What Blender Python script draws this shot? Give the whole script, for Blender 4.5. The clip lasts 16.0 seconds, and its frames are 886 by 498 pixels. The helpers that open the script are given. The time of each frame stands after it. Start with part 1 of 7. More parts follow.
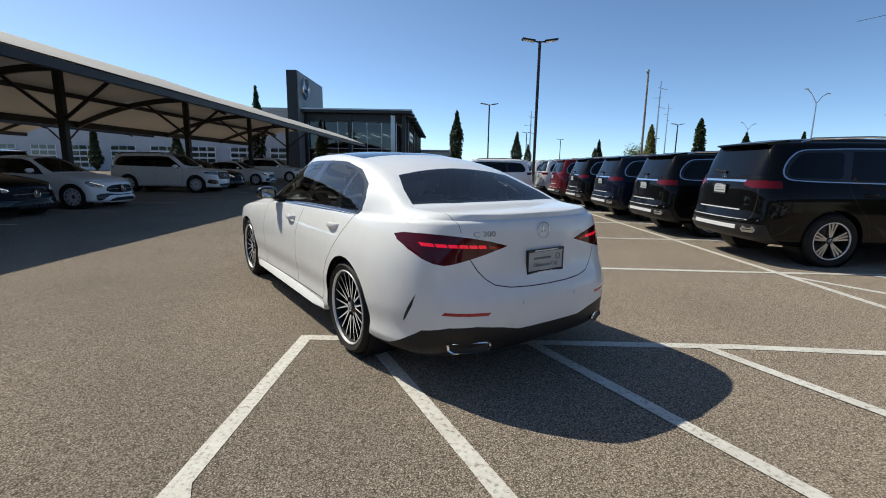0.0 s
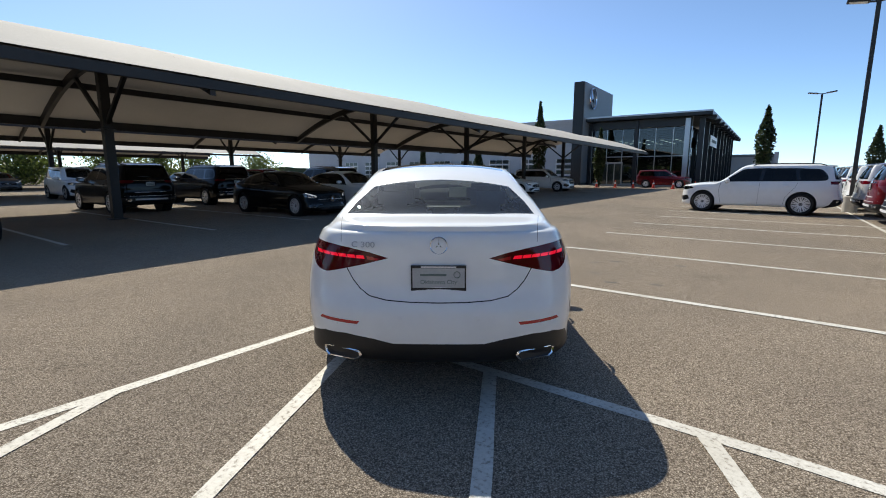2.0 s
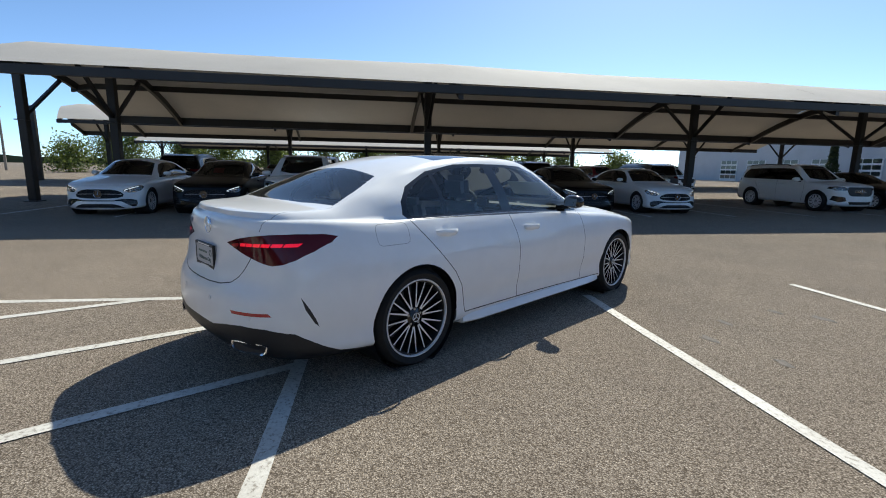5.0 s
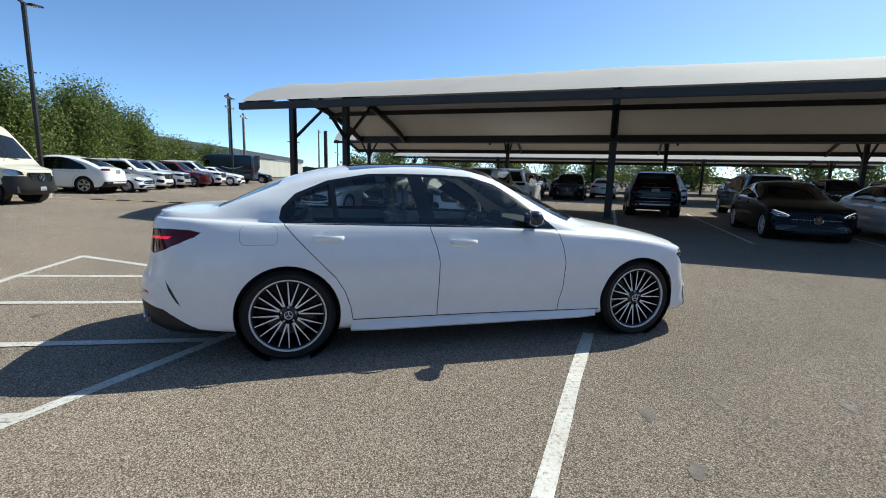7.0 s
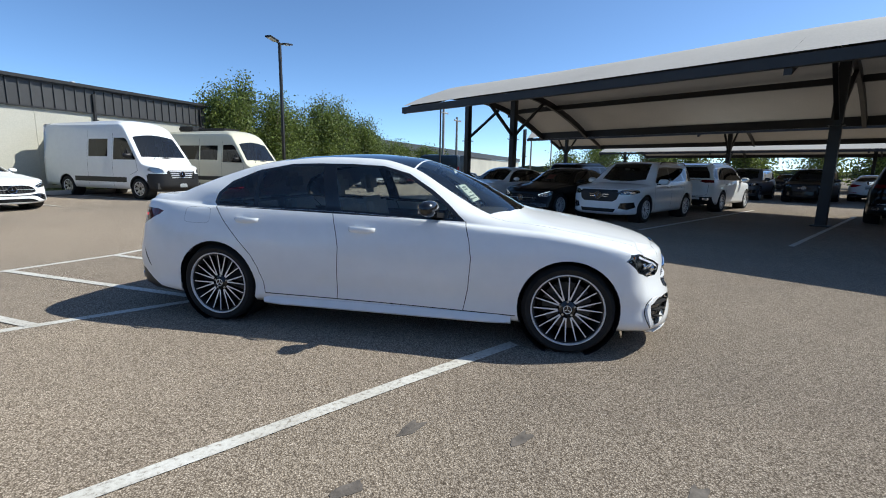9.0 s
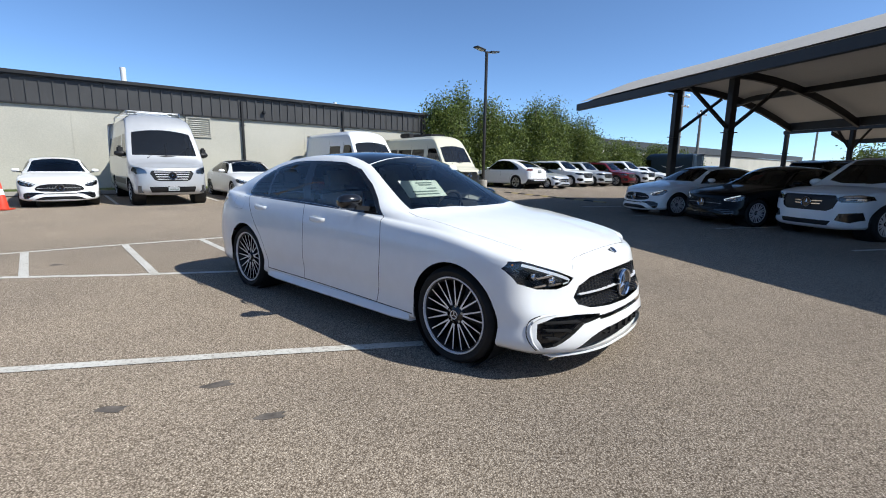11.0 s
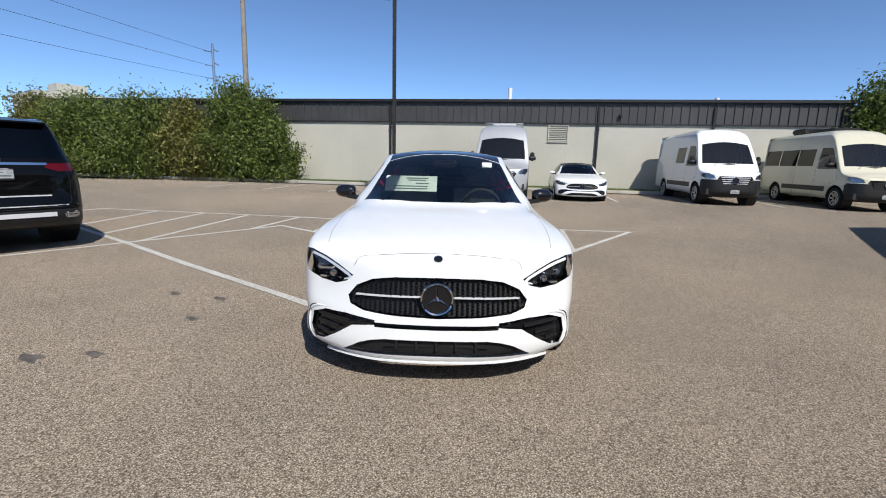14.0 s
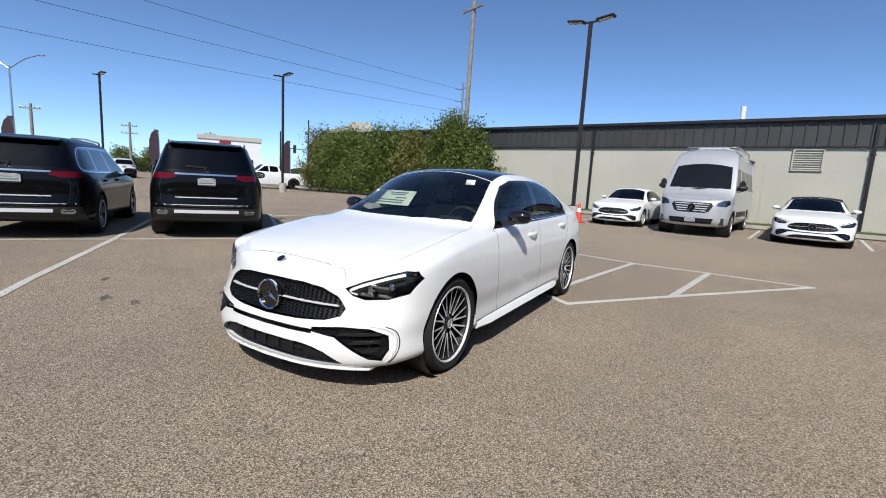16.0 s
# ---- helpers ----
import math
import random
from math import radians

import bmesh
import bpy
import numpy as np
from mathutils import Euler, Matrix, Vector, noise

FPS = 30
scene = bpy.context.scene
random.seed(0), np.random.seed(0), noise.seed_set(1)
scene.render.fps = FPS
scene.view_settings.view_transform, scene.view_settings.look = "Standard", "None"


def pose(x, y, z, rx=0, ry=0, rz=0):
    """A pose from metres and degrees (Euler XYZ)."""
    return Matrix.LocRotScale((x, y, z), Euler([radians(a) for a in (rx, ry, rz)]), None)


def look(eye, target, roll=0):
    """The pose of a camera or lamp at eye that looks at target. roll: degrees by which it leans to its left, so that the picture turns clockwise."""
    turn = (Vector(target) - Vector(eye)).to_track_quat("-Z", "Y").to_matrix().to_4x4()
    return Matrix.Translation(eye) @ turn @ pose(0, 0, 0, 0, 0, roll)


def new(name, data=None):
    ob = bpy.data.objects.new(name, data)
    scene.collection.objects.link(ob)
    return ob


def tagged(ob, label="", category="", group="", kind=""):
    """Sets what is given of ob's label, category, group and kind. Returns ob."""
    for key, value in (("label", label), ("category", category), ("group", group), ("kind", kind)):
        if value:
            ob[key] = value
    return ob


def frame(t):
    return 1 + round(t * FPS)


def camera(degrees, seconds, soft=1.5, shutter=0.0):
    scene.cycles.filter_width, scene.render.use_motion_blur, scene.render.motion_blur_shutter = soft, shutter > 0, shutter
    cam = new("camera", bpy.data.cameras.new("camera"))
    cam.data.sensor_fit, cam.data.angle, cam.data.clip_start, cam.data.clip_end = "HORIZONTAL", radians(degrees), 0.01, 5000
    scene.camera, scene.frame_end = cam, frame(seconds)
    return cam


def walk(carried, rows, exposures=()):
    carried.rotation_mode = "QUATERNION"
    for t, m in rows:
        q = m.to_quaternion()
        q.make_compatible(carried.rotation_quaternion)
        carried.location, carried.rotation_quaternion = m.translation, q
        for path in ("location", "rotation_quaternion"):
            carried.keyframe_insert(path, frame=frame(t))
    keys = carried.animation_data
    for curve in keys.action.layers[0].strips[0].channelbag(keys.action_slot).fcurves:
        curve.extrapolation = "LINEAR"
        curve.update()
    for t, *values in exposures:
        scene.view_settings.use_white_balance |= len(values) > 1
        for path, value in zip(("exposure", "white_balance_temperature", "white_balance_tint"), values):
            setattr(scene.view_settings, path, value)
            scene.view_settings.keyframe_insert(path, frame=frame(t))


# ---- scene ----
cam = camera(88.1, 16.0, soft=1.0)
PATH = [
    (0, (-0.067, -0.19, 1.313), (-0.055, 1.778, 0.957), 0.9),
    (0.5, (0.5, -0.06, 1.319), (0.248, 1.893, 0.969), 1.0),
    (1, (1.059, 0.054, 1.322), (0.52, 1.951, 0.987), 0.7),
    (1.5, (1.569, 0.259, 1.341), (0.718, 2.039, 1.013), 0.3),
    (2, (2.089, 0.509, 1.343), (0.941, 2.114, 1.018), 0.0),
    (2.5, (2.531, 0.896, 1.333), (1.138, 2.292, 1.002), 0.5),
    (3, (2.952, 1.327, 1.338), (1.372, 2.507, 1.005), 0.2),
    (3.5, (3.289, 1.823, 1.319), (1.573, 2.797, 0.988), -0.2),
    (4, (3.523, 2.368, 1.312), (1.705, 3.135, 0.985), 0.1),
    (4.2, (3.612, 2.599, 1.302), (1.763, 3.291, 0.983), 0.1),
    (6.3, (3.571, 5.143, 1.349), (1.637, 4.809, 0.963), 1.2),
    (6.5, (3.525, 5.387, 1.357), (1.607, 4.951, 0.995), 0.9),
    (7, (3.301, 5.958, 1.341), (1.441, 5.294, 1.024), 1.5),
    (7.5, (3.057, 6.522, 1.336), (1.29, 5.645, 1.004), 1.8),
    (8, (2.741, 7.028, 1.32), (1.084, 5.958, 0.991), 2.2),
    (8.2, (2.581, 7.22, 1.329), (0.973, 6.076, 1.0), 1.9),
    (10.3, (0.677, 8.793, 1.292), (-0.14, 7.003, 0.937), 0.9),
    (10.5, (0.445, 8.875, 1.312), (-0.29, 7.048, 0.962), 0.9),
    (11, (-0.132, 9.07, 1.306), (-0.607, 7.16, 0.953), 0.8),
    (11.5, (-0.716, 9.18, 1.304), (-0.939, 7.221, 0.965), 1.0),
    (12, (-1.319, 9.218, 1.309), (-1.246, 7.249, 0.96), 1.1),
    (12.5, (-1.906, 9.191, 1.305), (-1.554, 7.255, 0.946), 0.8),
    (13, (-2.484, 9.013, 1.312), (-1.858, 7.149, 0.949), 1.1),
    (13.5, (-3.053, 8.792, 1.315), (-2.155, 7.042, 0.949), 1.6),
    (14, (-3.56, 8.437, 1.307), (-2.42, 6.835, 0.939), 1.4),
    (14.5, (-4.027, 8.064, 1.31), (-2.663, 6.65, 0.936), 1.8),
    (15, (-4.415, 7.624, 1.283), (-2.88, 6.387, 0.943), 2.1),
    (15.5, (-4.738, 7.13, 1.276), (-3.075, 6.059, 0.981), 2.6),
    (16, (-5.048, 6.623, 1.3), (-3.259, 5.778, 1.006), 3.2),
]
walk(cam, [(t, look(eye, target, roll)) for t, eye, target, roll in PATH],
     exposures=[(0, 0.26, 7000, 4), (1.5, 0.50, 7000, 5), (4, 0.48, 6850, 4), (7, 0.52, 6450, 1), (11, 0.44, 6350, 6), (12.6, 0.40, 6420, 6), (13.5, 0.20, 6500, 8), (16, 0.18, 6500, 8)])

# ---------------------------------------------------------------- light
SUN_AZ, SUN_EL = radians(57.3), radians(46.2)   # azimuth from +y towards -x
to_sun = Vector((-math.sin(SUN_AZ) * math.cos(SUN_EL), math.cos(SUN_AZ) * math.cos(SUN_EL), math.sin(SUN_EL)))
world = bpy.data.worlds.new("sky")
scene.world = world
world.use_nodes = True
wn = world.node_tree
sky = wn.nodes.new("ShaderNodeTexSky")
sky.sky_type, sky.sun_disc = "NISHITA", False
sky.sun_elevation, sky.sun_rotation = SUN_EL, -SUN_AZ
sky.altitude = 1200
sky.air_density, sky.dust_density, sky.ozone_density = 0.56, 0.9, 3.0
wn.nodes["Background"].inputs["Strength"].default_value = 0.150
deep = wn.nodes.new("ShaderNodeHueSaturation")
deep.inputs["Saturation"].default_value = 1.02
wn.links.new(sky.outputs["Color"], deep.inputs["Color"])
tint = wn.nodes.new("ShaderNodeMix")
tint.data_type, tint.blend_type = "RGBA", "MULTIPLY"
tint.inputs[0].default_value, tint.inputs[7].default_value = 1.0, (0.94, 1.02, 1.06, 1)
wn.links.new(deep.outputs["Color"], tint.inputs[6])
wn.links.new(tint.outputs[2], wn.nodes["Background"].inputs["Color"])
sun_data = bpy.data.lights.new("sun", "SUN")
sun_data.energy, sun_data.angle, sun_data.color = 4.35, radians(0.55), (1.0, 0.955, 0.895)
sun = new("sun", sun_data)
sun.matrix_world = look(to_sun * 100, (0, 0, 0))

# ---------------------------------------------------------------- materials
def mat(name, base=(0.5, 0.5, 0.5), rough=0.5, metal=0.0, coat=0.0, spec=0.5, transmission=0.0, ior=1.45):
    m = bpy.data.materials.new(name)
    m.use_nodes = True
    b = m.node_tree.nodes["Principled BSDF"]
    b.inputs["Base Color"].default_value = (*base, 1)
    b.inputs["Roughness"].default_value = rough
    b.inputs["Metallic"].default_value = metal
    b.inputs["Coat Weight"].default_value = coat
    b.inputs["Coat Roughness"].default_value = 0.03
    b.inputs["Specular IOR Level"].default_value = spec
    b.inputs["Transmission Weight"].default_value = transmission
    b.inputs["IOR"].default_value = ior
    return m


def nodes_of(m):
    t = m.node_tree
    return t, t.nodes["Principled BSDF"]


def node(t, kind, **values):
    n = t.nodes.new(kind)
    for key, value in values.items():
        if key in n.inputs:
            n.inputs[key].default_value = value
    return n


def coords(t, scale=(1, 1, 1), space="Object"):
    c = t.nodes.new("ShaderNodeTexCoord")
    mp = t.nodes.new("ShaderNodeMapping")
    mp.inputs["Scale"].default_value = scale
    t.links.new(c.outputs[space], mp.inputs["Vector"])
    return mp.outputs["Vector"]


def noise_tex(t, vec, scale, detail=4.0, rough=0.55):
    n = node(t, "ShaderNodeTexNoise", Scale=scale, Detail=detail, Roughness=rough)
    t.links.new(vec, n.inputs["Vector"])
    return n.outputs["Fac"]


def ramp(t, fac, stops):
    r = t.nodes.new("ShaderNodeValToRGB")
    e = r.color_ramp.elements
    while len(e) < len(stops):
        e.new(0.5)
    for el, (pos, col) in zip(e, stops):
        el.position, el.color = pos, (*col, 1)
    t.links.new(fac, r.inputs["Fac"])
    return r.outputs["Color"]


def mixc(t, fac, a, b, kind="MIX"):
    n = t.nodes.new("ShaderNodeMix")
    n.data_type, n.blend_type = "RGBA", kind
    for sock, value in ((n.inputs[0], fac), (n.inputs[6], a), (n.inputs[7], b)):
        if isinstance(value, (int, float)):
            sock.default_value = value
        elif isinstance(value, tuple):
            sock.default_value = (*value, 1)
        else:
            t.links.new(value, sock)
    return n.outputs[2]


def bump(t, b, height, strength=0.3, distance=0.01):
    n = node(t, "ShaderNodeBump", Strength=strength, Distance=distance)
    t.links.new(height, n.inputs["Height"])
    t.links.new(n.outputs["Normal"], b.inputs["Normal"])


def worn(name, base, rough=0.6, vary=0.12, scale=3.0, grain=60.0, bumps=0.15, metal=0.0):
    """A matt surface with blotches and grain."""
    m = mat(name, base, rough, metal)
    t, b = nodes_of(m)
    v = coords(t)
    big, fine = noise_tex(t, v, scale), noise_tex(t, v, grain, 3)
    dark = tuple(c * (1 - 1.6 * vary) for c in base)
    light = tuple(min(1, c * (1 + vary)) for c in base)
    c1 = ramp(t, big, [(0.3, dark), (0.7, light)])
    c2 = ramp(t, fine, [(0.3, (0.86,) * 3), (0.7, (1, 1, 1))])
    t.links.new(mixc(t, 1.0, c1, c2, "MULTIPLY"), b.inputs["Base Color"])
    bump(t, b, fine, bumps, 0.004)
    return m


def paint(name, base, metal=0.0, rough=0.35, coat=0.85):
    m = mat(name, base, rough, metal, coat=coat, spec=0.1 * coat)
    t, b = nodes_of(m)
    v = coords(t)
    dust = noise_tex(t, v, 2.3, 5)
    r = t.nodes.new("ShaderNodeMapRange")
    r.inputs["To Min"].default_value, r.inputs["To Max"].default_value = 0.02, 0.09
    t.links.new(dust, r.inputs["Value"])
    t.links.new(r.outputs["Result"], b.inputs["Coat Roughness"])
    c = ramp(t, noise_tex(t, v, 7.0, 6), [(0.35, tuple(x * 0.965 for x in base)), (0.65, base)])
    t.links.new(c, b.inputs["Base Color"])
    return m


def glass(name, tint, rough=0.0, film=0.0, ior=1.75):
    """A tinted pane: what lies behind shows through, with a clear reflection on top."""
    m = bpy.data.materials.new(name)
    m.use_nodes = True
    t = m.node_tree
    t.nodes.remove(t.nodes["Principled BSDF"])
    clear = node(t, "ShaderNodeBsdfTransparent")
    clear.inputs["Color"].default_value = (*tint, 1)
    shine = t.nodes.new("ShaderNodeBsdfGlossy")
    shine.inputs["Roughness"].default_value = rough
    fres = node(t, "ShaderNodeFresnel", IOR=ior)
    mix = t.nodes.new("ShaderNodeMixShader")
    t.links.new(fres.outputs[0], mix.inputs[0])
    t.links.new(clear.outputs[0], mix.inputs[1])
    t.links.new(shine.outputs[0], mix.inputs[2])
    last = mix
    # pale diffuse share mixed in, painting glare into the pane
    if film:
        haze = node(t, "ShaderNodeBsdfDiffuse")
        haze.inputs["Color"].default_value = (0.62, 0.62, 0.60, 1)
        amount = t.nodes.new("ShaderNodeMapRange")
        amount.inputs["To Min"].default_value, amount.inputs["To Max"].default_value = film * 0.6, film * 1.4
        t.links.new(noise_tex(t, coords(t), 4.0, 5), amount.inputs["Value"])
        last = t.nodes.new("ShaderNodeMixShader")
        t.links.new(amount.outputs["Result"], last.inputs[0])
        t.links.new(mix.outputs[0], last.inputs[1])
        t.links.new(haze.outputs[0], last.inputs[2])
    t.links.new(last.outputs[0], t.nodes["Material Output"].inputs["Surface"])
    return m


# asphalt: coarse stones in a warm grey binder, paler and browner in wide patches
ASPHALT = mat("asphalt", (0.24, 0.21, 0.18), 0.95, spec=0.1)
t, b = nodes_of(ASPHALT)
b.inputs["Diffuse Roughness"].default_value = 0.36
v = coords(t)
vor = t.nodes.new("ShaderNodeTexVoronoi")
vor.inputs["Scale"].default_value = 135.0
t.links.new(v, vor.inputs["Vector"])
stone = ramp(t, vor.outputs["Color"], [(0.1, (0.212, 0.181, 0.147)), (0.45, (0.360, 0.312, 0.255)), (0.8, (0.495, 0.435, 0.362)), (0.97, (0.70, 0.63, 0.535))])
gaps = ramp(t, vor.outputs["Distance"], [(0.25, (1, 1, 1)), (0.75, (0.36, 0.34, 0.32))])
wide = ramp(t, noise_tex(t, v, 0.16, 5), [(0.35, (0.86, 0.85, 0.85)), (0.65, (1.12, 1.08, 1.04))])
mid = ramp(t, noise_tex(t, v, 0.9, 6, 0.6), [(0.3, (0.91, 0.895, 0.885)), (0.7, (1.07, 1.055, 1.03))])
spot = ramp(t, noise_tex(t, v, 3.1, 3), [(0.22, (0.82, 0.80, 0.78)), (0.30, (1, 1, 1))])
c = mixc(t, 1.0, stone, gaps, "MULTIPLY")
c = mixc(t, 1.0, c, wide, "MULTIPLY")
c = mixc(t, 1.0, c, mid, "MULTIPLY")
c = mixc(t, 1.0, c, spot, "MULTIPLY")
# thin wandering cracks, broken off where the surface is sound
warp = t.nodes.new("ShaderNodeVectorMath")
warp.operation = "MULTIPLY_ADD"
wob = node(t, "ShaderNodeTexNoise", Scale=2.2, Detail=5.0)
t.links.new(v, wob.inputs["Vector"])
t.links.new(wob.outputs["Color"], warp.inputs[0])
warp.inputs[1].default_value = (0.7, 0.7, 0.0)
t.links.new(v, warp.inputs[2])
split = t.nodes.new("ShaderNodeTexVoronoi")
split.feature = "DISTANCE_TO_EDGE"
split.inputs["Scale"].default_value = 0.22
t.links.new(warp.outputs[0], split.inputs["Vector"])
line = ramp(t, split.outputs["Distance"], [(0.0, (0.0,) * 3), (0.0022, (1.0,) * 3)])
sound = ramp(t, noise_tex(t, v, 0.45, 3), [(0.50, (0.0,) * 3), (0.60, (0.28,) * 3)])
crack = mixc(t, sound, (1.0, 1.0, 1.0), line)
c = mixc(t, 1.0, c, crack, "MULTIPLY")
t.links.new(c, b.inputs["Base Color"])
bump(t, b, vor.outputs["Distance"], 0.55, 0.006)

# road paint: white, worn through to the stones in flecks
LINE = mat("line_paint", (0.62, 0.61, 0.57), 0.7)
t, b = nodes_of(LINE)
v = coords(t)
fleck = ramp(t, noise_tex(t, v, 38, 5, 0.7), [(0.36, (0.30, 0.27, 0.23)), (0.46, (0.56, 0.54, 0.49)), (0.7, (0.66, 0.64, 0.59))])
dirt = ramp(t, noise_tex(t, v, 2.2, 4), [(0.3, (0.82, 0.8, 0.77)), (0.65, (1, 1, 1))])
t.links.new(mixc(t, 1.0, fleck, dirt, "MULTIPLY"), b.inputs["Base Color"])
bump(t, b, noise_tex(t, v, 80, 2), 0.4, 0.004)

OIL = worn("oil_stain", (0.135, 0.115, 0.097), 0.8, 0.3, 14, 80, 0.3)
CONCRETE = worn("concrete", (0.46, 0.43, 0.38), 0.85, 0.14, 1.2, 40, 0.3)
WHITE = paint("white_paint", (0.79, 0.797, 0.795))
BLACK = paint("black_paint", (0.003, 0.003, 0.0032), coat=0.42)
NAVY = paint("dark_blue_paint", (0.004, 0.007, 0.018), coat=0.45)
RED = paint("red_paint", (0.13, 0.007, 0.011), 0.3)
SILVER = paint("silver_paint", (0.56, 0.565, 0.57), 0.45, 0.35)
GREY = paint("grey_paint", (0.14, 0.145, 0.15), 0.6, 0.3)
CREAM = paint("cream_paint", (0.62, 0.59, 0.46))
VANBLUE = paint("delivery_blue_paint", (0.02, 0.035, 0.055))
GLOSS_BLACK = mat("gloss_black", (0.008, 0.008, 0.009), 0.12, coat=0.6)
PLASTIC = worn("black_plastic", (0.014, 0.014, 0.015), 0.5, 0.1, 6, 120, 0.15)
RUBBER = worn("tyre_rubber", (0.014, 0.0135, 0.013), 0.8, 0.2, 9, 150, 0.3)
CHROME = mat("chrome", (0.75, 0.76, 0.78), 0.08, 1.0)
MACHINED = mat("machined_alloy", (0.74, 0.74, 0.76), 0.35, 0.25)
ALLOY = mat("alloy", (0.42, 0.43, 0.45), 0.3, 0.9)
RIM_BLACK = mat("rim_black", (0.012, 0.012, 0.013), 0.25, coat=0.5)
SIDE_GLASS = glass("side_glass", (0.80, 0.85, 0.84))
DARK_GLASS = glass("privacy_glass", (0.05, 0.055, 0.06), ior=1.52)
CLEAR_GLASS = glass("clear_windscreen_glass", (0.70, 0.76, 0.75), ior=1.52)
SCREEN_GLASS = glass("windscreen_glass", (0.82, 0.87, 0.85))
# thin dust, with sky and sun glare painted into the same film
REAR_GLASS = glass("dusty_glare_rear_glass", (0.72, 0.80, 0.80), 0.0, 0.014, 1.5)
# the film here paints the grey reflection on van windscreens
VAN_GLASS = glass("painted_haze_van_glass", (0.55, 0.60, 0.60), 0.0, 0.012)
DISC_STEEL = mat("brake_steel", (0.10, 0.10, 0.105), 0.45, 0.6)
AMBER = mat("amber_lens", (0.55, 0.16, 0.01), 0.2, coat=0.5)
TAIL_RED = mat("tail_lens", (0.10, 0.002, 0.006), 0.08, coat=0.2, spec=0.3)
DAY_LAMP = mat("daytime_lamp", (0.8, 0.82, 0.85), 0.2)
DAY_LAMP.node_tree.nodes["Principled BSDF"].inputs["Emission Color"].default_value = (0.92, 0.96, 1.0, 1)
DAY_LAMP.node_tree.nodes["Principled BSDF"].inputs["Emission Strength"].default_value = 0.5
LAMP_BOWL = mat("lamp_bowl", (0.10, 0.105, 0.11), 0.25, 0.7)
LAMP_GLASS = glass("lamp_glass", (0.92, 0.93, 0.94))
ROOF_GLASS = mat("roof_glass", (0.006, 0.007, 0.01), 0.04, coat=0.3)
PLATE = worn("plate_sheet", (0.42, 0.44, 0.46), 0.45, 0.05, 12, 80, 0.05)
RED_LENS = mat("red_lens", (0.36, 0.006, 0.012), 0.1, coat=0.6)
RED_LIT = mat("lit_red_lens", (0.55, 0.008, 0.02), 0.2, coat=0.5)
DARK_RED = mat("dark_red_lens", (0.075, 0.001, 0.004), 0.08, coat=0.15, spec=0.35)
RED_LIT.node_tree.nodes["Principled BSDF"].inputs["Emission Color"].default_value = (1, 0.0, 0.03, 1)
RED_LIT.node_tree.nodes["Principled BSDF"].inputs["Emission Strength"].default_value = 0.42
CABIN = worn("cabin_black", (0.03, 0.03, 0.032), 0.7, 0.1, 5, 90, 0.1)
SEAT = worn("seat_grey", (0.52, 0.51, 0.50), 0.6, 0.08, 6, 90, 0.1)
PAPER = worn("paper", (0.66, 0.72, 0.66), 0.7, 0.03, 9, 60, 0.02)
PAPER_INK = mat("print_ink", (0.12, 0.16, 0.15), 0.7)
STEEL_BLACK = worn("black_steel", (0.018, 0.017, 0.017), 0.5, 0.2, 1.4, 50, 0.1)
BRONZE = worn("dark_bronze_metal", (0.028, 0.024, 0.021), 0.45, 0.2, 1.1, 60, 0.08)
# shade cloth: pale, and light passes through it a little
FABRIC = worn("shade_cloth", (0.45, 0.425, 0.388), 0.85, 0.06, 0.4, 30, 0.1)
t, b = nodes_of(FABRIC)
trans = t.nodes.new("ShaderNodeBsdfTranslucent")
trans.inputs["Color"].default_value = (0.55, 0.50, 0.44, 1)
mx = t.nodes.new("ShaderNodeMixShader")
mx.inputs[0].default_value = 0.02
t.links.new(b.outputs[0], mx.inputs[1])
t.links.new(trans.outputs[0], mx.inputs[2])
t.links.new(mx.outputs[0], t.nodes["Material Output"].inputs["Surface"])
WALL_CREAM = worn("cream_wall_panel", (0.50, 0.48, 0.41), 0.75, 0.06, 0.35, 25, 0.15)
FASCIA = worn("dark_grey_metal_panel", (0.055, 0.054, 0.054), 0.5, 0.12, 0.7, 30, 0.06)
PALE_WALL = worn("pale_wall", (0.52, 0.53, 0.55), 0.7, 0.05, 0.5, 20, 0.1)
GREY_CLAD = worn("grey_cladding", (0.20, 0.21, 0.225), 0.45, 0.06, 0.4, 20, 0.05)
DARK_CLAD = worn("black_cladding", (0.014, 0.015, 0.018), 0.35, 0.1, 0.4, 20, 0.05)
FACADE_GLASS = glass("facade_glass", (0.24, 0.29, 0.30))
BARK = worn("bark", (0.11, 0.085, 0.06), 0.9, 0.25, 8, 60, 0.5)
POLE_WOOD = worn("weathered_pole_wood", (0.27, 0.245, 0.21), 0.85, 0.15, 3, 40, 0.3)
ORANGE = worn("orange_plastic", (0.72, 0.065, 0.03), 0.5, 0.1, 8, 60, 0.1)
YELLOW = worn("yellow_rubber", (0.38, 0.29, 0.12), 0.7, 0.15, 8, 60, 0.2)
WHITE_BAND = mat("reflective_white", (0.75, 0.75, 0.74), 0.4)
LAMP_LENS = mat("lamp_lens", (0.6, 0.6, 0.58), 0.3)
GRASS = worn("grass", (0.07, 0.10, 0.025), 0.9, 0.3, 2.5, 60, 0.6)
TILE_RED = worn("showroom_red", (0.3, 0.03, 0.03), 0.4)
GLOW = mat("ceiling_lamp_glow", (1, 1, 1))
GLOW.node_tree.nodes["Principled BSDF"].inputs["Emission Color"].default_value = (1, 0.96, 0.88, 1)
GLOW.node_tree.nodes["Principled BSDF"].inputs["Emission Strength"].default_value = 6


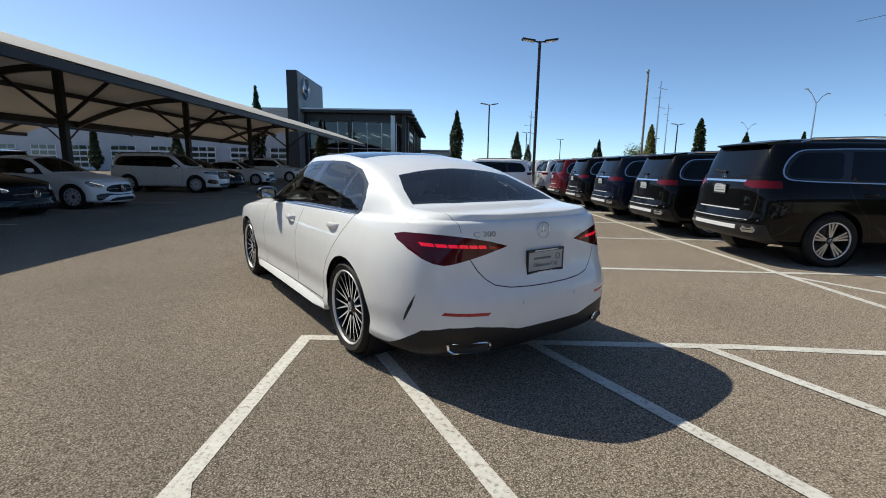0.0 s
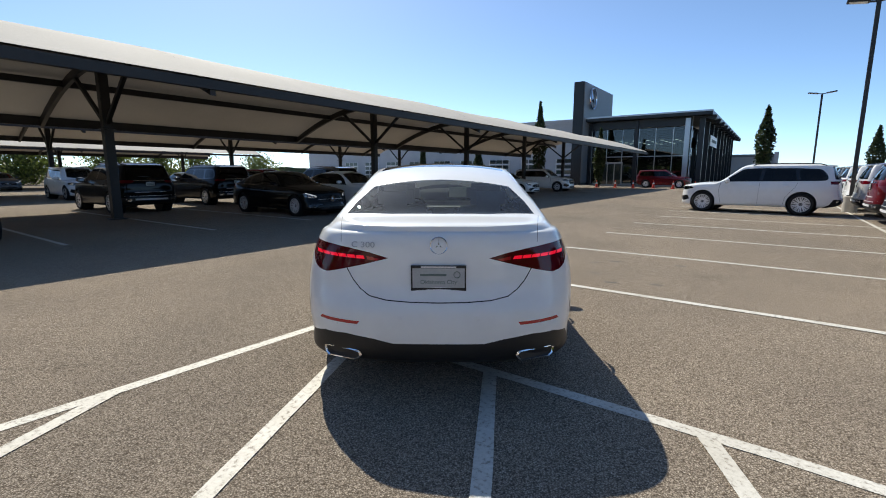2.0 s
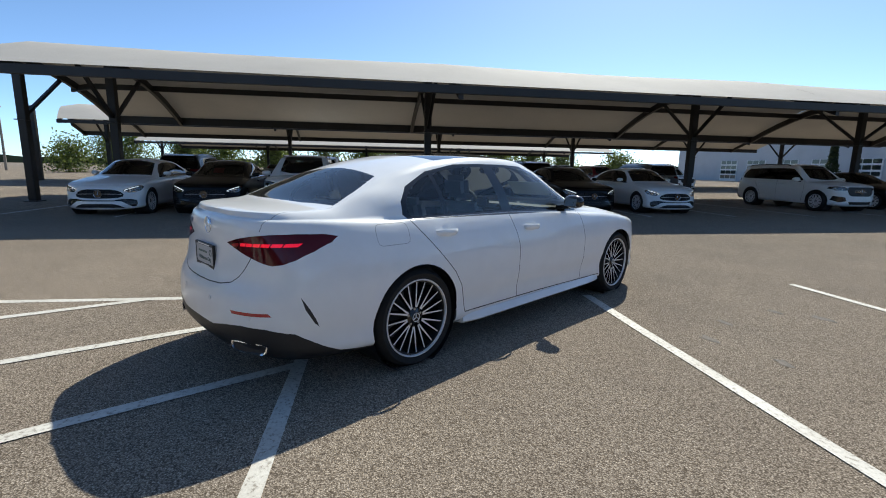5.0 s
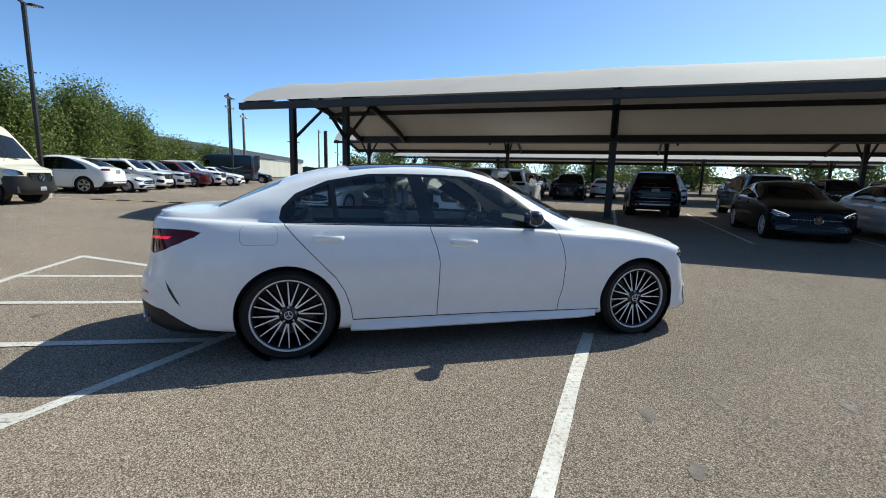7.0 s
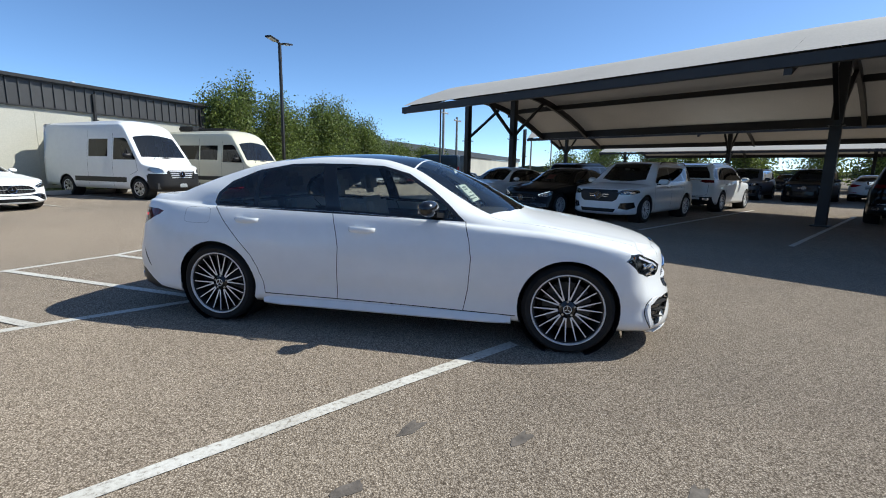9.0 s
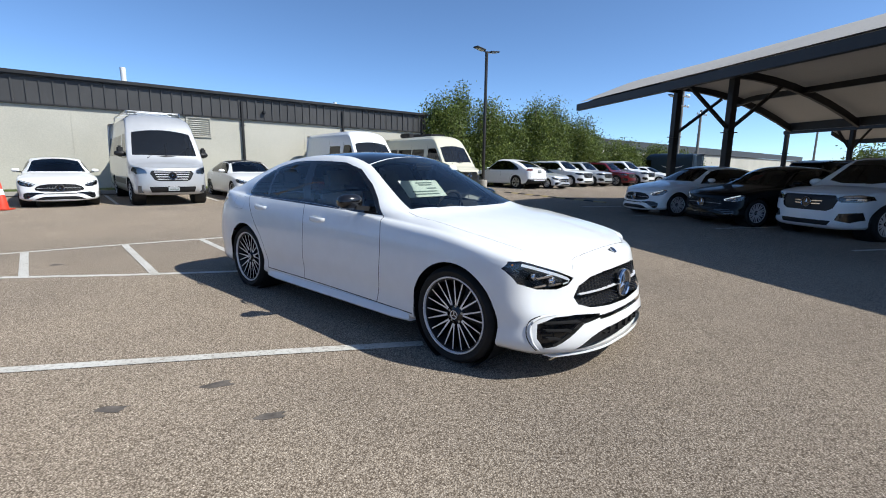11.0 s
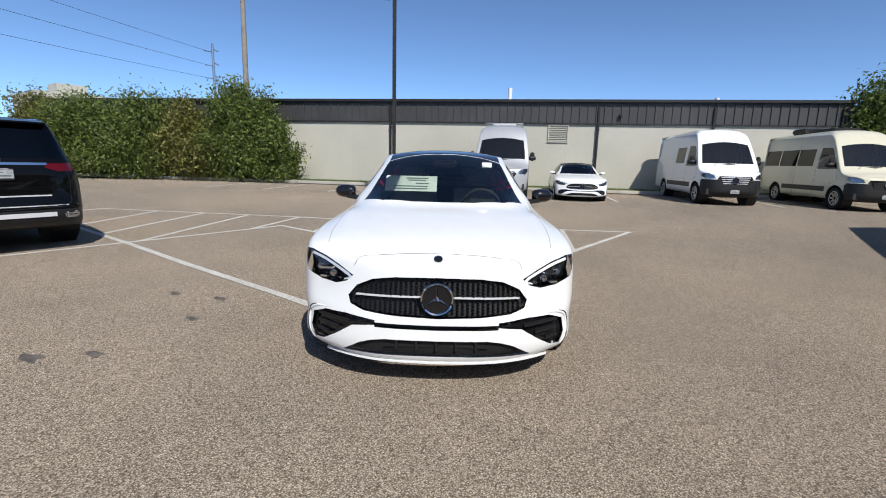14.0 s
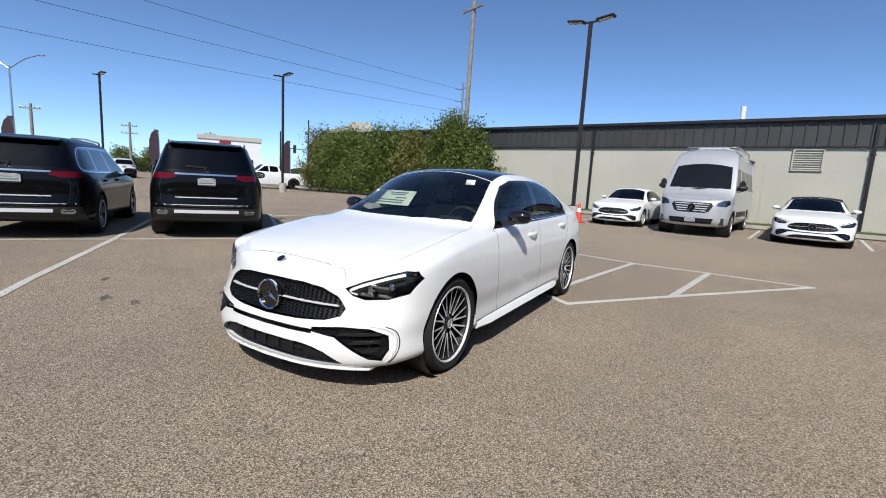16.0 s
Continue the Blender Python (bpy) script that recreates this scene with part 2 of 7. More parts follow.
def leaves(name, dark, light):
    m = mat(name, light, 0.55)
    t, b = nodes_of(m)
    g = t.nodes.new("ShaderNodeNewGeometry")
    c = ramp(t, g.outputs["Random Per Island"], [(0.0, dark), (0.7, light), (1.0, tuple(x * 1.25 for x in light))])
    t.links.new(c, b.inputs["Base Color"])
    tr = t.nodes.new("ShaderNodeBsdfTranslucent")
    t.links.new(c, tr.inputs["Color"])
    mx = t.nodes.new("ShaderNodeMixShader")
    mx.inputs[0].default_value = 0.35
    t.links.new(b.outputs[0], mx.inputs[1])
    t.links.new(tr.outputs[0], mx.inputs[2])
    t.links.new(mx.outputs[0], t.nodes["Material Output"].inputs["Surface"])
    return m


LEAF = leaves("hedge_leaf", (0.03, 0.05, 0.012), (0.165, 0.21, 0.045))
LEAF_DARK = leaves("cypress_leaf", (0.012, 0.022, 0.008), (0.04, 0.06, 0.02))
LEAF_RUST = leaves("yellowing_leaf", (0.05, 0.062, 0.016), (0.23, 0.22, 0.055))

# ---------------------------------------------------------------- building helpers
import itertools
from mathutils.bvhtree import BVHTree


def finish(name, bm, material, smooth=False, normals_from=None, angle=None):
    """A mesh object out of a bmesh; material may be a list."""
    me = bpy.data.meshes.new(name)
    bm.normal_update()
    if smooth:
        for f in bm.faces:
            f.smooth = True
        if angle is not None:
            for e in bm.edges:
                if len(e.link_faces) == 2 and e.calc_face_angle(0) > radians(angle):
                    e.smooth = False
    bm.to_mesh(me)
    bm.free()
    for m in material if isinstance(material, (list, tuple)) else [material]:
        me.materials.append(m)
    if normals_from is not None:
        tree, polys, norms = normals_from
        out = []
        for vert in me.vertices:
            co, no, idx, dist = tree.find_nearest(vert.co)
            out.append(face_normal(co, normals_from, idx))
        me.normals_split_custom_set_from_vertices(out)
    return new(name, me)


def face_normal(co, src, idx):
    tree, polys, norms = src
    (pa, na), (pb, nb), (pc, nc) = [norms[i] for i in polys[idx]]
    v0, v1, v2 = pb - pa, pc - pa, co - pa
    d00, d01, d11, d20, d21 = v0.dot(v0), v0.dot(v1), v1.dot(v1), v2.dot(v0), v2.dot(v1)
    den = d00 * d11 - d01 * d01
    if abs(den) < 1e-14:
        return na
    v = (d11 * d20 - d01 * d21) / den
    w = (d00 * d21 - d01 * d20) / den
    n = na * (1 - v - w) + nb * v + nc * w
    return n.normalized() if n.length > 1e-6 else na


def normal_source(bm):
    """The smooth normals of a bmesh, to be read at any place on it."""
    tri = bm.copy()
    bmesh.ops.triangulate(tri, faces=tri.faces[:])
    tri.normal_update()
    tri.verts.index_update()
    pts = [(v.co.copy(), v.normal.copy()) for v in tri.verts]
    polys = [tuple(v.index for v in f.verts) for f in tri.faces]
    tree = BVHTree.FromPolygons([p for p, _ in pts], polys)
    tri.free()
    return tree, polys, pts


def thing(name, label, category, m=None, group="", kind=""):
    ob = new(name)
    ob.empty_display_size = 0.2
    if m is not None:
        ob.matrix_world = m
    return tagged(ob, label, category, group, kind)


def part(name, bm, material, parent, label="", smooth=False, angle=None, normals_from=None):
    ob = finish(name, bm, material, smooth, normals_from, angle)
    ob.parent = parent
    if label:
        ob["label"] = label
    return ob


def share(name, ob, parent, m):
    """Another object on the mesh of ob, under parent, at m."""
    o = new(name, ob.data)
    o.parent = parent
    o.matrix_local = m
    return o


def add_box(bm, size, m=None, bevel=0.0, mi=0):
    sx, sy, sz = (s / 2 for s in size)
    co = [(x, y, z) for x in (-sx, sx) for y in (-sy, sy) for z in (-sz, sz)]
    vs = [bm.verts.new(m @ Vector(c) if m else c) for c in co]
    fs = [bm.faces.new([vs[i] for i in q]) for q in ((0, 1, 3, 2), (4, 6, 7, 5), (0, 4, 5, 1), (2, 3, 7, 6), (0, 2, 6, 4), (1, 5, 7, 3))]
    for f in fs:
        f.material_index = mi
    if bevel:
        es = list({e for f in fs for e in f.edges})
        r = bmesh.ops.bevel(bm, geom=es, offset=bevel, segments=2, affect="EDGES", clamp_overlap=True)
        for f in r["faces"]:
            f.material_index = mi
    return vs


def box_bm(size, m=None, bevel=0.0):
    bm = bmesh.new()
    add_box(bm, size, m, bevel)
    return bm


def at(x, y, z, rx=0, ry=0, rz=0):
    return pose(x, y, z, rx, ry, rz)


def add_beam(bm, a, b_, w, h, up=(0, 0, 1), mi=0):
    """A straight bar of section w x h from a to b."""
    a, b_ = Vector(a), Vector(b_)
    d = (b_ - a).normalized()
    u = Vector(up)
    s = d.cross(u)
    s = s.normalized() if s.length > 1e-5 else Vector((1, 0, 0))
    u = s.cross(d).normalized()
    m = Matrix((s, d, u)).transposed().to_4x4()
    m.translation = (a + b_) / 2
    return add_box(bm, (w, (b_ - a).length, h), m, mi=mi)


def add_ring_strip(bm, rings, close=False, caps=False, mi=0):
    """Skin a list of rings of equal length."""
    vs = [[bm.verts.new(p) for p in r] for r in rings]
    n = len(vs[0])
    for a, b_ in zip(vs, vs[1:]):
        for i in range(n if not close else n):
            j = (i + 1) % n
            if not close and j == 0:
                continue
            f = bm.faces.new((a[i], a[j], b_[j], b_[i]))
            f.material_index = mi
    if caps:
        bm.faces.new(vs[0][::-1]).material_index = mi
        bm.faces.new(vs[-1]).material_index = mi
    return vs


def add_tube(bm, pts, r, n=8, mi=0, caps=True):
    pts = [Vector(p) for p in pts]
    rs = r if isinstance(r, (list, tuple)) else [r] * len(pts)
    rings = []
    for i, p in enumerate(pts):
        d = (pts[min(i + 1, len(pts) - 1)] - pts[max(i - 1, 0)]).normalized()
        u = Vector((0, 0, 1)) if abs(d.z) < 0.9 else Vector((0, 1, 0))
        s = d.cross(u).normalized()
        u = s.cross(d)
        rings.append([p + rs[i] * (math.cos(k * math.tau / n) * s + math.sin(k * math.tau / n) * u) for k in range(n)])
    return add_ring_strip(bm, rings, close=True, caps=caps, mi=mi)


def add_lathe(bm, profile, n=32, axis="Y", close=False, mi=0, m=None):
    """Turn a profile of (radius, along) about an axis."""
    rings = []
    for k in range(n):
        a = k * math.tau / n
        ring = []
        for r, h in profile:
            c, s = r * math.cos(a), r * math.sin(a)
            p = Vector((c, h, s)) if axis == "Y" else Vector((c, s, h)) if axis == "Z" else Vector((h, c, s))
            ring.append(m @ p if m else p)
        rings.append(ring)
    vs = [[bm.verts.new(p) for p in r] for r in rings]
    for i in range(n):
        a, b_ = vs[i], vs[(i + 1) % n]
        cnt = len(profile)
        for j in range(cnt if close else cnt - 1):
            q = (a[j], a[(j + 1) % cnt], b_[(j + 1) % cnt], b_[j])
            bm.faces.new(q).material_index = mi
    return vs


def add_poly(bm, pts, depth, m=None, mi=0):
    """A flat plate with the outline pts (x, y), depth thick along z."""
    lo = [bm.verts.new(m @ Vector((x, y, 0)) if m else (x, y, 0)) for x, y in pts]
    hi = [bm.verts.new(m @ Vector((x, y, depth)) if m else (x, y, depth)) for x, y in pts]
    bm.faces.new(lo[::-1]).material_index = mi
    bm.faces.new(hi).material_index = mi
    for i in range(len(pts)):
        j = (i + 1) % len(pts)
        bm.faces.new((lo[i], lo[j], hi[j], hi[i])).material_index = mi


def table(keys):
    """A smooth curve through (x, value) keys, without overshoot."""
    keys = sorted(keys)
    xs = [k[0] for k in keys]
    ys = [k[1] for k in keys]
    n = len(xs)
    d = [(ys[i + 1] - ys[i]) / (xs[i + 1] - xs[i]) for i in range(n - 1)]
    tg = [d[0]] + [0.0 if d[i - 1] * d[i] <= 0 else 2 * d[i - 1] * d[i] / (d[i - 1] + d[i]) for i in range(1, n - 1)] + [d[-1]]

    def f(x):
        if x <= xs[0]:
            return ys[0]
        if x >= xs[-1]:
            return ys[-1]
        i = max(k for k in range(n - 1) if xs[k] <= x)
        h = xs[i + 1] - xs[i]
        s = (x - xs[i]) / h
        return (ys[i] * (1 + 2 * s) * (1 - s) ** 2 + h * tg[i] * s * (1 - s) ** 2
                + ys[i + 1] * s * s * (3 - 2 * s) + h * tg[i + 1] * s * s * (s - 1))
    return f


def spline(pts, n):
    """n + 1 places at even steps along a smooth curve through pts."""
    p = [Vector(q) for q in pts]
    fine = []
    for i in range(len(p) - 1):
        a, b_, c, d = p[max(i - 1, 0)], p[i], p[i + 1], p[min(i + 2, len(p) - 1)]
        for k in range(24):
            s = k / 24
            fine.append(0.5 * ((2 * b_) + (c - a) * s + (2 * a - 5 * b_ + 4 * c - d) * s * s + (3 * b_ - a - 3 * c + d) * s ** 3))
    fine.append(p[-1])
    acc = [0.0]
    for a, b_ in zip(fine, fine[1:]):
        acc.append(acc[-1] + (b_ - a).length)
    out, k = [], 0
    for i in range(n + 1):
        want = acc[-1] * i / n
        while k < len(acc) - 2 and acc[k + 1] < want:
            k += 1
        f = (want - acc[k]) / max(acc[k + 1] - acc[k], 1e-9)
        out.append(fine[k].lerp(fine[k + 1], min(max(f, 0), 1)))
    return out


AXES = {"xz": (0, 2), "yz": (1, 2), "xy": (0, 1)}


def cookie(bm, faces, poly, plane):
    """Cut the outline of a convex polygon, seen along one axis, into the faces; returns the faces inside it."""
    i, j = AXES[plane]
    cx = sum(p[0] for p in poly) / len(poly)
    cy = sum(p[1] for p in poly) / len(poly)
    x0, x1 = min(p[0] for p in poly), max(p[0] for p in poly)
    y0, y1 = min(p[1] for p in poly), max(p[1] for p in poly)
    inside = []
    for f in faces:
        if not f.is_valid:
            continue
        us, vs = [v.co[i] for v in f.verts], [v.co[j] for v in f.verts]
        if max(us) >= x0 and min(us) <= x1 and max(vs) >= y0 and min(vs) <= y1:
            inside.append(f)
    for k in range(len(poly)):
        (ax, ay), (bx, by) = poly[k], poly[(k + 1) % len(poly)]
        nx, ny = by - ay, ax - bx
        ln = math.hypot(nx, ny)
        if ln < 1e-7:
            continue
        nx, ny = nx / ln, ny / ln
        if (cx - ax) * nx + (cy - ay) * ny < 0:
            nx, ny = -nx, -ny
        if not inside:
            break
        cut, keep = [], []
        for f in inside:
            ds = [(v.co[i] - ax) * nx + (v.co[j] - ay) * ny for v in f.verts]
            if min(ds) >= -1e-5:
                keep.append(f)
            elif max(ds) > 1e-5:
                cut.append(f)
        if cut:
            co, no = [0, 0, 0], [0, 0, 0]
            co[i], co[j], no[i], no[j] = ax, ay, nx, ny
            geom = list({v for f in cut for v in f.verts}) + list({e for f in cut for e in f.edges}) + cut
            r = bmesh.ops.bisect_plane(bm, geom=geom, dist=1e-5, plane_co=co, plane_no=no)
            for f in r["geom"]:
                if isinstance(f, bmesh.types.BMFace):
                    m = f.calc_center_median()
                    if (m[i] - ax) * nx + (m[j] - ay) * ny > 0:
                        keep.append(f)
        inside = list(dict.fromkeys(keep))
    return inside


def lift_out(bm, faces):
    """Move faces into a bmesh of their own."""
    out, made = bmesh.new(), {}
    for f in faces:
        vs = []
        for v in f.verts:
            if v not in made:
                made[v] = out.verts.new(v.co)
            vs.append(made[v])
        try:
            out.faces.new(vs).material_index = f.material_index
        except ValueError:
            pass
    bmesh.ops.delete(bm, geom=list(faces), context="FACES")
    return out


def circle(cx, cy, r, n=28, a0=0.0):
    return [(cx + r * math.cos(a0 + k * math.tau / n), cy + r * math.sin(a0 + k * math.tau / n)) for k in range(n)]

# ---------------------------------------------------------------- vehicles: the body skin
def skin(spec, nu=80, nv=13, n1=8, n2=9):
    """The closed skin of a vehicle, front towards +x, out of its plan, its insets by height and its upper lines."""
    plan = spline([(x, y, 0) for x, y in spec["plan"]], nu)
    S, F, R = table(spec["side"]), table(spec["front"]), table(spec["rear"])
    zb, zt, rr = table(spec["bottom"]), table(spec["edge"]), table(spec["round"])
    yr, zr, zc = table(spec["rail_y"]), table(spec["rail_z"]), table(spec["top"])
    cab, K = table(spec["cabin"]), table(spec["corner"]) if "corner" in spec else (lambda z: 0.0)
    rows = []
    for i, p in enumerate(plan):
        tg = (plan[min(i + 1, nu)] - plan[max(i - 1, 0)]).normalized()
        nx, ny = -tg.y, tg.x
        if ny < 0 or (ny == 0 and nx * p.x < 0):
            nx, ny = -nx, -ny
        if i == 0:
            nx, ny = 1.0, 0.0
        if i == nu:
            nx, ny = -1.0, 0.0
        wf, wr, ws = max(nx, 0) ** 2, max(-nx, 0) ** 2, ny * ny
        bot, top, rad = zb(p.x), zt(p.x), rr(p.x)

        def place(z, extra=0.0):
            d = wf * F(z) + ws * S(z) + wr * R(z) + 4 * wf * ws * K(z) + extra
            return Vector((p.x - nx * d, max(p.y - ny * d, 0.0) if 0 < i < nu else 0.0, z))
        col = [place(bot, 0.16) + Vector((0, 0, 0.03)), place(bot, 0.02)]
        for k in range(1, nv):
            col.append(place(bot + (top - rad - bot) * k / (nv - 1)))
        for k in range(1, 5):
            a = k / 4 * math.pi / 2
            col.append(place(top - rad + rad * math.sin(a), rad * (1 - math.cos(a))))
        e = col[-1]
        ry = min(yr(e.x), 0.9 * e.y)
        h = cab(e.x)
        rz = zr(e.x)
        for k in range(1, n1 + 1):
            s = k / n1
            bulge = 0.035 * h * math.sin(s * math.pi)
            col.append(Vector((e.x, e.y + (ry - e.y) * s + bulge, e.z + (rz - e.z) * (s * h + (1 - h) * (1 - (1 - s) ** 1.6)))))
        cz = zc(e.x)
        for k in range(1, n2 + 1):
            s = 1 - k / n2
            col.append(Vector((e.x, ry * s, cz - (cz - rz) * s ** 2.3)))
        rows.append(col)
    bm = bmesh.new()
    m = len(rows[0])
    grid = {}
    for side in (1, -1):
        for i in range(nu + 1):
            for j in range(m):
                if side < 0 and (i in (0, nu) or j == m - 1):
                    grid[side, i, j] = grid[1, i, j]
                else:
                    c = rows[i][j]
                    grid[side, i, j] = bm.verts.new((c.x, side * c.y, c.z))
        for i in range(nu):
            for j in range(m - 1):
                q = [grid[side, i, j], grid[side, i, j + 1], grid[side, i + 1, j + 1], grid[side, i + 1, j]]
                if side < 0:
                    q.reverse()
                if len(set(q)) == 4:
                    bm.faces.new(q)
                elif len(set(q)) == 3:
                    bm.faces.new(list(dict.fromkeys(q)))
    bmesh.ops.remove_doubles(bm, verts=bm.verts[:], dist=1e-4)
    bmesh.ops.dissolve_degenerate(bm, dist=1e-5, edges=bm.edges[:])
    bm.normal_update()
    vol = sum(f.calc_center_median().dot(f.normal) * f.calc_area() for f in bm.faces)
    if vol < 0:
        bmesh.ops.reverse_faces(bm, faces=bm.faces[:])
        bm.normal_update()
    return bm


SEDAN = dict(
    plan=[(2.275, 0), (2.257, 0.28), (2.20, 0.5), (2.10, 0.695), (1.97, 0.835), (1.75, 0.898), (1.43, 0.911), (1.0, 0.897), (0, 0.89), (-1.0, 0.90), (-1.43, 0.912),
          (-1.9, 0.888), (-2.18, 0.822), (-2.345, 0.715), (-2.445, 0.55), (-2.495, 0.28), (-2.505, 0)],
    side=[(0.18, 0.06), (0.26, 0.012), (0.35, 0.018), (0.5, 0.0), (0.62, 0.0), (0.72, 0.008), (0.82, 0.03), (0.88, 0.05), (0.94, 0.075), (0.98, 0.095), (1.1, 0.135)],
    front=[(0.15, 0.014), (0.19, 0.006), (0.26, 0.0), (0.36, 0.012), (0.45, 0.03), (0.55, 0.058), (0.65, 0.080), (0.72, 0.098), (0.77, 0.120)],
    corner=[(0.3, 0.0), (0.42, 0.012), (0.5, 0.035), (0.6, 0.05), (0.77, 0.06)],
    rear=[(0.22, 0.10), (0.27, 0.04), (0.34, 0.006), (0.42, 0.0), (0.52, 0.003), (0.57, 0.012), (0.61, 0.028), (0.65, 0.052), (0.70, 0.068), (0.8, 0.086), (0.9, 0.097), (0.97, 0.108), (1.0, 0.122), (1.03, 0.145)],
    bottom=[(-2.505, 0.23), (-1.9, 0.225), (-1.1, 0.205), (1.1, 0.205), (1.8, 0.195), (2.0, 0.19), (2.285, 0.16)],
    edge=[(-2.505, 1.01), (-2.2, 1.01), (-1.9, 1.0), (-1.45, 0.982), (-1.1, 0.978), (-0.4, 0.970), (0.57, 0.922), (0.9, 0.902), (1.2, 0.882), (1.43, 0.858), (1.6, 0.832), (1.8, 0.798), (2.0, 0.768), (2.27, 0.755)],
    round=[(-2.505, 0.02), (-2.0, 0.03), (-1.6, 0.04), (-1.4, 0.015), (0.5, 0.015), (0.8, 0.04), (2.27, 0.05)],
    rail_y=[(-2.45, 0.55), (-2.3, 0.60), (-1.97, 0.665), (-1.75, 0.64), (-1.4, 0.585), (-1.0, 0.575), (-0.3, 0.585), (0.15, 0.575), (0.5, 0.635), (0.85, 0.715), (1.05, 0.72), (1.4, 0.66), (2.0, 0.55), (2.1, 0.4)],
    rail_z=[(-2.40, 1.022), (-2.3, 1.045), (-1.97, 1.058), (-1.75, 1.135), (-1.5, 1.23), (-1.3, 1.29), (-1.0, 1.35), (-0.5, 1.39), (-0.1, 1.378), (0.2, 1.30), (0.5, 1.13), (0.8, 0.972), (0.95, 0.942),
            (1.2, 0.928), (1.43, 0.898), (1.8, 0.835), (1.98, 0.790), (2.12, 0.752)],
    top=[(-2.40, 1.026), (-2.3, 1.054), (-1.98, 1.072), (-1.93, 1.088), (-1.7, 1.195), (-1.45, 1.302), (-1.2, 1.37), (-0.8, 1.425), (-0.3, 1.442), (0.1, 1.412), (0.3, 1.36), (0.6, 1.238), (0.9, 1.085),
         (1.07, 0.993), (1.15, 0.972), (1.4, 0.935), (1.8, 0.866), (1.98, 0.823), (2.06, 0.797), (2.12, 0.765)],
    cabin=[(-1.7, 0.0), (-1.45, 1.0), (0.55, 1.0), (0.8, 0.0)],
)


def pulled(spec, fx=1.0, fy=1.0, fz=1.0):
    """The same shape stretched along its axes."""
    out = {}
    for key, pts in spec.items():
        if key == "plan":
            out[key] = [(x * fx, y * fy) for x, y in pts]
        elif key in ("side", "front", "rear", "corner"):
            out[key] = [(z * fz, d * fy) for z, d in pts]
        elif key in ("bottom", "edge", "round", "rail_z", "top"):
            out[key] = [(x * fx, z * fz) for x, z in pts]
        elif key == "rail_y":
            out[key] = [(x * fx, y * fy) for x, y in pts]
        else:
            out[key] = [(x * fx, c) for x, c in pts]
    return out


SUV = dict(
    plan=[(2.40, 0), (2.38, 0.35), (2.30, 0.62), (2.12, 0.82), (1.85, 0.93), (1.5, 0.975), (0, 0.965), (-1.5, 0.975), (-2.05, 0.94), (-2.38, 0.83), (-2.52, 0.55), (-2.55, 0)],
    side=[(0.2, 0.07), (0.3, 0.015), (0.45, 0.012), (0.6, 0.0), (0.85, 0.004), (0.98, 0.022), (1.08, 0.05), (1.2, 0.095), (1.4, 0.17), (1.6, 0.25), (1.72, 0.30)],
    front=[(0.2, 0.09), (0.33, 0.0), (0.6, 0.012), (0.85, 0.03), (0.98, 0.07), (1.05, 0.12), (1.3, 0.3)],
    rear=[(0.28, 0.12), (0.42, 0.01), (0.62, 0.0), (0.72, 0.05), (0.95, 0.06), (1.08, 0.075), (1.3, 0.15), (1.55, 0.26), (1.7, 0.34)],
    bottom=[(-2.55, 0.34), (-1.9, 0.28), (1.9, 0.25), (2.4, 0.22)],
    edge=[(-2.55, 1.66), (-1.9, 1.69), (0.0, 1.70), (0.2, 1.675), (0.55, 1.43), (0.95, 1.13), (1.1, 1.06), (1.6, 1.03), (2.05, 0.99), (2.4, 0.97)],
    round=[(-2.55, 0.05), (0.1, 0.06), (0.3, 0.03), (0.9, 0.03), (1.2, 0.05), (2.4, 0.06)],
    rail_y=[(-2.55, 0.55), (-2.0, 0.56), (0.0, 0.58), (0.5, 0.62), (1.0, 0.70), (1.3, 0.70), (2.0, 0.55), (2.3, 0.4)],
    rail_z=[(-2.2, 1.67), (-1.9, 1.72), (-1.0, 1.745), (0.0, 1.74), (0.25, 1.69), (0.6, 1.44), (0.98, 1.14), (1.1, 1.085), (1.6, 1.07), (2.05, 1.01), (2.22, 0.97)],
    top=[(-2.2, 1.68), (-1.9, 1.74), (-1.0, 1.775), (-0.2, 1.77), (0.2, 1.735), (0.6, 1.49), (1.02, 1.18), (1.15, 1.115), (1.6, 1.095), (2.05, 1.03), (2.22, 0.97)],
    cabin=[(-3, 0.0), (3, 0.0)],
)

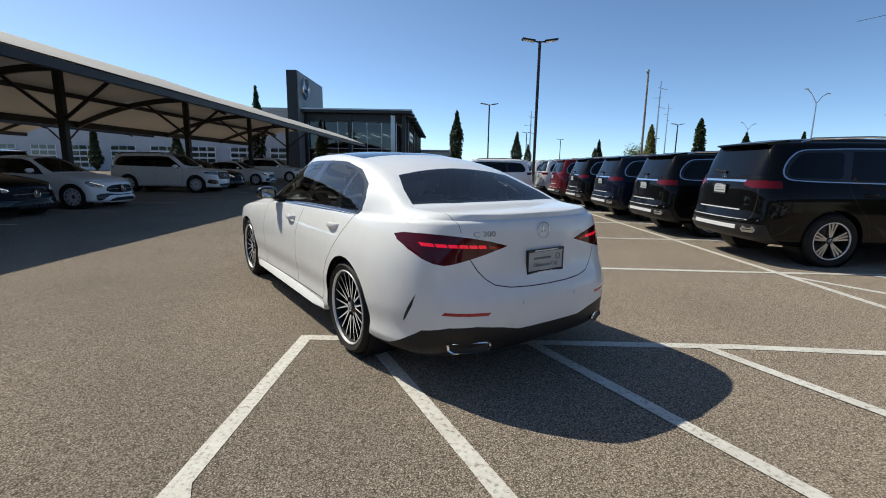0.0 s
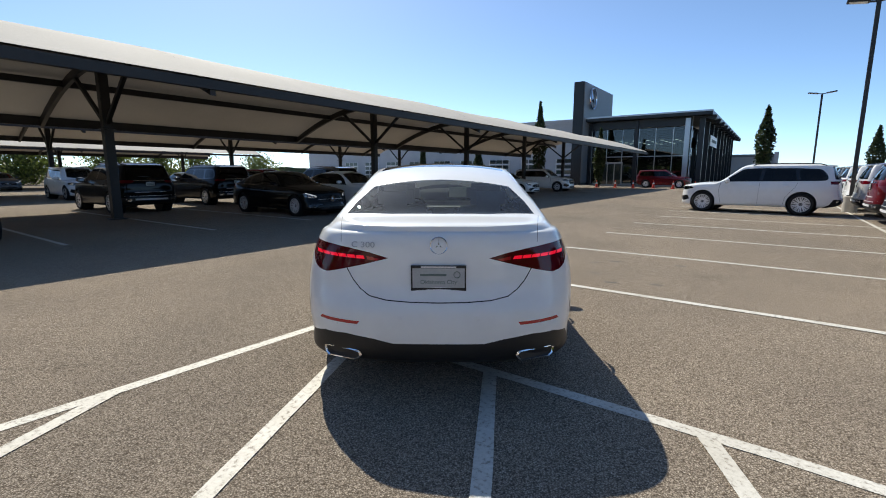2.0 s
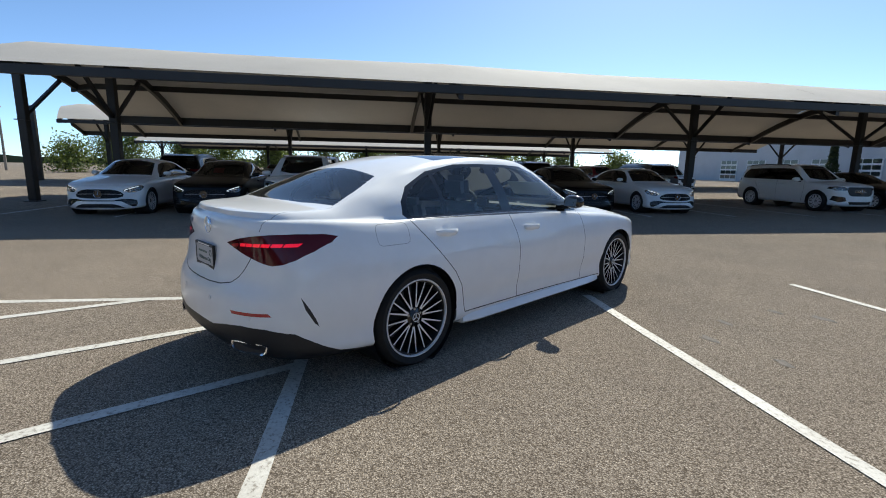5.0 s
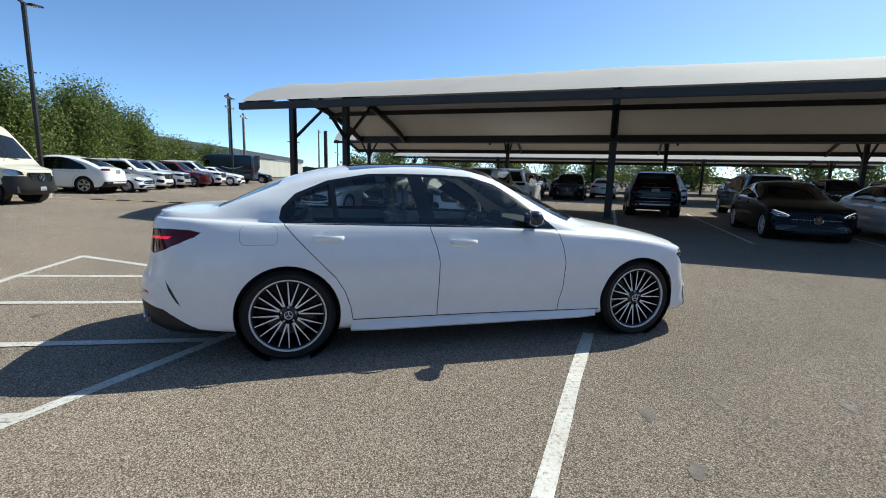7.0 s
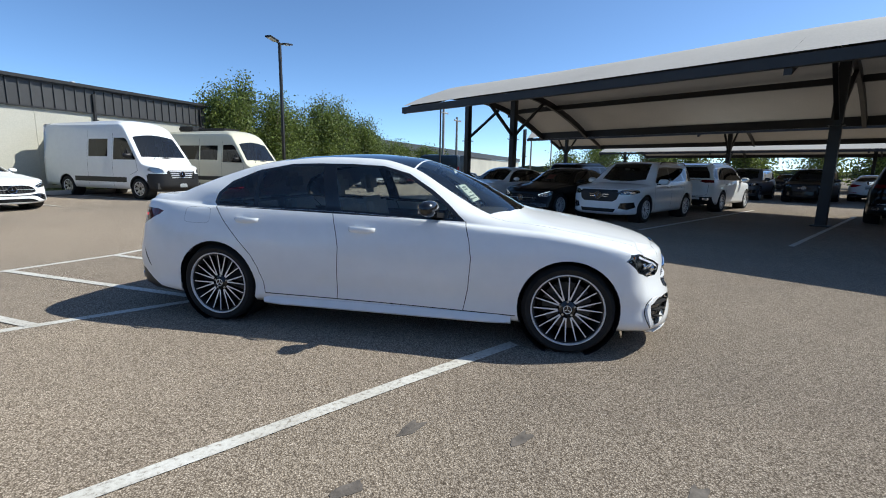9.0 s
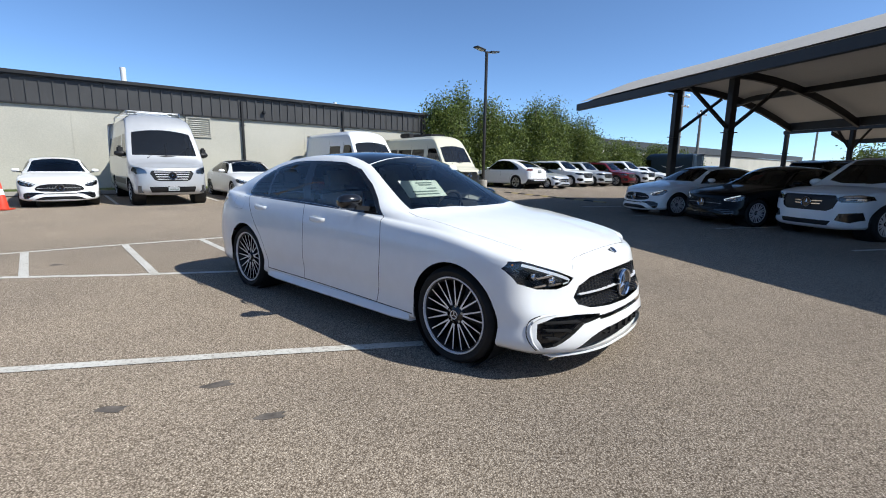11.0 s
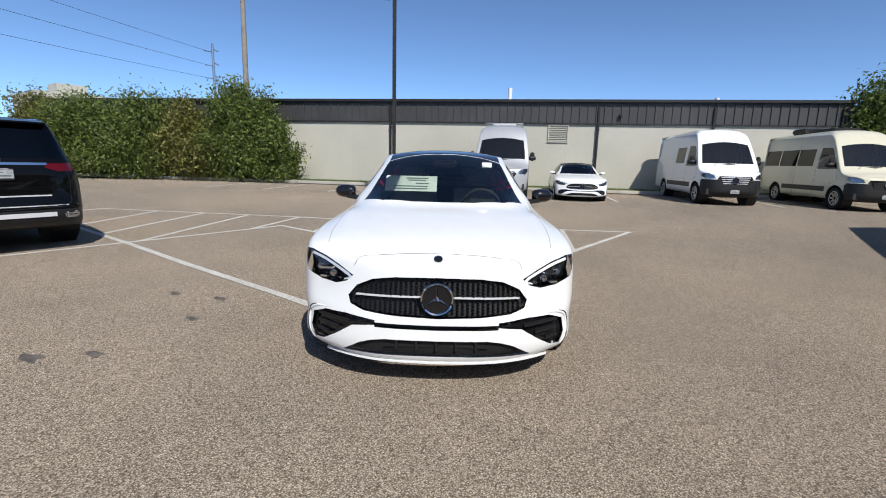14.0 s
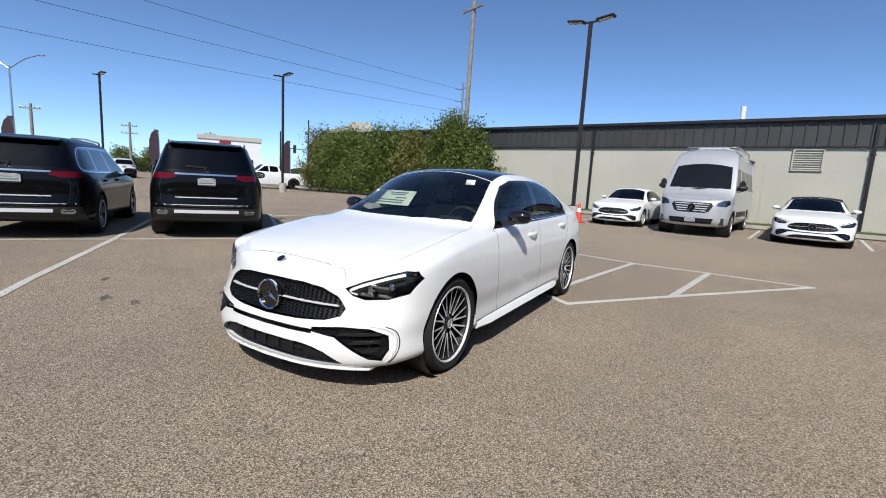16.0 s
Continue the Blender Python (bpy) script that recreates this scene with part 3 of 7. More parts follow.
VAN = dict(
    plan=[(2.72, 0), (2.70, 0.4), (2.60, 0.72), (2.35, 0.92), (2.0, 0.985), (1.5, 1.0), (-2.6, 1.0), (-2.95, 0.98), (-3.08, 0.85), (-3.12, 0.5), (-3.12, 0)],
    side=[(0.25, 0.05), (0.4, 0.01), (0.7, 0.0), (1.25, 0.01), (1.5, 0.03), (2.0, 0.09), (2.45, 0.15), (2.7, 0.2)],
    front=[(0.3, 0.10), (0.45, 0.0), (0.8, 0.02), (1.05, 0.07), (1.15, 0.14), (1.5, 0.3)],
    rear=[(0.35, 0.03), (0.5, 0.0), (1.3, 0.0), (2.0, 0.03), (2.6, 0.08)],
    bottom=[(-3.12, 0.40), (-1.5, 0.34), (2.0, 0.32), (2.72, 0.28)],
    edge=[(-3.12, 2.55), (0.9, 2.55), (1.1, 2.46), (1.4, 2.1), (1.75, 1.6), (1.98, 1.27), (2.1, 1.17), (2.35, 1.13), (2.72, 1.08)],
    round=[(-3.12, 0.07), (1.0, 0.09), (1.3, 0.05), (2.0, 0.05), (2.72, 0.07)],
    rail_y=[(-3.12, 0.68), (0.8, 0.68), (1.4, 0.72), (2.0, 0.78), (2.4, 0.6), (2.6, 0.4)],
    rail_z=[(-3.0, 2.60), (0.6, 2.64), (0.85, 2.60), (1.1, 2.48), (1.4, 2.12), (1.75, 1.62), (1.98, 1.30), (2.1, 1.21), (2.35, 1.15), (2.52, 1.08)],
    top=[(-3.0, 2.62), (0.6, 2.68), (0.85, 2.65), (1.1, 2.52), (1.45, 2.12), (1.8, 1.63), (2.04, 1.31), (2.14, 1.235), (2.35, 1.18), (2.52, 1.08)],
    cabin=[(-4, 0.0), (4, 0.0)],
)


def disc_wheel(parent, x, y, r, style, width=0.24, name="wheel"):
    """A tyre on a rim with spokes; the face looks outwards."""
    side = 1 if y > 0 else -1
    w = new(name)
    w.parent = parent
    w.matrix_local = at(x, y, r, 0, 0, 0 if side > 0 else 180)
    key = (round(r, 3), style, round(width, 3))
    if key not in WHEELS:
        WHEELS[key] = wheel_meshes(r, style, width)
    for nm, me in WHEELS[key]:
        o = new(nm, me)
        o.parent = w
    return w


WHEELS = {}


def wheel_meshes(r, style, width):
    """Meshes of a wheel in the xz plane, its face towards +y."""
    made = []
    h = width / 2
    rim = r * (0.785 if style in ("multi",) else 0.66 if style == "van" else 0.70)

    def keep(name, bm, material, smooth=True, angle=35):
        o = finish(name, bm, material, smooth, None, angle)
        me = o.data
        bpy.data.objects.remove(o)
        made.append((name, me))

    bm = bmesh.new()
    prof = [(rim - 0.012, -h), (rim + 0.01, -h - 0.005), (r * 0.9, -h - 0.012), (r * 0.965, -h + 0.012), (r * 0.992, -h + 0.035), (r, -h * 0.4), (r, h * 0.4), (r * 0.992, h - 0.035),
            (r * 0.965, h - 0.012), (r * 0.9, h + 0.012), (rim + 0.012, h + 0.005), (rim - 0.004, h - 0.004)]
    n = 56 if style == "multi" else 32
    add_lathe(bm, prof, n)
    keep("tyre", bm, RUBBER)
    bm = bmesh.new()
    lt = 0.007 if style == "multi" else 0.012
    lip = [(rim + 0.003, h - 0.004), (rim - 0.001, h + 0.005), (rim - lt, h + 0.004), (rim - lt - 0.004, h - 0.01), (rim - 0.02, h - 0.012)]
    add_lathe(bm, lip[:4], n, mi=0)
    add_lathe(bm, lip[3:], n, mi=1)
    add_lathe(bm, [(rim - 0.02, h - 0.012), (rim - 0.035, h * 0.2), (rim - 0.05, -h), (rim - 0.02, -h)], n, mi=1)
    keep("rim", bm, [MACHINED if style != "black" else RIM_BLACK, PLASTIC])
    bm = bmesh.new()
    add_lathe(bm, [(0.0, -0.03), (rim * 0.68, -0.03), (rim * 0.68, -0.055), (0.0, -0.055)], n)
    keep("brake_disc", bm, DISC_STEEL)
    face = h - 0.012
    bm = bmesh.new()
    if style == "multi":
        count, inner, outer, w0, w1 = 20, 0.066, rim - 0.006, 0.0125, 0.0075
    elif style == "ten":
        count, inner, outer, w0, w1 = 10, 0.05, rim - 0.012, 0.03, 0.036
    elif style == "van":
        count, inner, outer, w0, w1 = 8, 0.06, rim - 0.01, 0.055, 0.06
    else:
        count, inner, outer, w0, w1 = 5, 0.05, rim - 0.012, 0.018, 0.026
    twin = 1 if style in ("multi", "van") else 3 if style in ("five", "black") else 2
    for k in range(count):
        for s in range(twin):
            a = k * math.tau / count + (s - (twin - 1) / 2) * math.tau / count * (0.42 if twin == 2 else 0.17)
            rot = Matrix.Rotation(a, 4, "Y")
            o1 = outer
            lean = (0.0065 if k % 2 else -0.0065) if style == "multi" else 0.0    # neighbours close up towards the hub
            front = [(lean - w0 / 2, inner), (lean + w0 / 2, inner), (w1 / 2, o1), (-w1 / 2, o1)]
            dep = 0.045
            vs = []
            for yy, grow in ((face - 0.02, 0.0), (face - 0.02 - dep, 0.012)):
                for j, (u, v_) in enumerate(front):
                    dish = -0.022 * (1 - v_ / rim) + 0.004
                    vs.append(bm.verts.new(rot @ Vector((u + math.copysign(grow * 0.5, u), yy + dish + 0.012, v_))))
            for q, mi in (((0, 3, 2, 1), 0), ((4, 5, 6, 7), 1), ((0, 1, 5, 4), 1), ((1, 2, 6, 5), 1), ((2, 3, 7, 6), 1), ((3, 0, 4, 7), 1)):
                bm.faces.new([vs[i] for i in q]).material_index = mi
    keep("spokes", bm, [MACHINED, RIM_BLACK] if style in ("multi", "ten") else [RIM_BLACK, RIM_BLACK] if style == "black" else [ALLOY, ALLOY], False, None)
    bm = bmesh.new()
    add_lathe(bm, [(0.0, face - 0.012), (0.03, face - 0.014), (0.036, face - 0.022), (0.06, face - 0.03), (0.072, face - 0.05), (0.05, face - 0.07)], 20)
    keep("hub_cap", bm, RIM_BLACK)
    if style in ("multi", "ten", "five"):
        bm = bmesh.new()
        add_lathe(bm, [(0.030, face - 0.010), (0.031, face - 0.006), (0.027, face - 0.006), (0.026, face - 0.011)], 20)
        for k in range(3):
            a = k * math.tau / 3 + math.pi / 2
            add_beam(bm, (0.003 * math.cos(a), face - 0.010, 0.003 * math.sin(a)), (0.026 * math.cos(a), face - 0.010, 0.026 * math.sin(a)), 0.004, 0.005)
        keep("hub_ring", bm, MACHINED)
        bm = bmesh.new()
        for k in range(5):
            a = k * math.tau / 5 + math.pi / 2
            add_lathe(bm, [(0.0, face - 0.022), (0.008, face - 0.023), (0.009, face - 0.035), (0.009, face - 0.06)], 8, m=at(0.054 * math.cos(a), 0, 0.054 * math.sin(a)))
        keep("wheel_bolt", bm, ALLOY)
    return made


class Body:
    """A vehicle's skin, out of which its panes, lamps and gaps are cut."""

    def __init__(self, spec, parent, nu, nv=13, n1=8, n2=9):
        self.bm = skin(spec, nu, nv, n1, n2)
        self.src = normal_source(self.bm)
        self.parent = parent

    def pick(self, polys, plane, cond):
        self.bm.normal_update()
        for poly in polys:
            faces = [f for f in self.bm.faces if f.material_index != 7 and cond(f.calc_center_median(), f.normal)]
            for f in cookie(self.bm, faces, poly, plane):
                f.material_index = 7
        out = [f for f in self.bm.faces if f.material_index == 7]
        for f in out:
            f.material_index = 0
        return out

    def on(self, y, z, way=1, proud=0.0):
        """The place on the untouched skin at y, z, seen from the front or, with way -1, from behind."""
        co, no, idx, dist = self.src[0].ray_cast(Vector((3.5 * way, y, z)), Vector((-way, 0, 0)))
        return (co if co is not None else Vector((2.1 * way, y, z))) + Vector((proud * way, 0, 0))

    def drop(self, polys, plane, cond):
        bmesh.ops.delete(self.bm, geom=self.pick(polys, plane, cond), context="FACES")

    def cut(self, name, polys, plane, cond, material, label="", shift=None, parent=None, keep=False):
        faces = self.pick(polys, plane, cond)
        if not faces:
            return None
        out = lift_out(self.bm, faces)
        if shift is not None:
            for v in out.verts:
                v.co += Vector(shift)
        return part(name, out, material, parent or self.parent, label, True, None, self.src)

    def seam(self, pts, plane, cond, width=0.006):
        """A narrow dark gap along a line."""
        polys = []
        for (ax, ay), (bx, by) in zip(pts, pts[1:]):
            ln = math.hypot(bx - ax, by - ay)
            nx, ny = -(by - ay) / ln * width / 2, (bx - ax) / ln * width / 2
            polys.append([(ax + nx, ay + ny), (bx + nx, by + ny), (bx - nx, by - ny), (ax - nx, ay - ny)])
        faces = self.pick(polys, plane, cond)
        for f in faces:
            f.material_index = 1

    def close(self, name, paint_mat, label=""):
        return part(name, self.bm, [paint_mat, PLASTIC], self.parent, label, True, None, self.src)


def rounded(poly, r, n=4):
    """The outline with its corners turned into short curves."""
    out = []
    for k, p in enumerate(poly):
        a, p, c = Vector(poly[k - 1]), Vector(p), Vector(poly[(k + 1) % len(poly)])
        a = p + (a - p) * min(0.5, r / (a - p).length)
        c = p + (c - p) * min(0.5, r / (c - p).length)
        for j in range(n + 1):
            f = j / n
            q = a * (1 - f) ** 2 + p * 2 * f * (1 - f) + c * f * f
            out.append((q.x, q.y))
    return out


def mirrored(poly):
    return [(-a, b_) for a, b_ in poly]


def star_badge(parent, m, r, material, back=None, name="badge"):
    """A plain ring with three tapered bars, and a dark disc behind it where there is one."""
    bm = bmesh.new()
    add_lathe(bm, [(r, 0.0), (r, 0.012 * r / 0.09), (r * 0.96, 0.018 * r / 0.09), (r * 0.88, 0.012 * r / 0.09), (r * 0.88, 0.0)], 36, axis="Z")
    for k in range(3):
        a = k * math.tau / 3 + math.pi / 2
        d, s = Vector((math.cos(a), math.sin(a), 0)), Vector((-math.sin(a), math.cos(a), 0))
        h = 0.014 * r / 0.09
        tip, l_, r_ = d * r * 0.92, s * r * 0.13 - d * 0.04 * r, -s * r * 0.13 - d * 0.04 * r
        vs = [bm.verts.new(p) for p in (tip, l_, r_, Vector((0, 0, h)) + d * 0.02)]
        for q in ((0, 1, 3), (0, 3, 2), (1, 2, 3)):
            bm.faces.new([vs[i] for i in q])
    o = part(name, bm, material, parent, "chrome ring with three bars", True, 30)
    o.matrix_local = m
    if back:
        bm = bmesh.new()
        add_lathe(bm, [(0.0, 0.002), (r * 0.98, 0.002), (r * 0.98, -0.02)], 36, axis="Z")
        o2 = part("badge_disc", bm, back, parent, "glossy black disc", True, 30)
        o2.matrix_local = m
    return o


def wheel_well(parent, x, y, z, r, depth=0.32):
    side = 1 if y > 0 else -1
    bm = bmesh.new()
    add_lathe(bm, [(r, side * 0.0), (r, -side * depth), (0.05, -side * depth)], 28)
    o = part("wheel_arch_liner", bm, PLASTIC, parent)
    o.matrix_local = at(x, y, z)


def seat(parent, x, y, m, zb=0.38, rake=14, name="front_seat"):
    bm = bmesh.new()
    add_box(bm, (0.50, 0.50, 0.16), at(x, y, zb), 0.05)
    add_box(bm, (0.15, 0.50, 0.62), at(x - 0.30, y, zb + 0.36, 0, -rake, 0), 0.055)
    add_box(bm, (0.10, 0.27, 0.19), at(x - 0.40, y, zb + 0.79, 0, -rake * 0.6, 0), 0.045)
    return part(name, bm, m, parent, "", True, 50)


def cabin_fit(parent, x0, x1, w, floor, belt, seats, seat_mat, wheel_x, wheel_z):
    """Floor tub, dashboard, seats and steering wheel."""
    bm = bmesh.new()
    add_box(bm, (x1 - x0, 2 * w, 0.06), at((x0 + x1) / 2, 0, floor))
    for s in (1, -1):
        add_box(bm, (x1 - x0, 0.05, belt - floor - 0.05), at((x0 + x1) / 2, s * w, (belt + floor) / 2 - 0.03))
    add_box(bm, (0.05, 2 * w, belt - floor), at(x0, 0, (belt + floor) / 2))
    add_box(bm, (0.05, 2 * w, belt - floor), at(x1, 0, (belt + floor) / 2))
    part("cabin_tub", bm, CABIN, parent)
    bm = bmesh.new()
    add_box(bm, (0.42, 2 * w, 0.22), at(wheel_x + 0.42, 0, belt - 0.10), 0.07)
    add_box(bm, (0.05, 0.26, 0.12), at(wheel_x + 0.26, 0.35, belt + 0.01), 0.02)
    add_box(bm, (0.03, 0.26, 0.22), at(wheel_x + 0.22, 0.0, belt - 0.1, 0, 20, 0), 0.01)
    part("dashboard", bm, CABIN, parent, "", True, 40)
    bm = bmesh.new()
    pts = [(wheel_x + 0.05 * math.sin(k * math.tau / 24), 0.36 + 0.18 * math.cos(k * math.tau / 24), wheel_z + 0.17 * math.sin(k * math.tau / 24)) for k in range(25)]
    add_tube(bm, pts, 0.016, 7, caps=False)
    add_box(bm, (0.04, 0.34, 0.05), at(wheel_x + 0.01, 0.36, wheel_z), 0.01)
    add_box(bm, (0.05, 0.13, 0.11), at(wheel_x + 0.02, 0.36, wheel_z - 0.01), 0.02)
    part("steering_wheel", bm, CABIN, parent, "", True, 40)
    for name, x, y in seats:
        seat(parent, x, y, seat_mat, belt - 0.56, name=name)


def mirror_pair(parent, x, y, z, cap, k=1.0):
    for s in (1, -1):
        bm = bmesh.new()
        rings = []
        for i, (d, sc) in enumerate(((0.0, 0.55), (0.02, 0.85), (0.07, 1.0), (0.14, 0.97), (0.19, 0.8), (0.215, 0.45))):
            rings.append([(x + (0.075 * math.cos(a) * sc + 0.03 * (d / 0.2) * -1.0) * k, s * (y + d * k), z + (0.072 * math.sin(a) * sc * (1.0 if d < 0.15 else 0.95)) * k) for a in [j * math.tau / 14 for j in range(14)]])
        add_ring_strip(bm, rings, True, True)
        house = part("door_mirror", bm, cap, parent, "", True, 60)
        bm = bmesh.new()
        add_beam(bm, (x + 0.05, s * (y - 0.10), z - 0.075 * k), (x + 0.01, s * (y + 0.06), z - 0.05 * k), 0.07, 0.035)
        part("mirror_foot", bm, PLASTIC, house)
        bm = bmesh.new()
        add_poly(bm, [(s * (y + 0.03) , z - 0.045 * k), (s * (y + 0.17 * k), z - 0.04 * k), (s * (y + 0.18 * k), z + 0.035 * k), (s * (y + 0.04), z + 0.045 * k)], 0.004,
                 Matrix(((0, 0, -1, x - 0.088 * k), (1, 0, 0, 0), (0, 1, 0, 0), (0, 0, 0, 1))))
        part("mirror_glass", bm, CHROME, house)


def door_handle(parent, x, y, z, s, material, length=0.22):
    bm = bmesh.new()
    rings = []
    for i in range(9):
        f = i / 8
        out = 0.036 * math.sin(math.pi * min(max((f - 0.02) / 0.96, 0), 1)) ** 0.45
        hgt = 0.016 + 0.007 * math.sin(math.pi * f)
        rings.append([(x - length / 2 + length * f, s * (y + out + 0.008 * math.cos(a)), z + hgt * math.sin(a)) for a in [j * math.tau / 8 for j in range(8)]])
    add_ring_strip(bm, rings, True, True)
    h = part("door_handle", bm, material, parent, "", True, 60)
    bm = bmesh.new()
    add_lathe(bm, [(0.001, 0.004), (0.045, 0.003), (0.066, -0.004)], 20, m=at(x, s * (y - 0.004), z, 0, 0, 0 if s > 0 else 180) @ Matrix.Diagonal((1.3, 1, 0.72, 1)))
    part("handle_cup", bm, material, h, "", True)


def sedan(name, label, paint_mat, m, group="", hero=False, wheel="ten", roof=None):
    car = thing(name, label, "car", m, group)
    body = Body(SEDAN, car, 124 if hero else 60, 20 if hero else 13, 10 if hero else 7, 12 if hero else 8)
    wall = lambda s: (lambda c, n: c.y * s > 0.3 and n.y * s > 0.12)
    front = lambda c, n: c.x > 1.45 and n.x > 0.03
    rear = lambda c, n: c.x < -1.75 and n.x < -0.02
    upper = lambda c, n: n.z > 0.15 and c.z > 0.9
    arch = [circle(x, 0.335, 0.362, 40 if hero else 26) for x in (1.4325, -1.4325)]
    for s in (1, -1):
        body.drop(arch, "xz", lambda c, n: c.y * s > 0.45 and c.z < 0.85)
    # panes and their black surround
    dlo = [(0.66, 0.932), (0.53, 1.045), (0.38, 1.155), (0.17, 1.278), (-0.04, 1.334), (-0.3, 1.345), (-0.6, 1.346), (-0.85, 1.338), (-1.15, 1.283), (-1.38, 1.185), (-1.47, 1.09), (-1.485, 1.01), (-1.45, 0.978)]
    panes = (("front_window", [[(0.60, 0.948), (0.49, 1.045), (0.36, 1.133), (0.16, 1.255), (-0.04, 1.312), (-0.25, 1.322), (-0.44, 1.322), (-0.345, 0.985)]]),
             ("rear_window", [[(-0.47, 0.988), (-0.555, 1.322), (-0.82, 1.318), (-1.10, 1.272), (-1.075, 0.993)]]),
             ("quarter_window", [[(-1.115, 0.994), (-1.14, 1.26), (-1.24, 1.225), (-1.36, 1.165), (-1.43, 1.085), (-1.445, 1.02), (-1.42, 0.996)]]))
    for s in (1, -1):
        cond = lambda c, n: c.y * s > 0.3 and c.z > 0.9 and n.y * s > 0.2
        for nm, polys in panes:
            body.cut(nm, polys, "xz", cond, SIDE_GLASS if hero else DARK_GLASS)
        body.cut("window_trim", [dlo], "xz", cond, GLOSS_BLACK, "glossy black window surround")
    body.cut("windscreen", [[(0.20, 0.535), (0.20, -0.535), (0.50, -0.60), (0.83, -0.672), (0.97, -0.5), (1.045, -0.25), (1.06, 0), (1.045, 0.25), (0.97, 0.5), (0.83, 0.672), (0.50, 0.60)]],
             "xy", lambda c, n: upper(c, n) and c.x > 0, SCREEN_GLASS if hero else CLEAR_GLASS)
    body.cut("rear_windscreen", [[(-1.46, 0), (-1.5, 0.505), (-1.72, 0.588), (-1.90, 0.632), (-1.945, 0.33), (-1.955, 0), (-1.945, -0.33), (-1.90, -0.632), (-1.72, -0.588), (-1.5, -0.505)]],
             "xy", lambda c, n: upper(c, n) and c.x < -1, REAR_GLASS if hero else DARK_GLASS)
    if hero:
        body.cut("roof_panel", [[(0.185, 0.535), (0.185, -0.535), (-0.98, -0.525), (-1.02, 0), (-0.98, 0.525)]], "xy", upper, ROOF_GLASS, "black panoramic glass roof")
    if roof:
        body.cut("soft_top", [[(0.185, 0.60), (0.185, -0.60), (-1.47, -0.58), (-1.47, 0.58)]], "xy", lambda c, n: c.z > 1.2, roof, "black soft top")
    # lamps
    tail = [(0.28, 0.860), (0.40, 0.893), (0.52, 0.917), (0.64, 0.934), (0.73, 0.940), (0.785, 0.936), (0.808, 0.921), (0.812, 0.89), (0.797, 0.845), (0.765, 0.802), (0.725, 0.778), (0.68, 0.769), (0.61, 0.778), (0.45, 0.820)]
    lit = [[(0.43 + 0.055 * k + d, zl + 0.003 * k) for d, zl in ((0.0, 0.855), (0.049, 0.857), (0.056, 0.876), (0.008, 0.874))] for k in range(6)]
    dim = [(0.34, 0.857), (0.42, 0.872), (0.415, 0.852), (0.36, 0.846)]
    for s in (1, -1):
        cond = lambda c, n: c.x < -1.90 and n.x < -0.02 and c.y * s > 0
        mir = (lambda p: p) if s > 0 else mirrored
        if hero:
            cells = [body.cut("light_cell", [mir(q)], "yz", cond, RED_LIT) for q in lit] + [body.cut("light_bar", [mir(dim)], "yz", cond, RED_LENS)]
            lens = body.cut("tail_light", [mir(tail)], "yz", cond, DARK_RED, "smoked red lens")
            for cell in cells:
                cell.parent = lens
        else:
            body.cut("tail_light", [mir(tail)], "yz", cond, RED_LENS)
    head = [(0.505, 0.640), (0.60, 0.686), (0.72, 0.732), (0.80, 0.758), (0.85, 0.755), (0.872, 0.71), (0.835, 0.625), (0.73, 0.584), (0.62, 0.578), (0.55, 0.600)]
    brow = [(0.80, 0.735), (0.72, 0.709), (0.66, 0.687), (0.60, 0.664), (0.55, 0.641), (0.528, 0.628), (0.536, 0.616), (0.57, 0.606)]
    for s in (1, -1):
        cond = lambda c, n: c.x > 1.5 and n.x > 0.02 and c.y * s > 0
        mir = (lambda p: p) if s > 0 else mirrored
        lens = body.cut("headlight", [mir(head)], "yz", cond, LAMP_GLASS)
        bm = bmesh.new()
        bm.from_mesh(lens.data)
        for v in bm.verts:
            v.co += Vector((-0.05, -s * 0.025, 0))
        part("headlight_bowl", bm, LAMP_BOWL, lens, "", True)
        bm = bmesh.new()
        edge = spline([body.on(s * a, b_, 1, -0.010) for a, b_ in brow], 22)
        rows = []
        for k, p_ in enumerate(edge):
            d = (edge[min(k + 1, 22)] - edge[max(k - 1, 0)]).normalized()
            up = Vector((0, -d.z, d.y)).normalized() * (0.0085 if k < 20 else 0.005)
            rows.append((bm.verts.new(p_ + up), bm.verts.new(p_ - up)))
        for a, b_ in zip(rows, rows[1:]):
            bm.faces.new((a[0], a[1], b_[1], b_[0]))
        part("light_brow", bm, DAY_LAMP, lens, "white daytime light strip", True)
        bm = bmesh.new()
        p_ = body.on(s * 0.838, 0.735, 1, -0.012)
        add_box(bm, (0.012, 0.018, 0.010), at(p_.x, p_.y, p_.z), 0.003)
        part("side_marker", bm, AMBER, lens, "amber marker")
        bm = bmesh.new()
        for yy, zz, xx, ww in ((0.585, 0.612, 2.05, 0.10), (0.68, 0.608, 2.0, 0.10), (0.64, 0.665, 2.02, 0.16)):
            add_beam(bm, (xx, s * yy, zz), (xx - 0.05, s * (yy + ww * 0.6), zz - 0.012), 0.02, 0.012)
        part("lamp_blade", bm, CHROME, lens)
        for yy, zz, xx in ((0.64, 0.634, 2.03), (0.735, 0.658, 1.955)):
            bm = bmesh.new()
            add_lathe(bm, [(0.0, 0.004), (0.012, 0.002), (0.016, -0.004), (0.019, 0.002), (0.021, 0.0), (0.022, -0.02)], 18, axis="X", m=at(xx, s * yy, zz))
            part("lamp_projector", bm, CHROME, lens, "", True, 30)
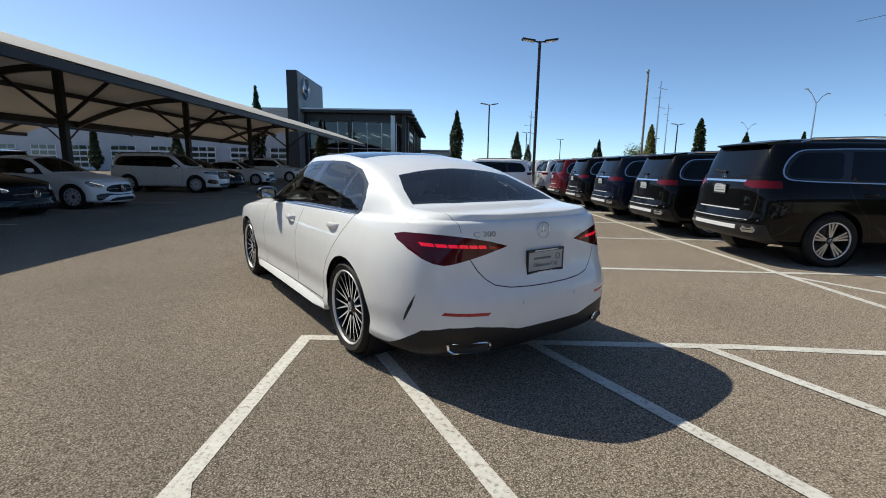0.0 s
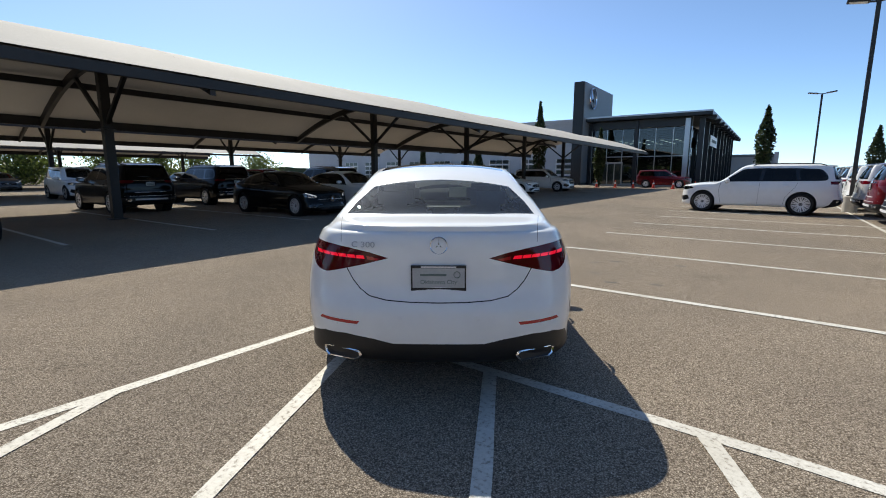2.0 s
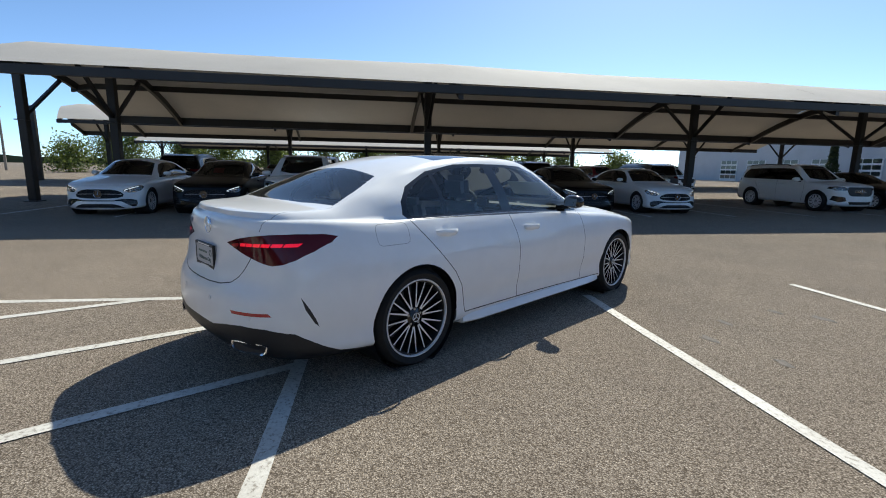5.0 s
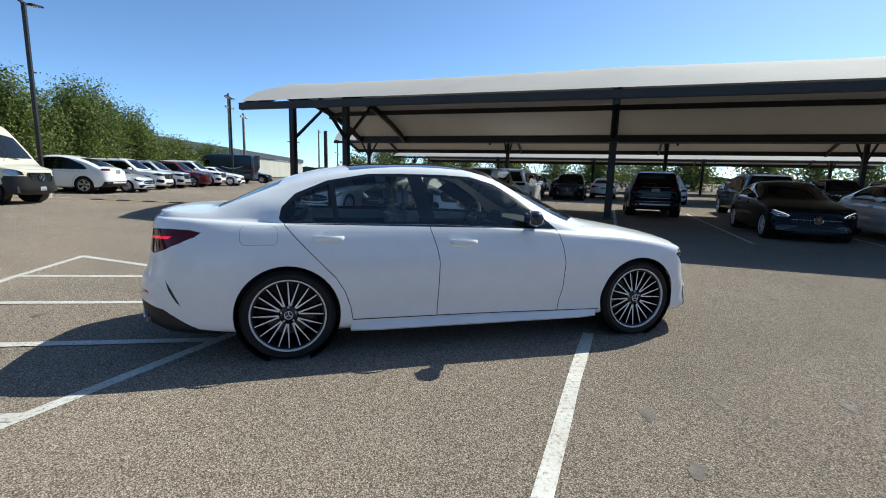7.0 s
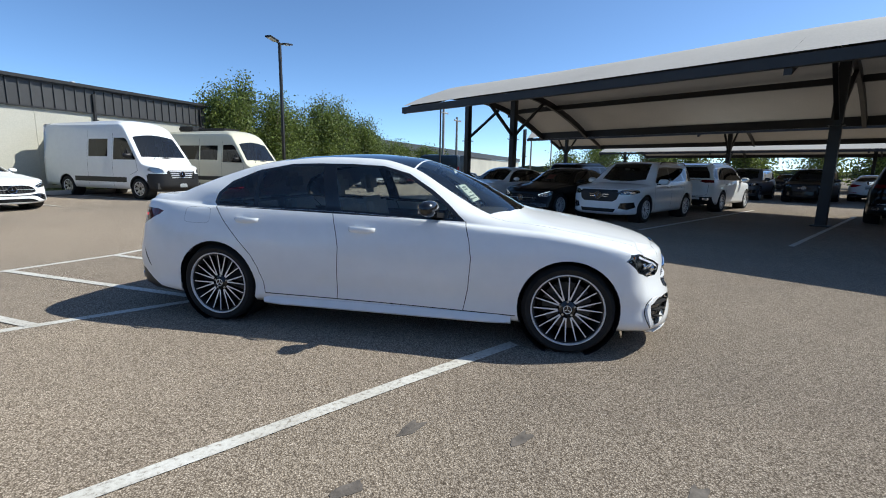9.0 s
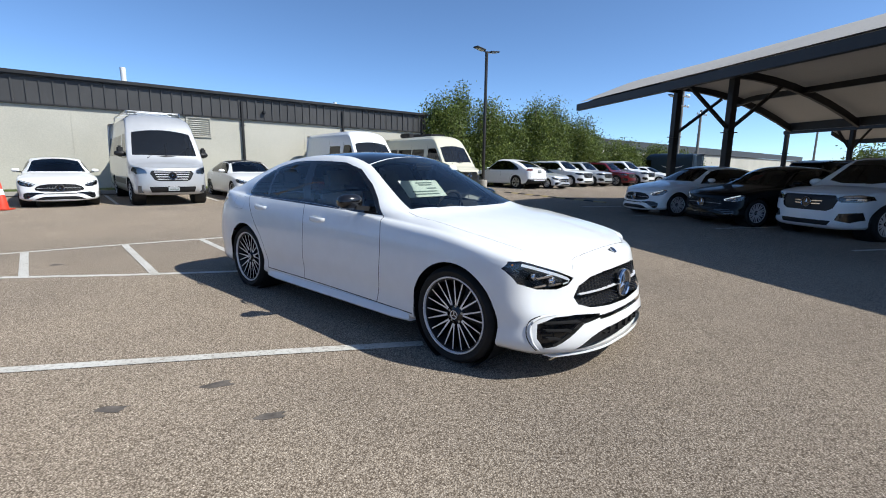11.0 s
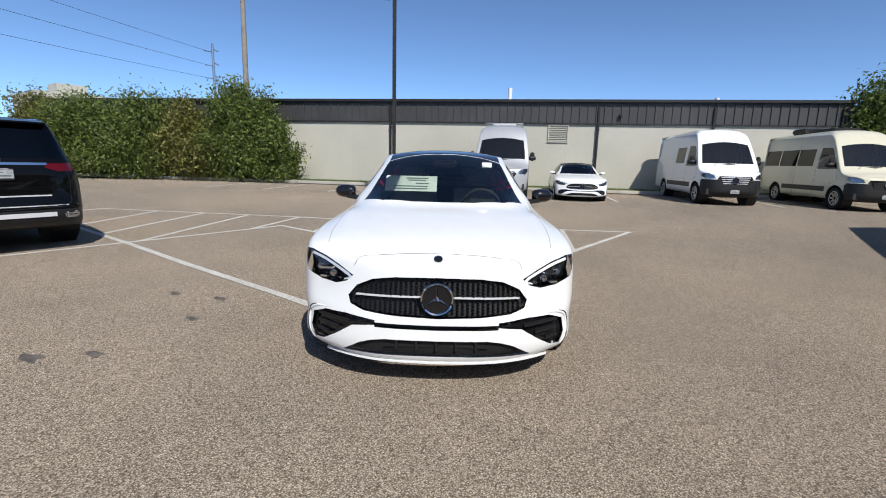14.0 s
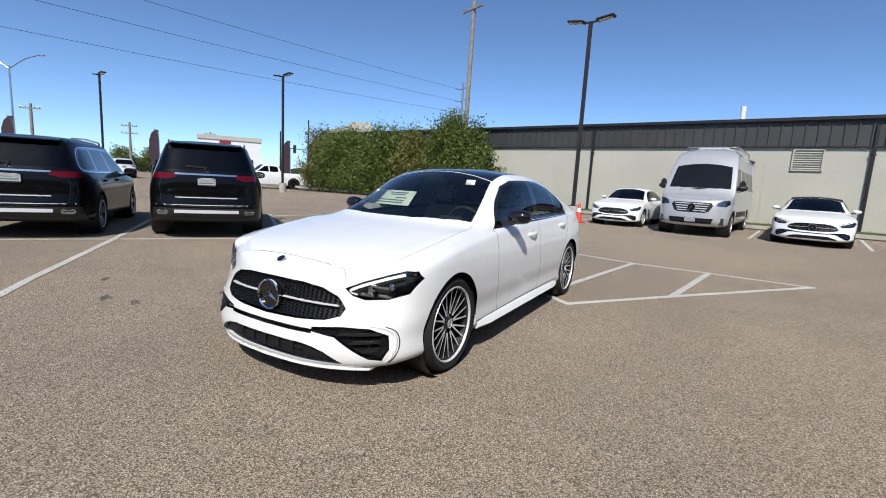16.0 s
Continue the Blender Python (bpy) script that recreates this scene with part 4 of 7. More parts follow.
    # rear bumper, exhausts and reflectors
    body.cut("rear_diffuser", [[(-0.26, 0.383), (0.26, 0.383), (0.26, 0.2), (-0.26, 0.2)], [(0.26, 0.383), (0.38, 0.408), (0.54, 0.430), (0.68, 0.426), (0.78, 0.395), (0.86, 0.262), (0.86, 0.2), (0.26, 0.2)],
                               [(-0.26, 0.383), (-0.38, 0.408), (-0.54, 0.430), (-0.68, 0.426), (-0.78, 0.395), (-0.86, 0.262), (-0.86, 0.2), (-0.26, 0.2)]], "yz", rear, PLASTIC, "black rear diffuser")
    for s in (1, -1):
        mir = (lambda p: p) if s > 0 else mirrored
        cond = lambda c, n: c.x < -1.9 and n.x < -0.05
        body.cut("rear_reflector", [mir([(0.455, 0.506), (0.70, 0.515), (0.715, 0.497), (0.47, 0.488)])], "yz", cond, RED_LENS)
        # exhaust tip, a slanted frame with rounded corners
        bm = bmesh.new()
        path = [(0.452, 0.372), (0.462, 0.394), (0.485, 0.402), (0.665, 0.402), (0.685, 0.392), (0.678, 0.358), (0.655, 0.342), (0.495, 0.342), (0.472, 0.350)]
        rings = []
        for grow, dx in ((1.0, 0.004), (1.05, -0.010), (0.93, -0.012), (0.90, 0.05)):
            ring = []
            for yy, zz in path:
                y_, z_ = s * (0.568 + (yy - 0.568) * grow), 0.303 + (zz - 0.372) * grow * (1.0 if grow > 0.95 else 0.92)
                ring.append((body.on(s * yy, 0.33, -1).x + dx, y_, z_))
            rings.append(ring)
        add_ring_strip(bm, rings, True)
        tip = part("exhaust_tip", bm, CHROME, car, "chrome exhaust frame", True, 40)
        bm = bmesh.new()
        bm.faces.new([bm.verts.new((body.on(s * yy, 0.33, -1).x - 0.004, s * yy, zz - 0.069)) for yy, zz in path])
        part("exhaust_inside", bm, PLASTIC, tip)
    if hero:
        slot = [(-2.125, 0.425), (-2.15, 0.45), (-2.195, 0.53), (-2.215, 0.605), (-2.172, 0.53), (-2.138, 0.46)]
        for s in (1, -1):
            body.cut("bumper_slot", [slot], "xz", lambda c, n: c.y * s > 0.4 and n.y * s > 0.1, PLASTIC, "black curved bumper slot")
    # front openings
    gr = [(0.0, 0.658), (0.25, 0.653), (0.38, 0.634), (0.48, 0.588), (0.532, 0.524), (0.515, 0.480), (0.43, 0.452), (0.25, 0.438), (0.0, 0.431)]
    grille = gr + [(-a, b_) for a, b_ in gr[-2:0:-1]]
    cond = lambda c, n: c.x > 1.7 and n.x > 0.1
    back = body.cut("grille", [grille], "yz", cond, PLASTIC, "black radiator grille", (-0.035, 0, 0))
    half_w = table([(0.433, 0.20), (0.452, 0.42), (0.480, 0.51), (0.524, 0.528), (0.588, 0.478), (0.634, 0.38), (0.655, 0.24)])
    inb = lambda y, z: 0.440 < z < 0.650 and abs(y) < half_w(z) - 0.012
    bm = bmesh.new()
    step = 0.030 if hero else 0.06
    for i in range(-20, 21):
        for j in range(-10, 30):
            y, z = i * step, 0.43 + j * step * 0.6 + (0.3 * step if i % 2 else 0)
            if inb(y, z) and y * y + (z - 0.542) ** 2 > 0.0095:
                x = body.on(y, z).x - 0.022
                k = step * 0.42
                vs = [bm.verts.new((x + dx, y + dy * k, z + dz * k * 0.62)) for dx, dy, dz in ((0.0, -1, 0), (0.0, 0, -1), (0.0, 1, 0), (0.0, 0, 1), (0.014, 0, 0))]
                for q in ((0, 1, 4), (1, 2, 4), (2, 3, 4), (3, 0, 4)):
                    bm.faces.new([vs[a] for a in q])
    part("grille_studs", bm, GLOSS_BLACK, back, "small black studs")["kind"] = "stuff"
    for s in (1, -1):
        bm = bmesh.new()
        row = [body.on(s * y, 0.545 - 0.012 * (y / 0.5) ** 2, 1, -0.006) for y in (0.10, 0.2, 0.3, 0.4, 0.485)]
        add_ring_strip(bm, [[p_ + Vector((dx, 0, dz)) for dx, dz in ((0.008, -0.002), (0.008, 0.002), (-0.012, 0.005), (-0.012, -0.005))] for p_ in row], True, True)
        part("grille_bar", bm, MACHINED, back, "bright cross bar")
    star_badge(back, Matrix(((0, 0, 1, 2.222), (1, 0, 0, 0), (0, 1, 0, 0.542), (0, 0, 0, 1))), 0.097, CHROME, GLOSS_BLACK, "grille_badge")
    cond = lambda c, n: c.x > 1.6 and n.x > 0.03
    low_half = [(0.0, 0.305), (0.30, 0.303), (0.38, 0.290), (0.45, 0.268), (0.56, 0.204), (0.0, 0.212)]
    low = (("lower_air_duct", [[(-0.36, 0.392), (0.36, 0.392), (0.36, 0.366), (-0.36, 0.366)]]),
           ("lower_grille", [low_half, mirrored(low_half)]))
    for nm, polys in low:
        body.cut(nm, polys, "yz", cond, PLASTIC, "black lower opening", (-0.03, 0, 0))
    for s in (1, -1):
        mir = (lambda p: p) if s > 0 else mirrored
        vent = body.cut("side_air_duct", [mir([(0.36, 0.378), (0.50, 0.360), (0.54, 0.423), (0.36, 0.405)]), mir([(0.50, 0.360), (0.60, 0.296), (0.69, 0.243), (0.755, 0.235), (0.785, 0.30), (0.772, 0.385), (0.68, 0.420), (0.54, 0.423)])],
                        "yz", cond, GLOSS_BLACK, "glossy black bumper duct", (-0.03, -s * 0.01, 0))
        for k in range(3):
            z = 0.285 + 0.045 * k
            y0 = 0.66 - 0.07 * k
            row = [body.on(s * (y0 + (0.735 - y0) * j / 4), z + 0.012 * j / 4, 1, -0.012) for j in range(5)]
            bm = bmesh.new()
            add_ring_strip(bm, [[p_ + Vector((dx, 0, dz)) for dx, dz in ((0.014, -0.005), (0.014, 0.005), (-0.02, 0.007), (-0.02, -0.007))] for p_ in row], True, True)
            part("duct_fin", bm, PLASTIC, vent)
        if hero:
            # curved blade round the outer end of the duct
            bm = bmesh.new()
            curve = [(0.67, 0.434), (0.74, 0.427), (0.785, 0.404), (0.803, 0.36), (0.806, 0.30), (0.790, 0.25), (0.765, 0.222)]
            pts = spline([body.on(s * a, b_, 1, -0.002) for a, b_ in curve], 16)
            add_tube(bm, pts, [0.002 + 0.008 * math.sin(math.pi * (k + 1) / 18) for k in range(17)], 8)
            part("duct_blade", bm, paint_mat, car, "slim white curved blade", True, 50)
            bm = bmesh.new()
            pts = spline([body.on(s * (a + 0.014), b_ + 0.006 * (b_ > 0.38), 1, 0.002) for a, b_ in curve[1:]], 14)
            add_tube(bm, pts, 0.0035, 6)
            part("blade_gap", bm, PLASTIC, car)
    bm = bmesh.new()
    for k in range(-2, 3):
        p_ = body.on(k * 0.115, 0.28)
        add_box(bm, (0.05, 0.012, 0.075), at(p_.x - 0.035, p_.y, 0.28))
    for zz in (0.298, 0.262):
        add_box(bm, (0.02, 0.6, 0.008), at(2.235, 0, zz))
    part("lower_grille_fin", bm, PLASTIC, car)
    # gaps between the panels
    if hero:
        for s in (1, -1):
            cond = wall(s)
            body.seam([(0.66, 0.935), (0.70, 0.80), (0.72, 0.67), (0.705, 0.45), (0.67, 0.27)], "xz", cond)
            body.seam([(-0.41, 0.975), (-0.355, 0.80), (-0.336, 0.7), (-0.345, 0.45), (-0.35, 0.278)], "xz", cond)
            body.seam([(-1.45, 0.978), (-1.379, 0.895), (-1.231, 0.739), (-1.10, 0.60), (-1.04, 0.50), (-1.0, 0.38), (-0.985, 0.29)], "xz", cond)
            body.seam([(-0.985, 0.285), (0.0, 0.278), (1.06, 0.262)], "xz", cond, 0.008)
            body.seam([(0.84, 0.70 * s), (1.0, 0.724 * s), (1.2, 0.738 * s), (1.45, 0.742 * s), (1.7, 0.73 * s), (1.88, 0.705 * s)], "xy", lambda c, n: n.z > 0.05 and c.x > 0.7 and c.z > 0.7, 0.0025)
            body.seam([(2.085, 0.50 * s), (2.062, 0.46 * s), (2.06, 0.40 * s), (2.075, 0.28 * s), (2.088, 0.14 * s), (2.092, 0.0)], "xy", lambda c, n: n.z > 0.2 and c.x > 0.7, 0.003)
            body.seam([(0.545 * s, 0.81), (0.50 * s, 0.735), (0.455 * s, 0.685), (0.40 * s, 0.648), (0.30 * s, 0.628), (0.15 * s, 0.619), (0, 0.617)], "yz", rear, 0.006)
            body.seam([(-1.92, 0.655 * s), (-2.2, 0.60 * s), (-2.41, 0.56 * s)], "xy", lambda c, n: n.z > 0.3 and c.x < -1.8 and c.z > 0.9, 0.0025)
        flap = [(x + 0.03 * math.cos(a), z + 0.03 * math.sin(a)) for x, z, a0 in ((-1.52, 0.936, 0), (-1.704, 0.936, 90), (-1.704, 0.87, 180), (-1.52, 0.87, 270)) for a in (radians(a0), radians(a0 + 45), radians(a0 + 90))]
        body.seam(flap + flap[:1], "xz", wall(-1), 0.0018)
    body.close("body", paint_mat, "smooth painted body")
    # underside, arches, wheels
    bm = bmesh.new()
    add_box(bm, (4.3, 1.35, 0.12), at(-0.08, 0, 0.27))
    part("underbody", bm, PLASTIC, car)
    for x in (1.4325, -1.4325):
        for s in (1, -1):
            wheel_well(car, x, s * 0.87, 0.335, 0.364)
            disc_wheel(car, x, s * 0.765, 0.333, wheel, 0.235)
    mirror_pair(car, 0.42, 0.83, 1.03, GLOSS_BLACK if hero else paint_mat, 0.86)
    for s in (1, -1):
        door_handle(car, -0.145, 0.852, 0.842, s, paint_mat)
        door_handle(car, -1.15, 0.846, 0.878, s, paint_mat)
    if hero:
        cabin_fit(car, -1.75, 0.95, 0.74, 0.32, 0.93, [("front_seat", -0.15, 0.36), ("front_seat", -0.15, -0.36), ("rear_seat", -1.0, 0.36), ("rear_seat", -1.0, -0.36)], SEAT, 0.32, 0.90)
    else:
        bm = bmesh.new()
        add_box(bm, (2.6, 1.45, 0.5), at(-0.4, 0, 0.62))
        add_box(bm, (0.15, 1.2, 0.45), at(-0.5, 0, 1.0, 0, -14, 0), 0.05)
        part("cabin_tub", bm, CABIN, car)
    if hero:
        bm = bmesh.new()
        m0 = at(0.595, -0.29, 1.122, 0, 43, 0)
        add_box(bm, (0.19, 0.46, 0.003), m0)
        sheet = part("window_sheet", bm, PAPER, car, "pale green printed sheet behind the windscreen")
        bm = bmesh.new()
        for dx, dy, w_ in ((-0.065, 0.05, 0.20), (-0.040, 0.05, 0.16), (0.0, 0.10, 0.12), (0.035, 0.0, 0.3), (0.065, 0.0, 0.3)):
            add_box(bm, (0.012, w_, 0.002), m0 @ at(dx, dy, 0.003))
        part("sheet_bar", bm, PAPER_INK, sheet)
        bm = bmesh.new()
        add_box(bm, (0.05, 0.09, 0.003), at(0.345, 0.40, 1.30, 0, 61, 0))
        part("window_sticker", bm, WHITE_BAND, car)
        bm = bmesh.new()
        add_box(bm, (0.06, 0.24, 0.07), at(0.30, 0.0, 1.30, 0, 20, 0), 0.02)
        part("rear_view_mirror", bm, PLASTIC, car, "", True, 40)
        bm = bmesh.new()
        pts = [body.on(y, 0.192, 1, -0.012) for y in [-0.68 + 0.068 * k for k in range(21)]]
        add_ring_strip(bm, [[p_ + Vector((dx, 0, dz)) for dx, dz in ((0.006, -0.030), (0.006, -0.020), (-0.05, -0.016), (-0.05, -0.032))] for p_ in pts], True, True)
        part("front_lip", bm, paint_mat, car, "thin white front lip")
        for s in (1, -1):
            bm = bmesh.new()
            rings = []
            for k in range(13):
                x = -1.0 + 2.03 * k / 12
                f = 0.0 if k in (0, 12) else 1.0
                rings.append([(x, s * (yy + 0.022 * f * g), zz) for yy, zz, g in ((0.80, 0.262, 0), (0.878, 0.262, 0.3), (0.886, 0.240, 0.8), (0.890, 0.212, 1.2), (0.880, 0.198, 1.0), (0.80, 0.192, 0))])
            add_ring_strip(bm, rings, True, True)
            part("side_skirt", bm, paint_mat, car, "", True, 35)
        bm = bmesh.new()
        add_box(bm, (0.62, 1.3, 0.03), at(-1.62, 0, 0.985, 0, -4, 0), 0.01)
        add_box(bm, (0.04, 1.35, 0.6), at(-1.36, 0, 0.72, 0, -12, 0))
        part("parcel_shelf", bm, CABIN, car)
        mark = bpy.data.curves.new("model_badge", "FONT")
        mark.body, mark.size, mark.extrude, mark.align_x = "C 300", 0.046, 0.002, "CENTER"
        tmp = new("model_badge", mark)
        bpy.context.view_layer.update()
        me = bpy.data.meshes.new_from_object(tmp)
        bpy.data.objects.remove(tmp)
        me.materials.clear()
        me.materials.append(ALLOY)
        for v in me.vertices:
            y_, z_ = 0.44 - v.co.x * 1.25, 0.922 + v.co.y
            p_ = body.on(y_, z_, -1)
            v.co = (p_.x - 0.003 - v.co.z, y_, z_)
        badge = new("model_badge", me)
        badge.parent = car
        badge["label"] = "chrome raised lettering"
        for yy, zz in ((0.22, 0.535), (-0.22, 0.535), (0.60, 0.48), (-0.60, 0.48)):
            bm = bmesh.new()
            xx = body.on(yy, zz, -1).x + 0.001
            add_lathe(bm, [(0.013, 0.0), (0.015, 0.004), (0.011, 0.005), (0.0, 0.004)], 16, axis="X", m=at(xx, yy, zz, 0, 0, 180 - math.copysign(22, yy) * (abs(yy) > 0.4)))
            part("parking_sensor", bm, paint_mat, car)
        co, no, idx, dist = body.src[0].ray_cast(Vector((2.132, 0, 2)), Vector((0, 0, -1)))
        no = (no + Vector((0.55, 0, 0))).normalized()
        co = co + no * 0.004
        side_way = Vector((0, 1, 0))
        star_badge(car, Matrix.Translation(co + no * 0.003) @ Matrix((side_way, no.cross(side_way), no)).transposed().to_4x4(), 0.027, CHROME, GLOSS_BLACK, "bonnet_badge")
    # rear badge and plate
    star_badge(car, Matrix(((0, 0, -1, body.on(0, 0.937, -1).x + 0.003), (-1, 0, 0, 0), (0, 1, 0, 0.937), (0, 0, 0, 1))), 0.052, CHROME, None, "boot_badge")
    plate(car, (body.on(0, 0.76, -1).x - 0.006, 0, 0.750), 180, 0.306, 0.15, hero)
    return car


def plate(parent, place, turn, w=0.292, h=0.146, words=False):
    """A dealer's plate: pale sheet in a dark frame, with plain bars."""
    m = at(*place, 0, 0, turn)
    bm = bmesh.new()
    add_box(bm, (0.012, w, h), m, 0.003)
    o = part("plate", bm, PLATE, parent, "silver plate with plain dark bars")
    bm = bmesh.new()
    for z, hh in ((h / 2 - 0.006, 0.014), (-h / 2 + 0.01, 0.024)):
        add_box(bm, (0.016, w + 0.01, hh), m @ at(0.001, 0, z))
    for s in (1, -1):
        add_box(bm, (0.016, 0.008, h), m @ at(0.001, s * w / 2, 0))
    part("plate_frame", bm, PLASTIC, o)
    bm = bmesh.new()
    add_box(bm, (0.002, 0.15, 0.012), m @ at(0.0065, -0.03, 0.022))
    add_lathe(bm, [(0.02, 0.0), (0.02, 0.002), (0.016, 0.002), (0.016, 0.0)], 18, axis="X", m=m @ at(0.006, 0.105, 0.024))
    part("plate_bar", bm, PAPER_INK, o)
    bm = bmesh.new()
    add_box(bm, (0.002, 0.20, 0.007), m @ at(0.0095, 0, h / 2 - 0.006))
    part("frame_bar", bm, WHITE_BAND, o)
    if words:
        for text, size, z, x, mat_, nm in (("Oklahoma City", 0.034, -0.030, 0.0068, PAPER_INK, "plate_text"), ("OKLAHOMA CITY", 0.017, -h / 2 + 0.004, 0.0098, WHITE_BAND, "frame_text")):
            cu = bpy.data.curves.new(nm, "FONT")
            cu.body, cu.size, cu.extrude, cu.align_x = text, size, 0.0008, "CENTER"
            tmp = new(nm, cu)
            bpy.context.view_layer.update()
            me = bpy.data.meshes.new_from_object(tmp)
            bpy.data.objects.remove(tmp)
            me.materials.clear()
            me.materials.append(mat_)
            me.transform(m @ Matrix(((0, 0, 1, x), (1, 0, 0, 0), (0, 1, 0, z), (0, 0, 0, 1))))
            t_ = new(nm, me)
            t_.parent = o
    else:
        bm = bmesh.new()
        add_box(bm, (0.002, 0.24, 0.020), m @ at(0.0065, 0, -0.018))
        part("text_bar", bm, PAPER_INK, o)
    return o


def suv(name, label, paint_mat, m, group="", scale=(1, 1, 1), wheel="five", trim=CHROME, coupe=False):
    """A tall estate car; scale pulls the whole shape."""
    fx, fy, fz = scale
    spec = pulled(SUV, fx, fy, fz)
    if coupe:
        k = [(-2.55, 1.10), (-2.2, 1.16), (-1.6, 1.42), (-1.0, 1.60), (-0.4, 1.69), (0.0, 1.70), (0.2, 1.675), (0.55, 1.43), (0.95, 1.13), (1.1, 1.06), (1.6, 1.03), (2.05, 0.99), (2.4, 0.97)]
        spec["edge"] = [(x * fx, z * fz) for x, z in k]
        spec["rail_z"] = [(x * fx, (z + 0.03) * fz) for x, z in k[:-2]] + [(2.05 * fx, 1.01 * fz), (2.22 * fx, 0.97 * fz)]
        spec["top"] = [(x * fx, (z + (0.06 if x < 1.1 else 0.05)) * fz) for x, z in k[:-2]] + [(2.05 * fx, 1.03 * fz), (2.22 * fx, 0.97 * fz)]
    car = thing(name, label, "car", m, group)
    body = Body(spec, car, 72, 16, 4, 8)
    sc = lambda poly, ax: [(a * ax, b_ * fz) for a, b_ in poly]
    wx, wr = 1.5 * fx, 0.375 * min(fz, 1.0)
    for s in (1, -1):
        body.drop([circle(x, wr + 0.01, wr + 0.045, 28) for x in (wx, -wx)], "xz", lambda c, n: c.y * s > 0.45 and c.z < 1.0)
        cond = lambda c, n: c.y * s > 0.3 and c.z > 0.95 * fz and n.y * s > 0.2
        if coupe:
            panes = [("front_window", [(0.80, 1.13), (0.25, 1.55), (-0.28, 1.62), (-0.22, 1.12)]), ("rear_window", [(-0.32, 1.12), (-0.38, 1.62), (-0.75, 1.57), (-1.35, 1.33), (-1.55, 1.16)])]
            dlo = [(0.92, 1.09), (0.27, 1.60), (-0.3, 1.655), (-0.78, 1.605), (-1.42, 1.34), (-1.66, 1.15), (-1.6, 1.10)]
        else:
            panes = [("front_window", [(0.80, 1.15), (0.22, 1.55), (-0.30, 1.575), (-0.24, 1.16)]), ("rear_window", [(-0.34, 1.165), (-0.40, 1.575), (-1.22, 1.565), (-1.32, 1.20), (-1.28, 1.175)]),
                     ("quarter_window", rounded([(-1.42, 1.19), (-1.34, 1.56), (-1.90, 1.535), (-2.08, 1.34), (-2.09, 1.21)], 0.09))]
            dlo = rounded([(0.90, 1.12), (0.25, 1.585), (-0.3, 1.605), (-1.3, 1.595), (-1.94, 1.57), (-2.13, 1.36), (-2.14, 1.185), (-1.8, 1.165)], 0.13)
        for nm, poly in panes:
            body.cut(nm, [sc(poly, fx)], "xz", cond, DARK_GLASS)
        body.cut("window_trim", [sc(dlo, fx)], "xz", cond, GLOSS_BLACK, "black window surround")
        if trim is CHROME:
            mx, mz = -0.55, 1.37
            body.cut("chrome_line", [sc([(mx + (a - mx) * 1.013, mz + (b_ - mz) * 1.06) for a, b_ in dlo], fx)], "xz", cond, CHROME, "thin chrome line")
        th = [(0.50, 0.86), (0.62, 0.93), (0.80, 0.955), (0.90, 0.93), (0.925, 0.86), (0.82, 0.80), (0.60, 0.79)]
        mir = (lambda p: p) if s > 0 else mirrored
        lens = body.cut("headlight", [sc(mir(th), fy)], "yz", lambda c, n: c.x > 1.5 * fx and n.x > 0.02, LAMP_GLASS)
        if lens:
            bm = bmesh.new()
            bm.from_mesh(lens.data)
            for v in bm.verts:
                v.co += Vector((-0.04, -s * 0.02, 0))
            part("headlight_bowl", bm, GLOSS_BLACK, lens, "", True)
            bm = bmesh.new()
            add_beam(bm, (2.22 * fx, s * 0.60 * fy, 0.905 * fz), (2.0 * fx, s * 0.84 * fy, 0.925 * fz), 0.03, 0.02)
            add_beam(bm, (2.20 * fx, s * 0.62 * fy, 0.85 * fz), (1.99 * fx, s * 0.84 * fy, 0.86 * fz), 0.05, 0.04)
            part("lamp_projector", bm, CHROME, lens)
        body.cut("tail_light", [sc(mir([(0.47, 1.10), (0.50, 1.155), (0.75, 1.162), (0.95, 1.145), (0.96, 1.095), (0.92, 1.06), (0.62, 1.055)]), fy)], "yz", lambda c, n: c.x < -2.2 * fx and n.x < -0.1, TAIL_RED)
        body.cut("side_air_duct", [sc(mir([(0.55, 0.42), (0.60, 0.56), (0.86, 0.60), (0.88, 0.45), (0.75, 0.38)]), fy)], "yz", lambda c, n: c.x > 1.6 * fx and n.x > 0.05, GLOSS_BLACK, "black bumper duct", (-0.03, 0, 0))
    body.cut("windscreen", [sc([(0.28, 0.53), (0.28, -0.53), (0.88, -0.64), (1.03, -0.3), (1.05, 0), (1.03, 0.3), (0.88, 0.64)], 1)] if fx == 1 else
             [[(0.28 * fx, 0.53 * fy), (0.28 * fx, -0.53 * fy), (0.88 * fx, -0.64 * fy), (1.03 * fx, -0.3 * fy), (1.05 * fx, 0), (1.03 * fx, 0.3 * fy), (0.88 * fx, 0.64 * fy)]],
             "xy", lambda c, n: n.z > 0.15 and c.x > 0, CLEAR_GLASS)
    if coupe:
        body.cut("rear_windscreen", [[(-1.15 * fx, 0.48 * fy), (-2.05 * fx, 0.60 * fy), (-2.1 * fx, 0), (-2.05 * fx, -0.60 * fy), (-1.15 * fx, -0.48 * fy)]], "xy", lambda c, n: n.z > 0.15 and c.x < -0.9, DARK_GLASS)
    else:
        body.cut("rear_windscreen", [sc([(-0.57, 1.62), (0.57, 1.62), (0.68, 1.42), (0.74, 1.22), (-0.74, 1.22), (-0.68, 1.42)], fy)], "yz", lambda c, n: c.x < -1.7 * fx and n.x < -0.2, DARK_GLASS)
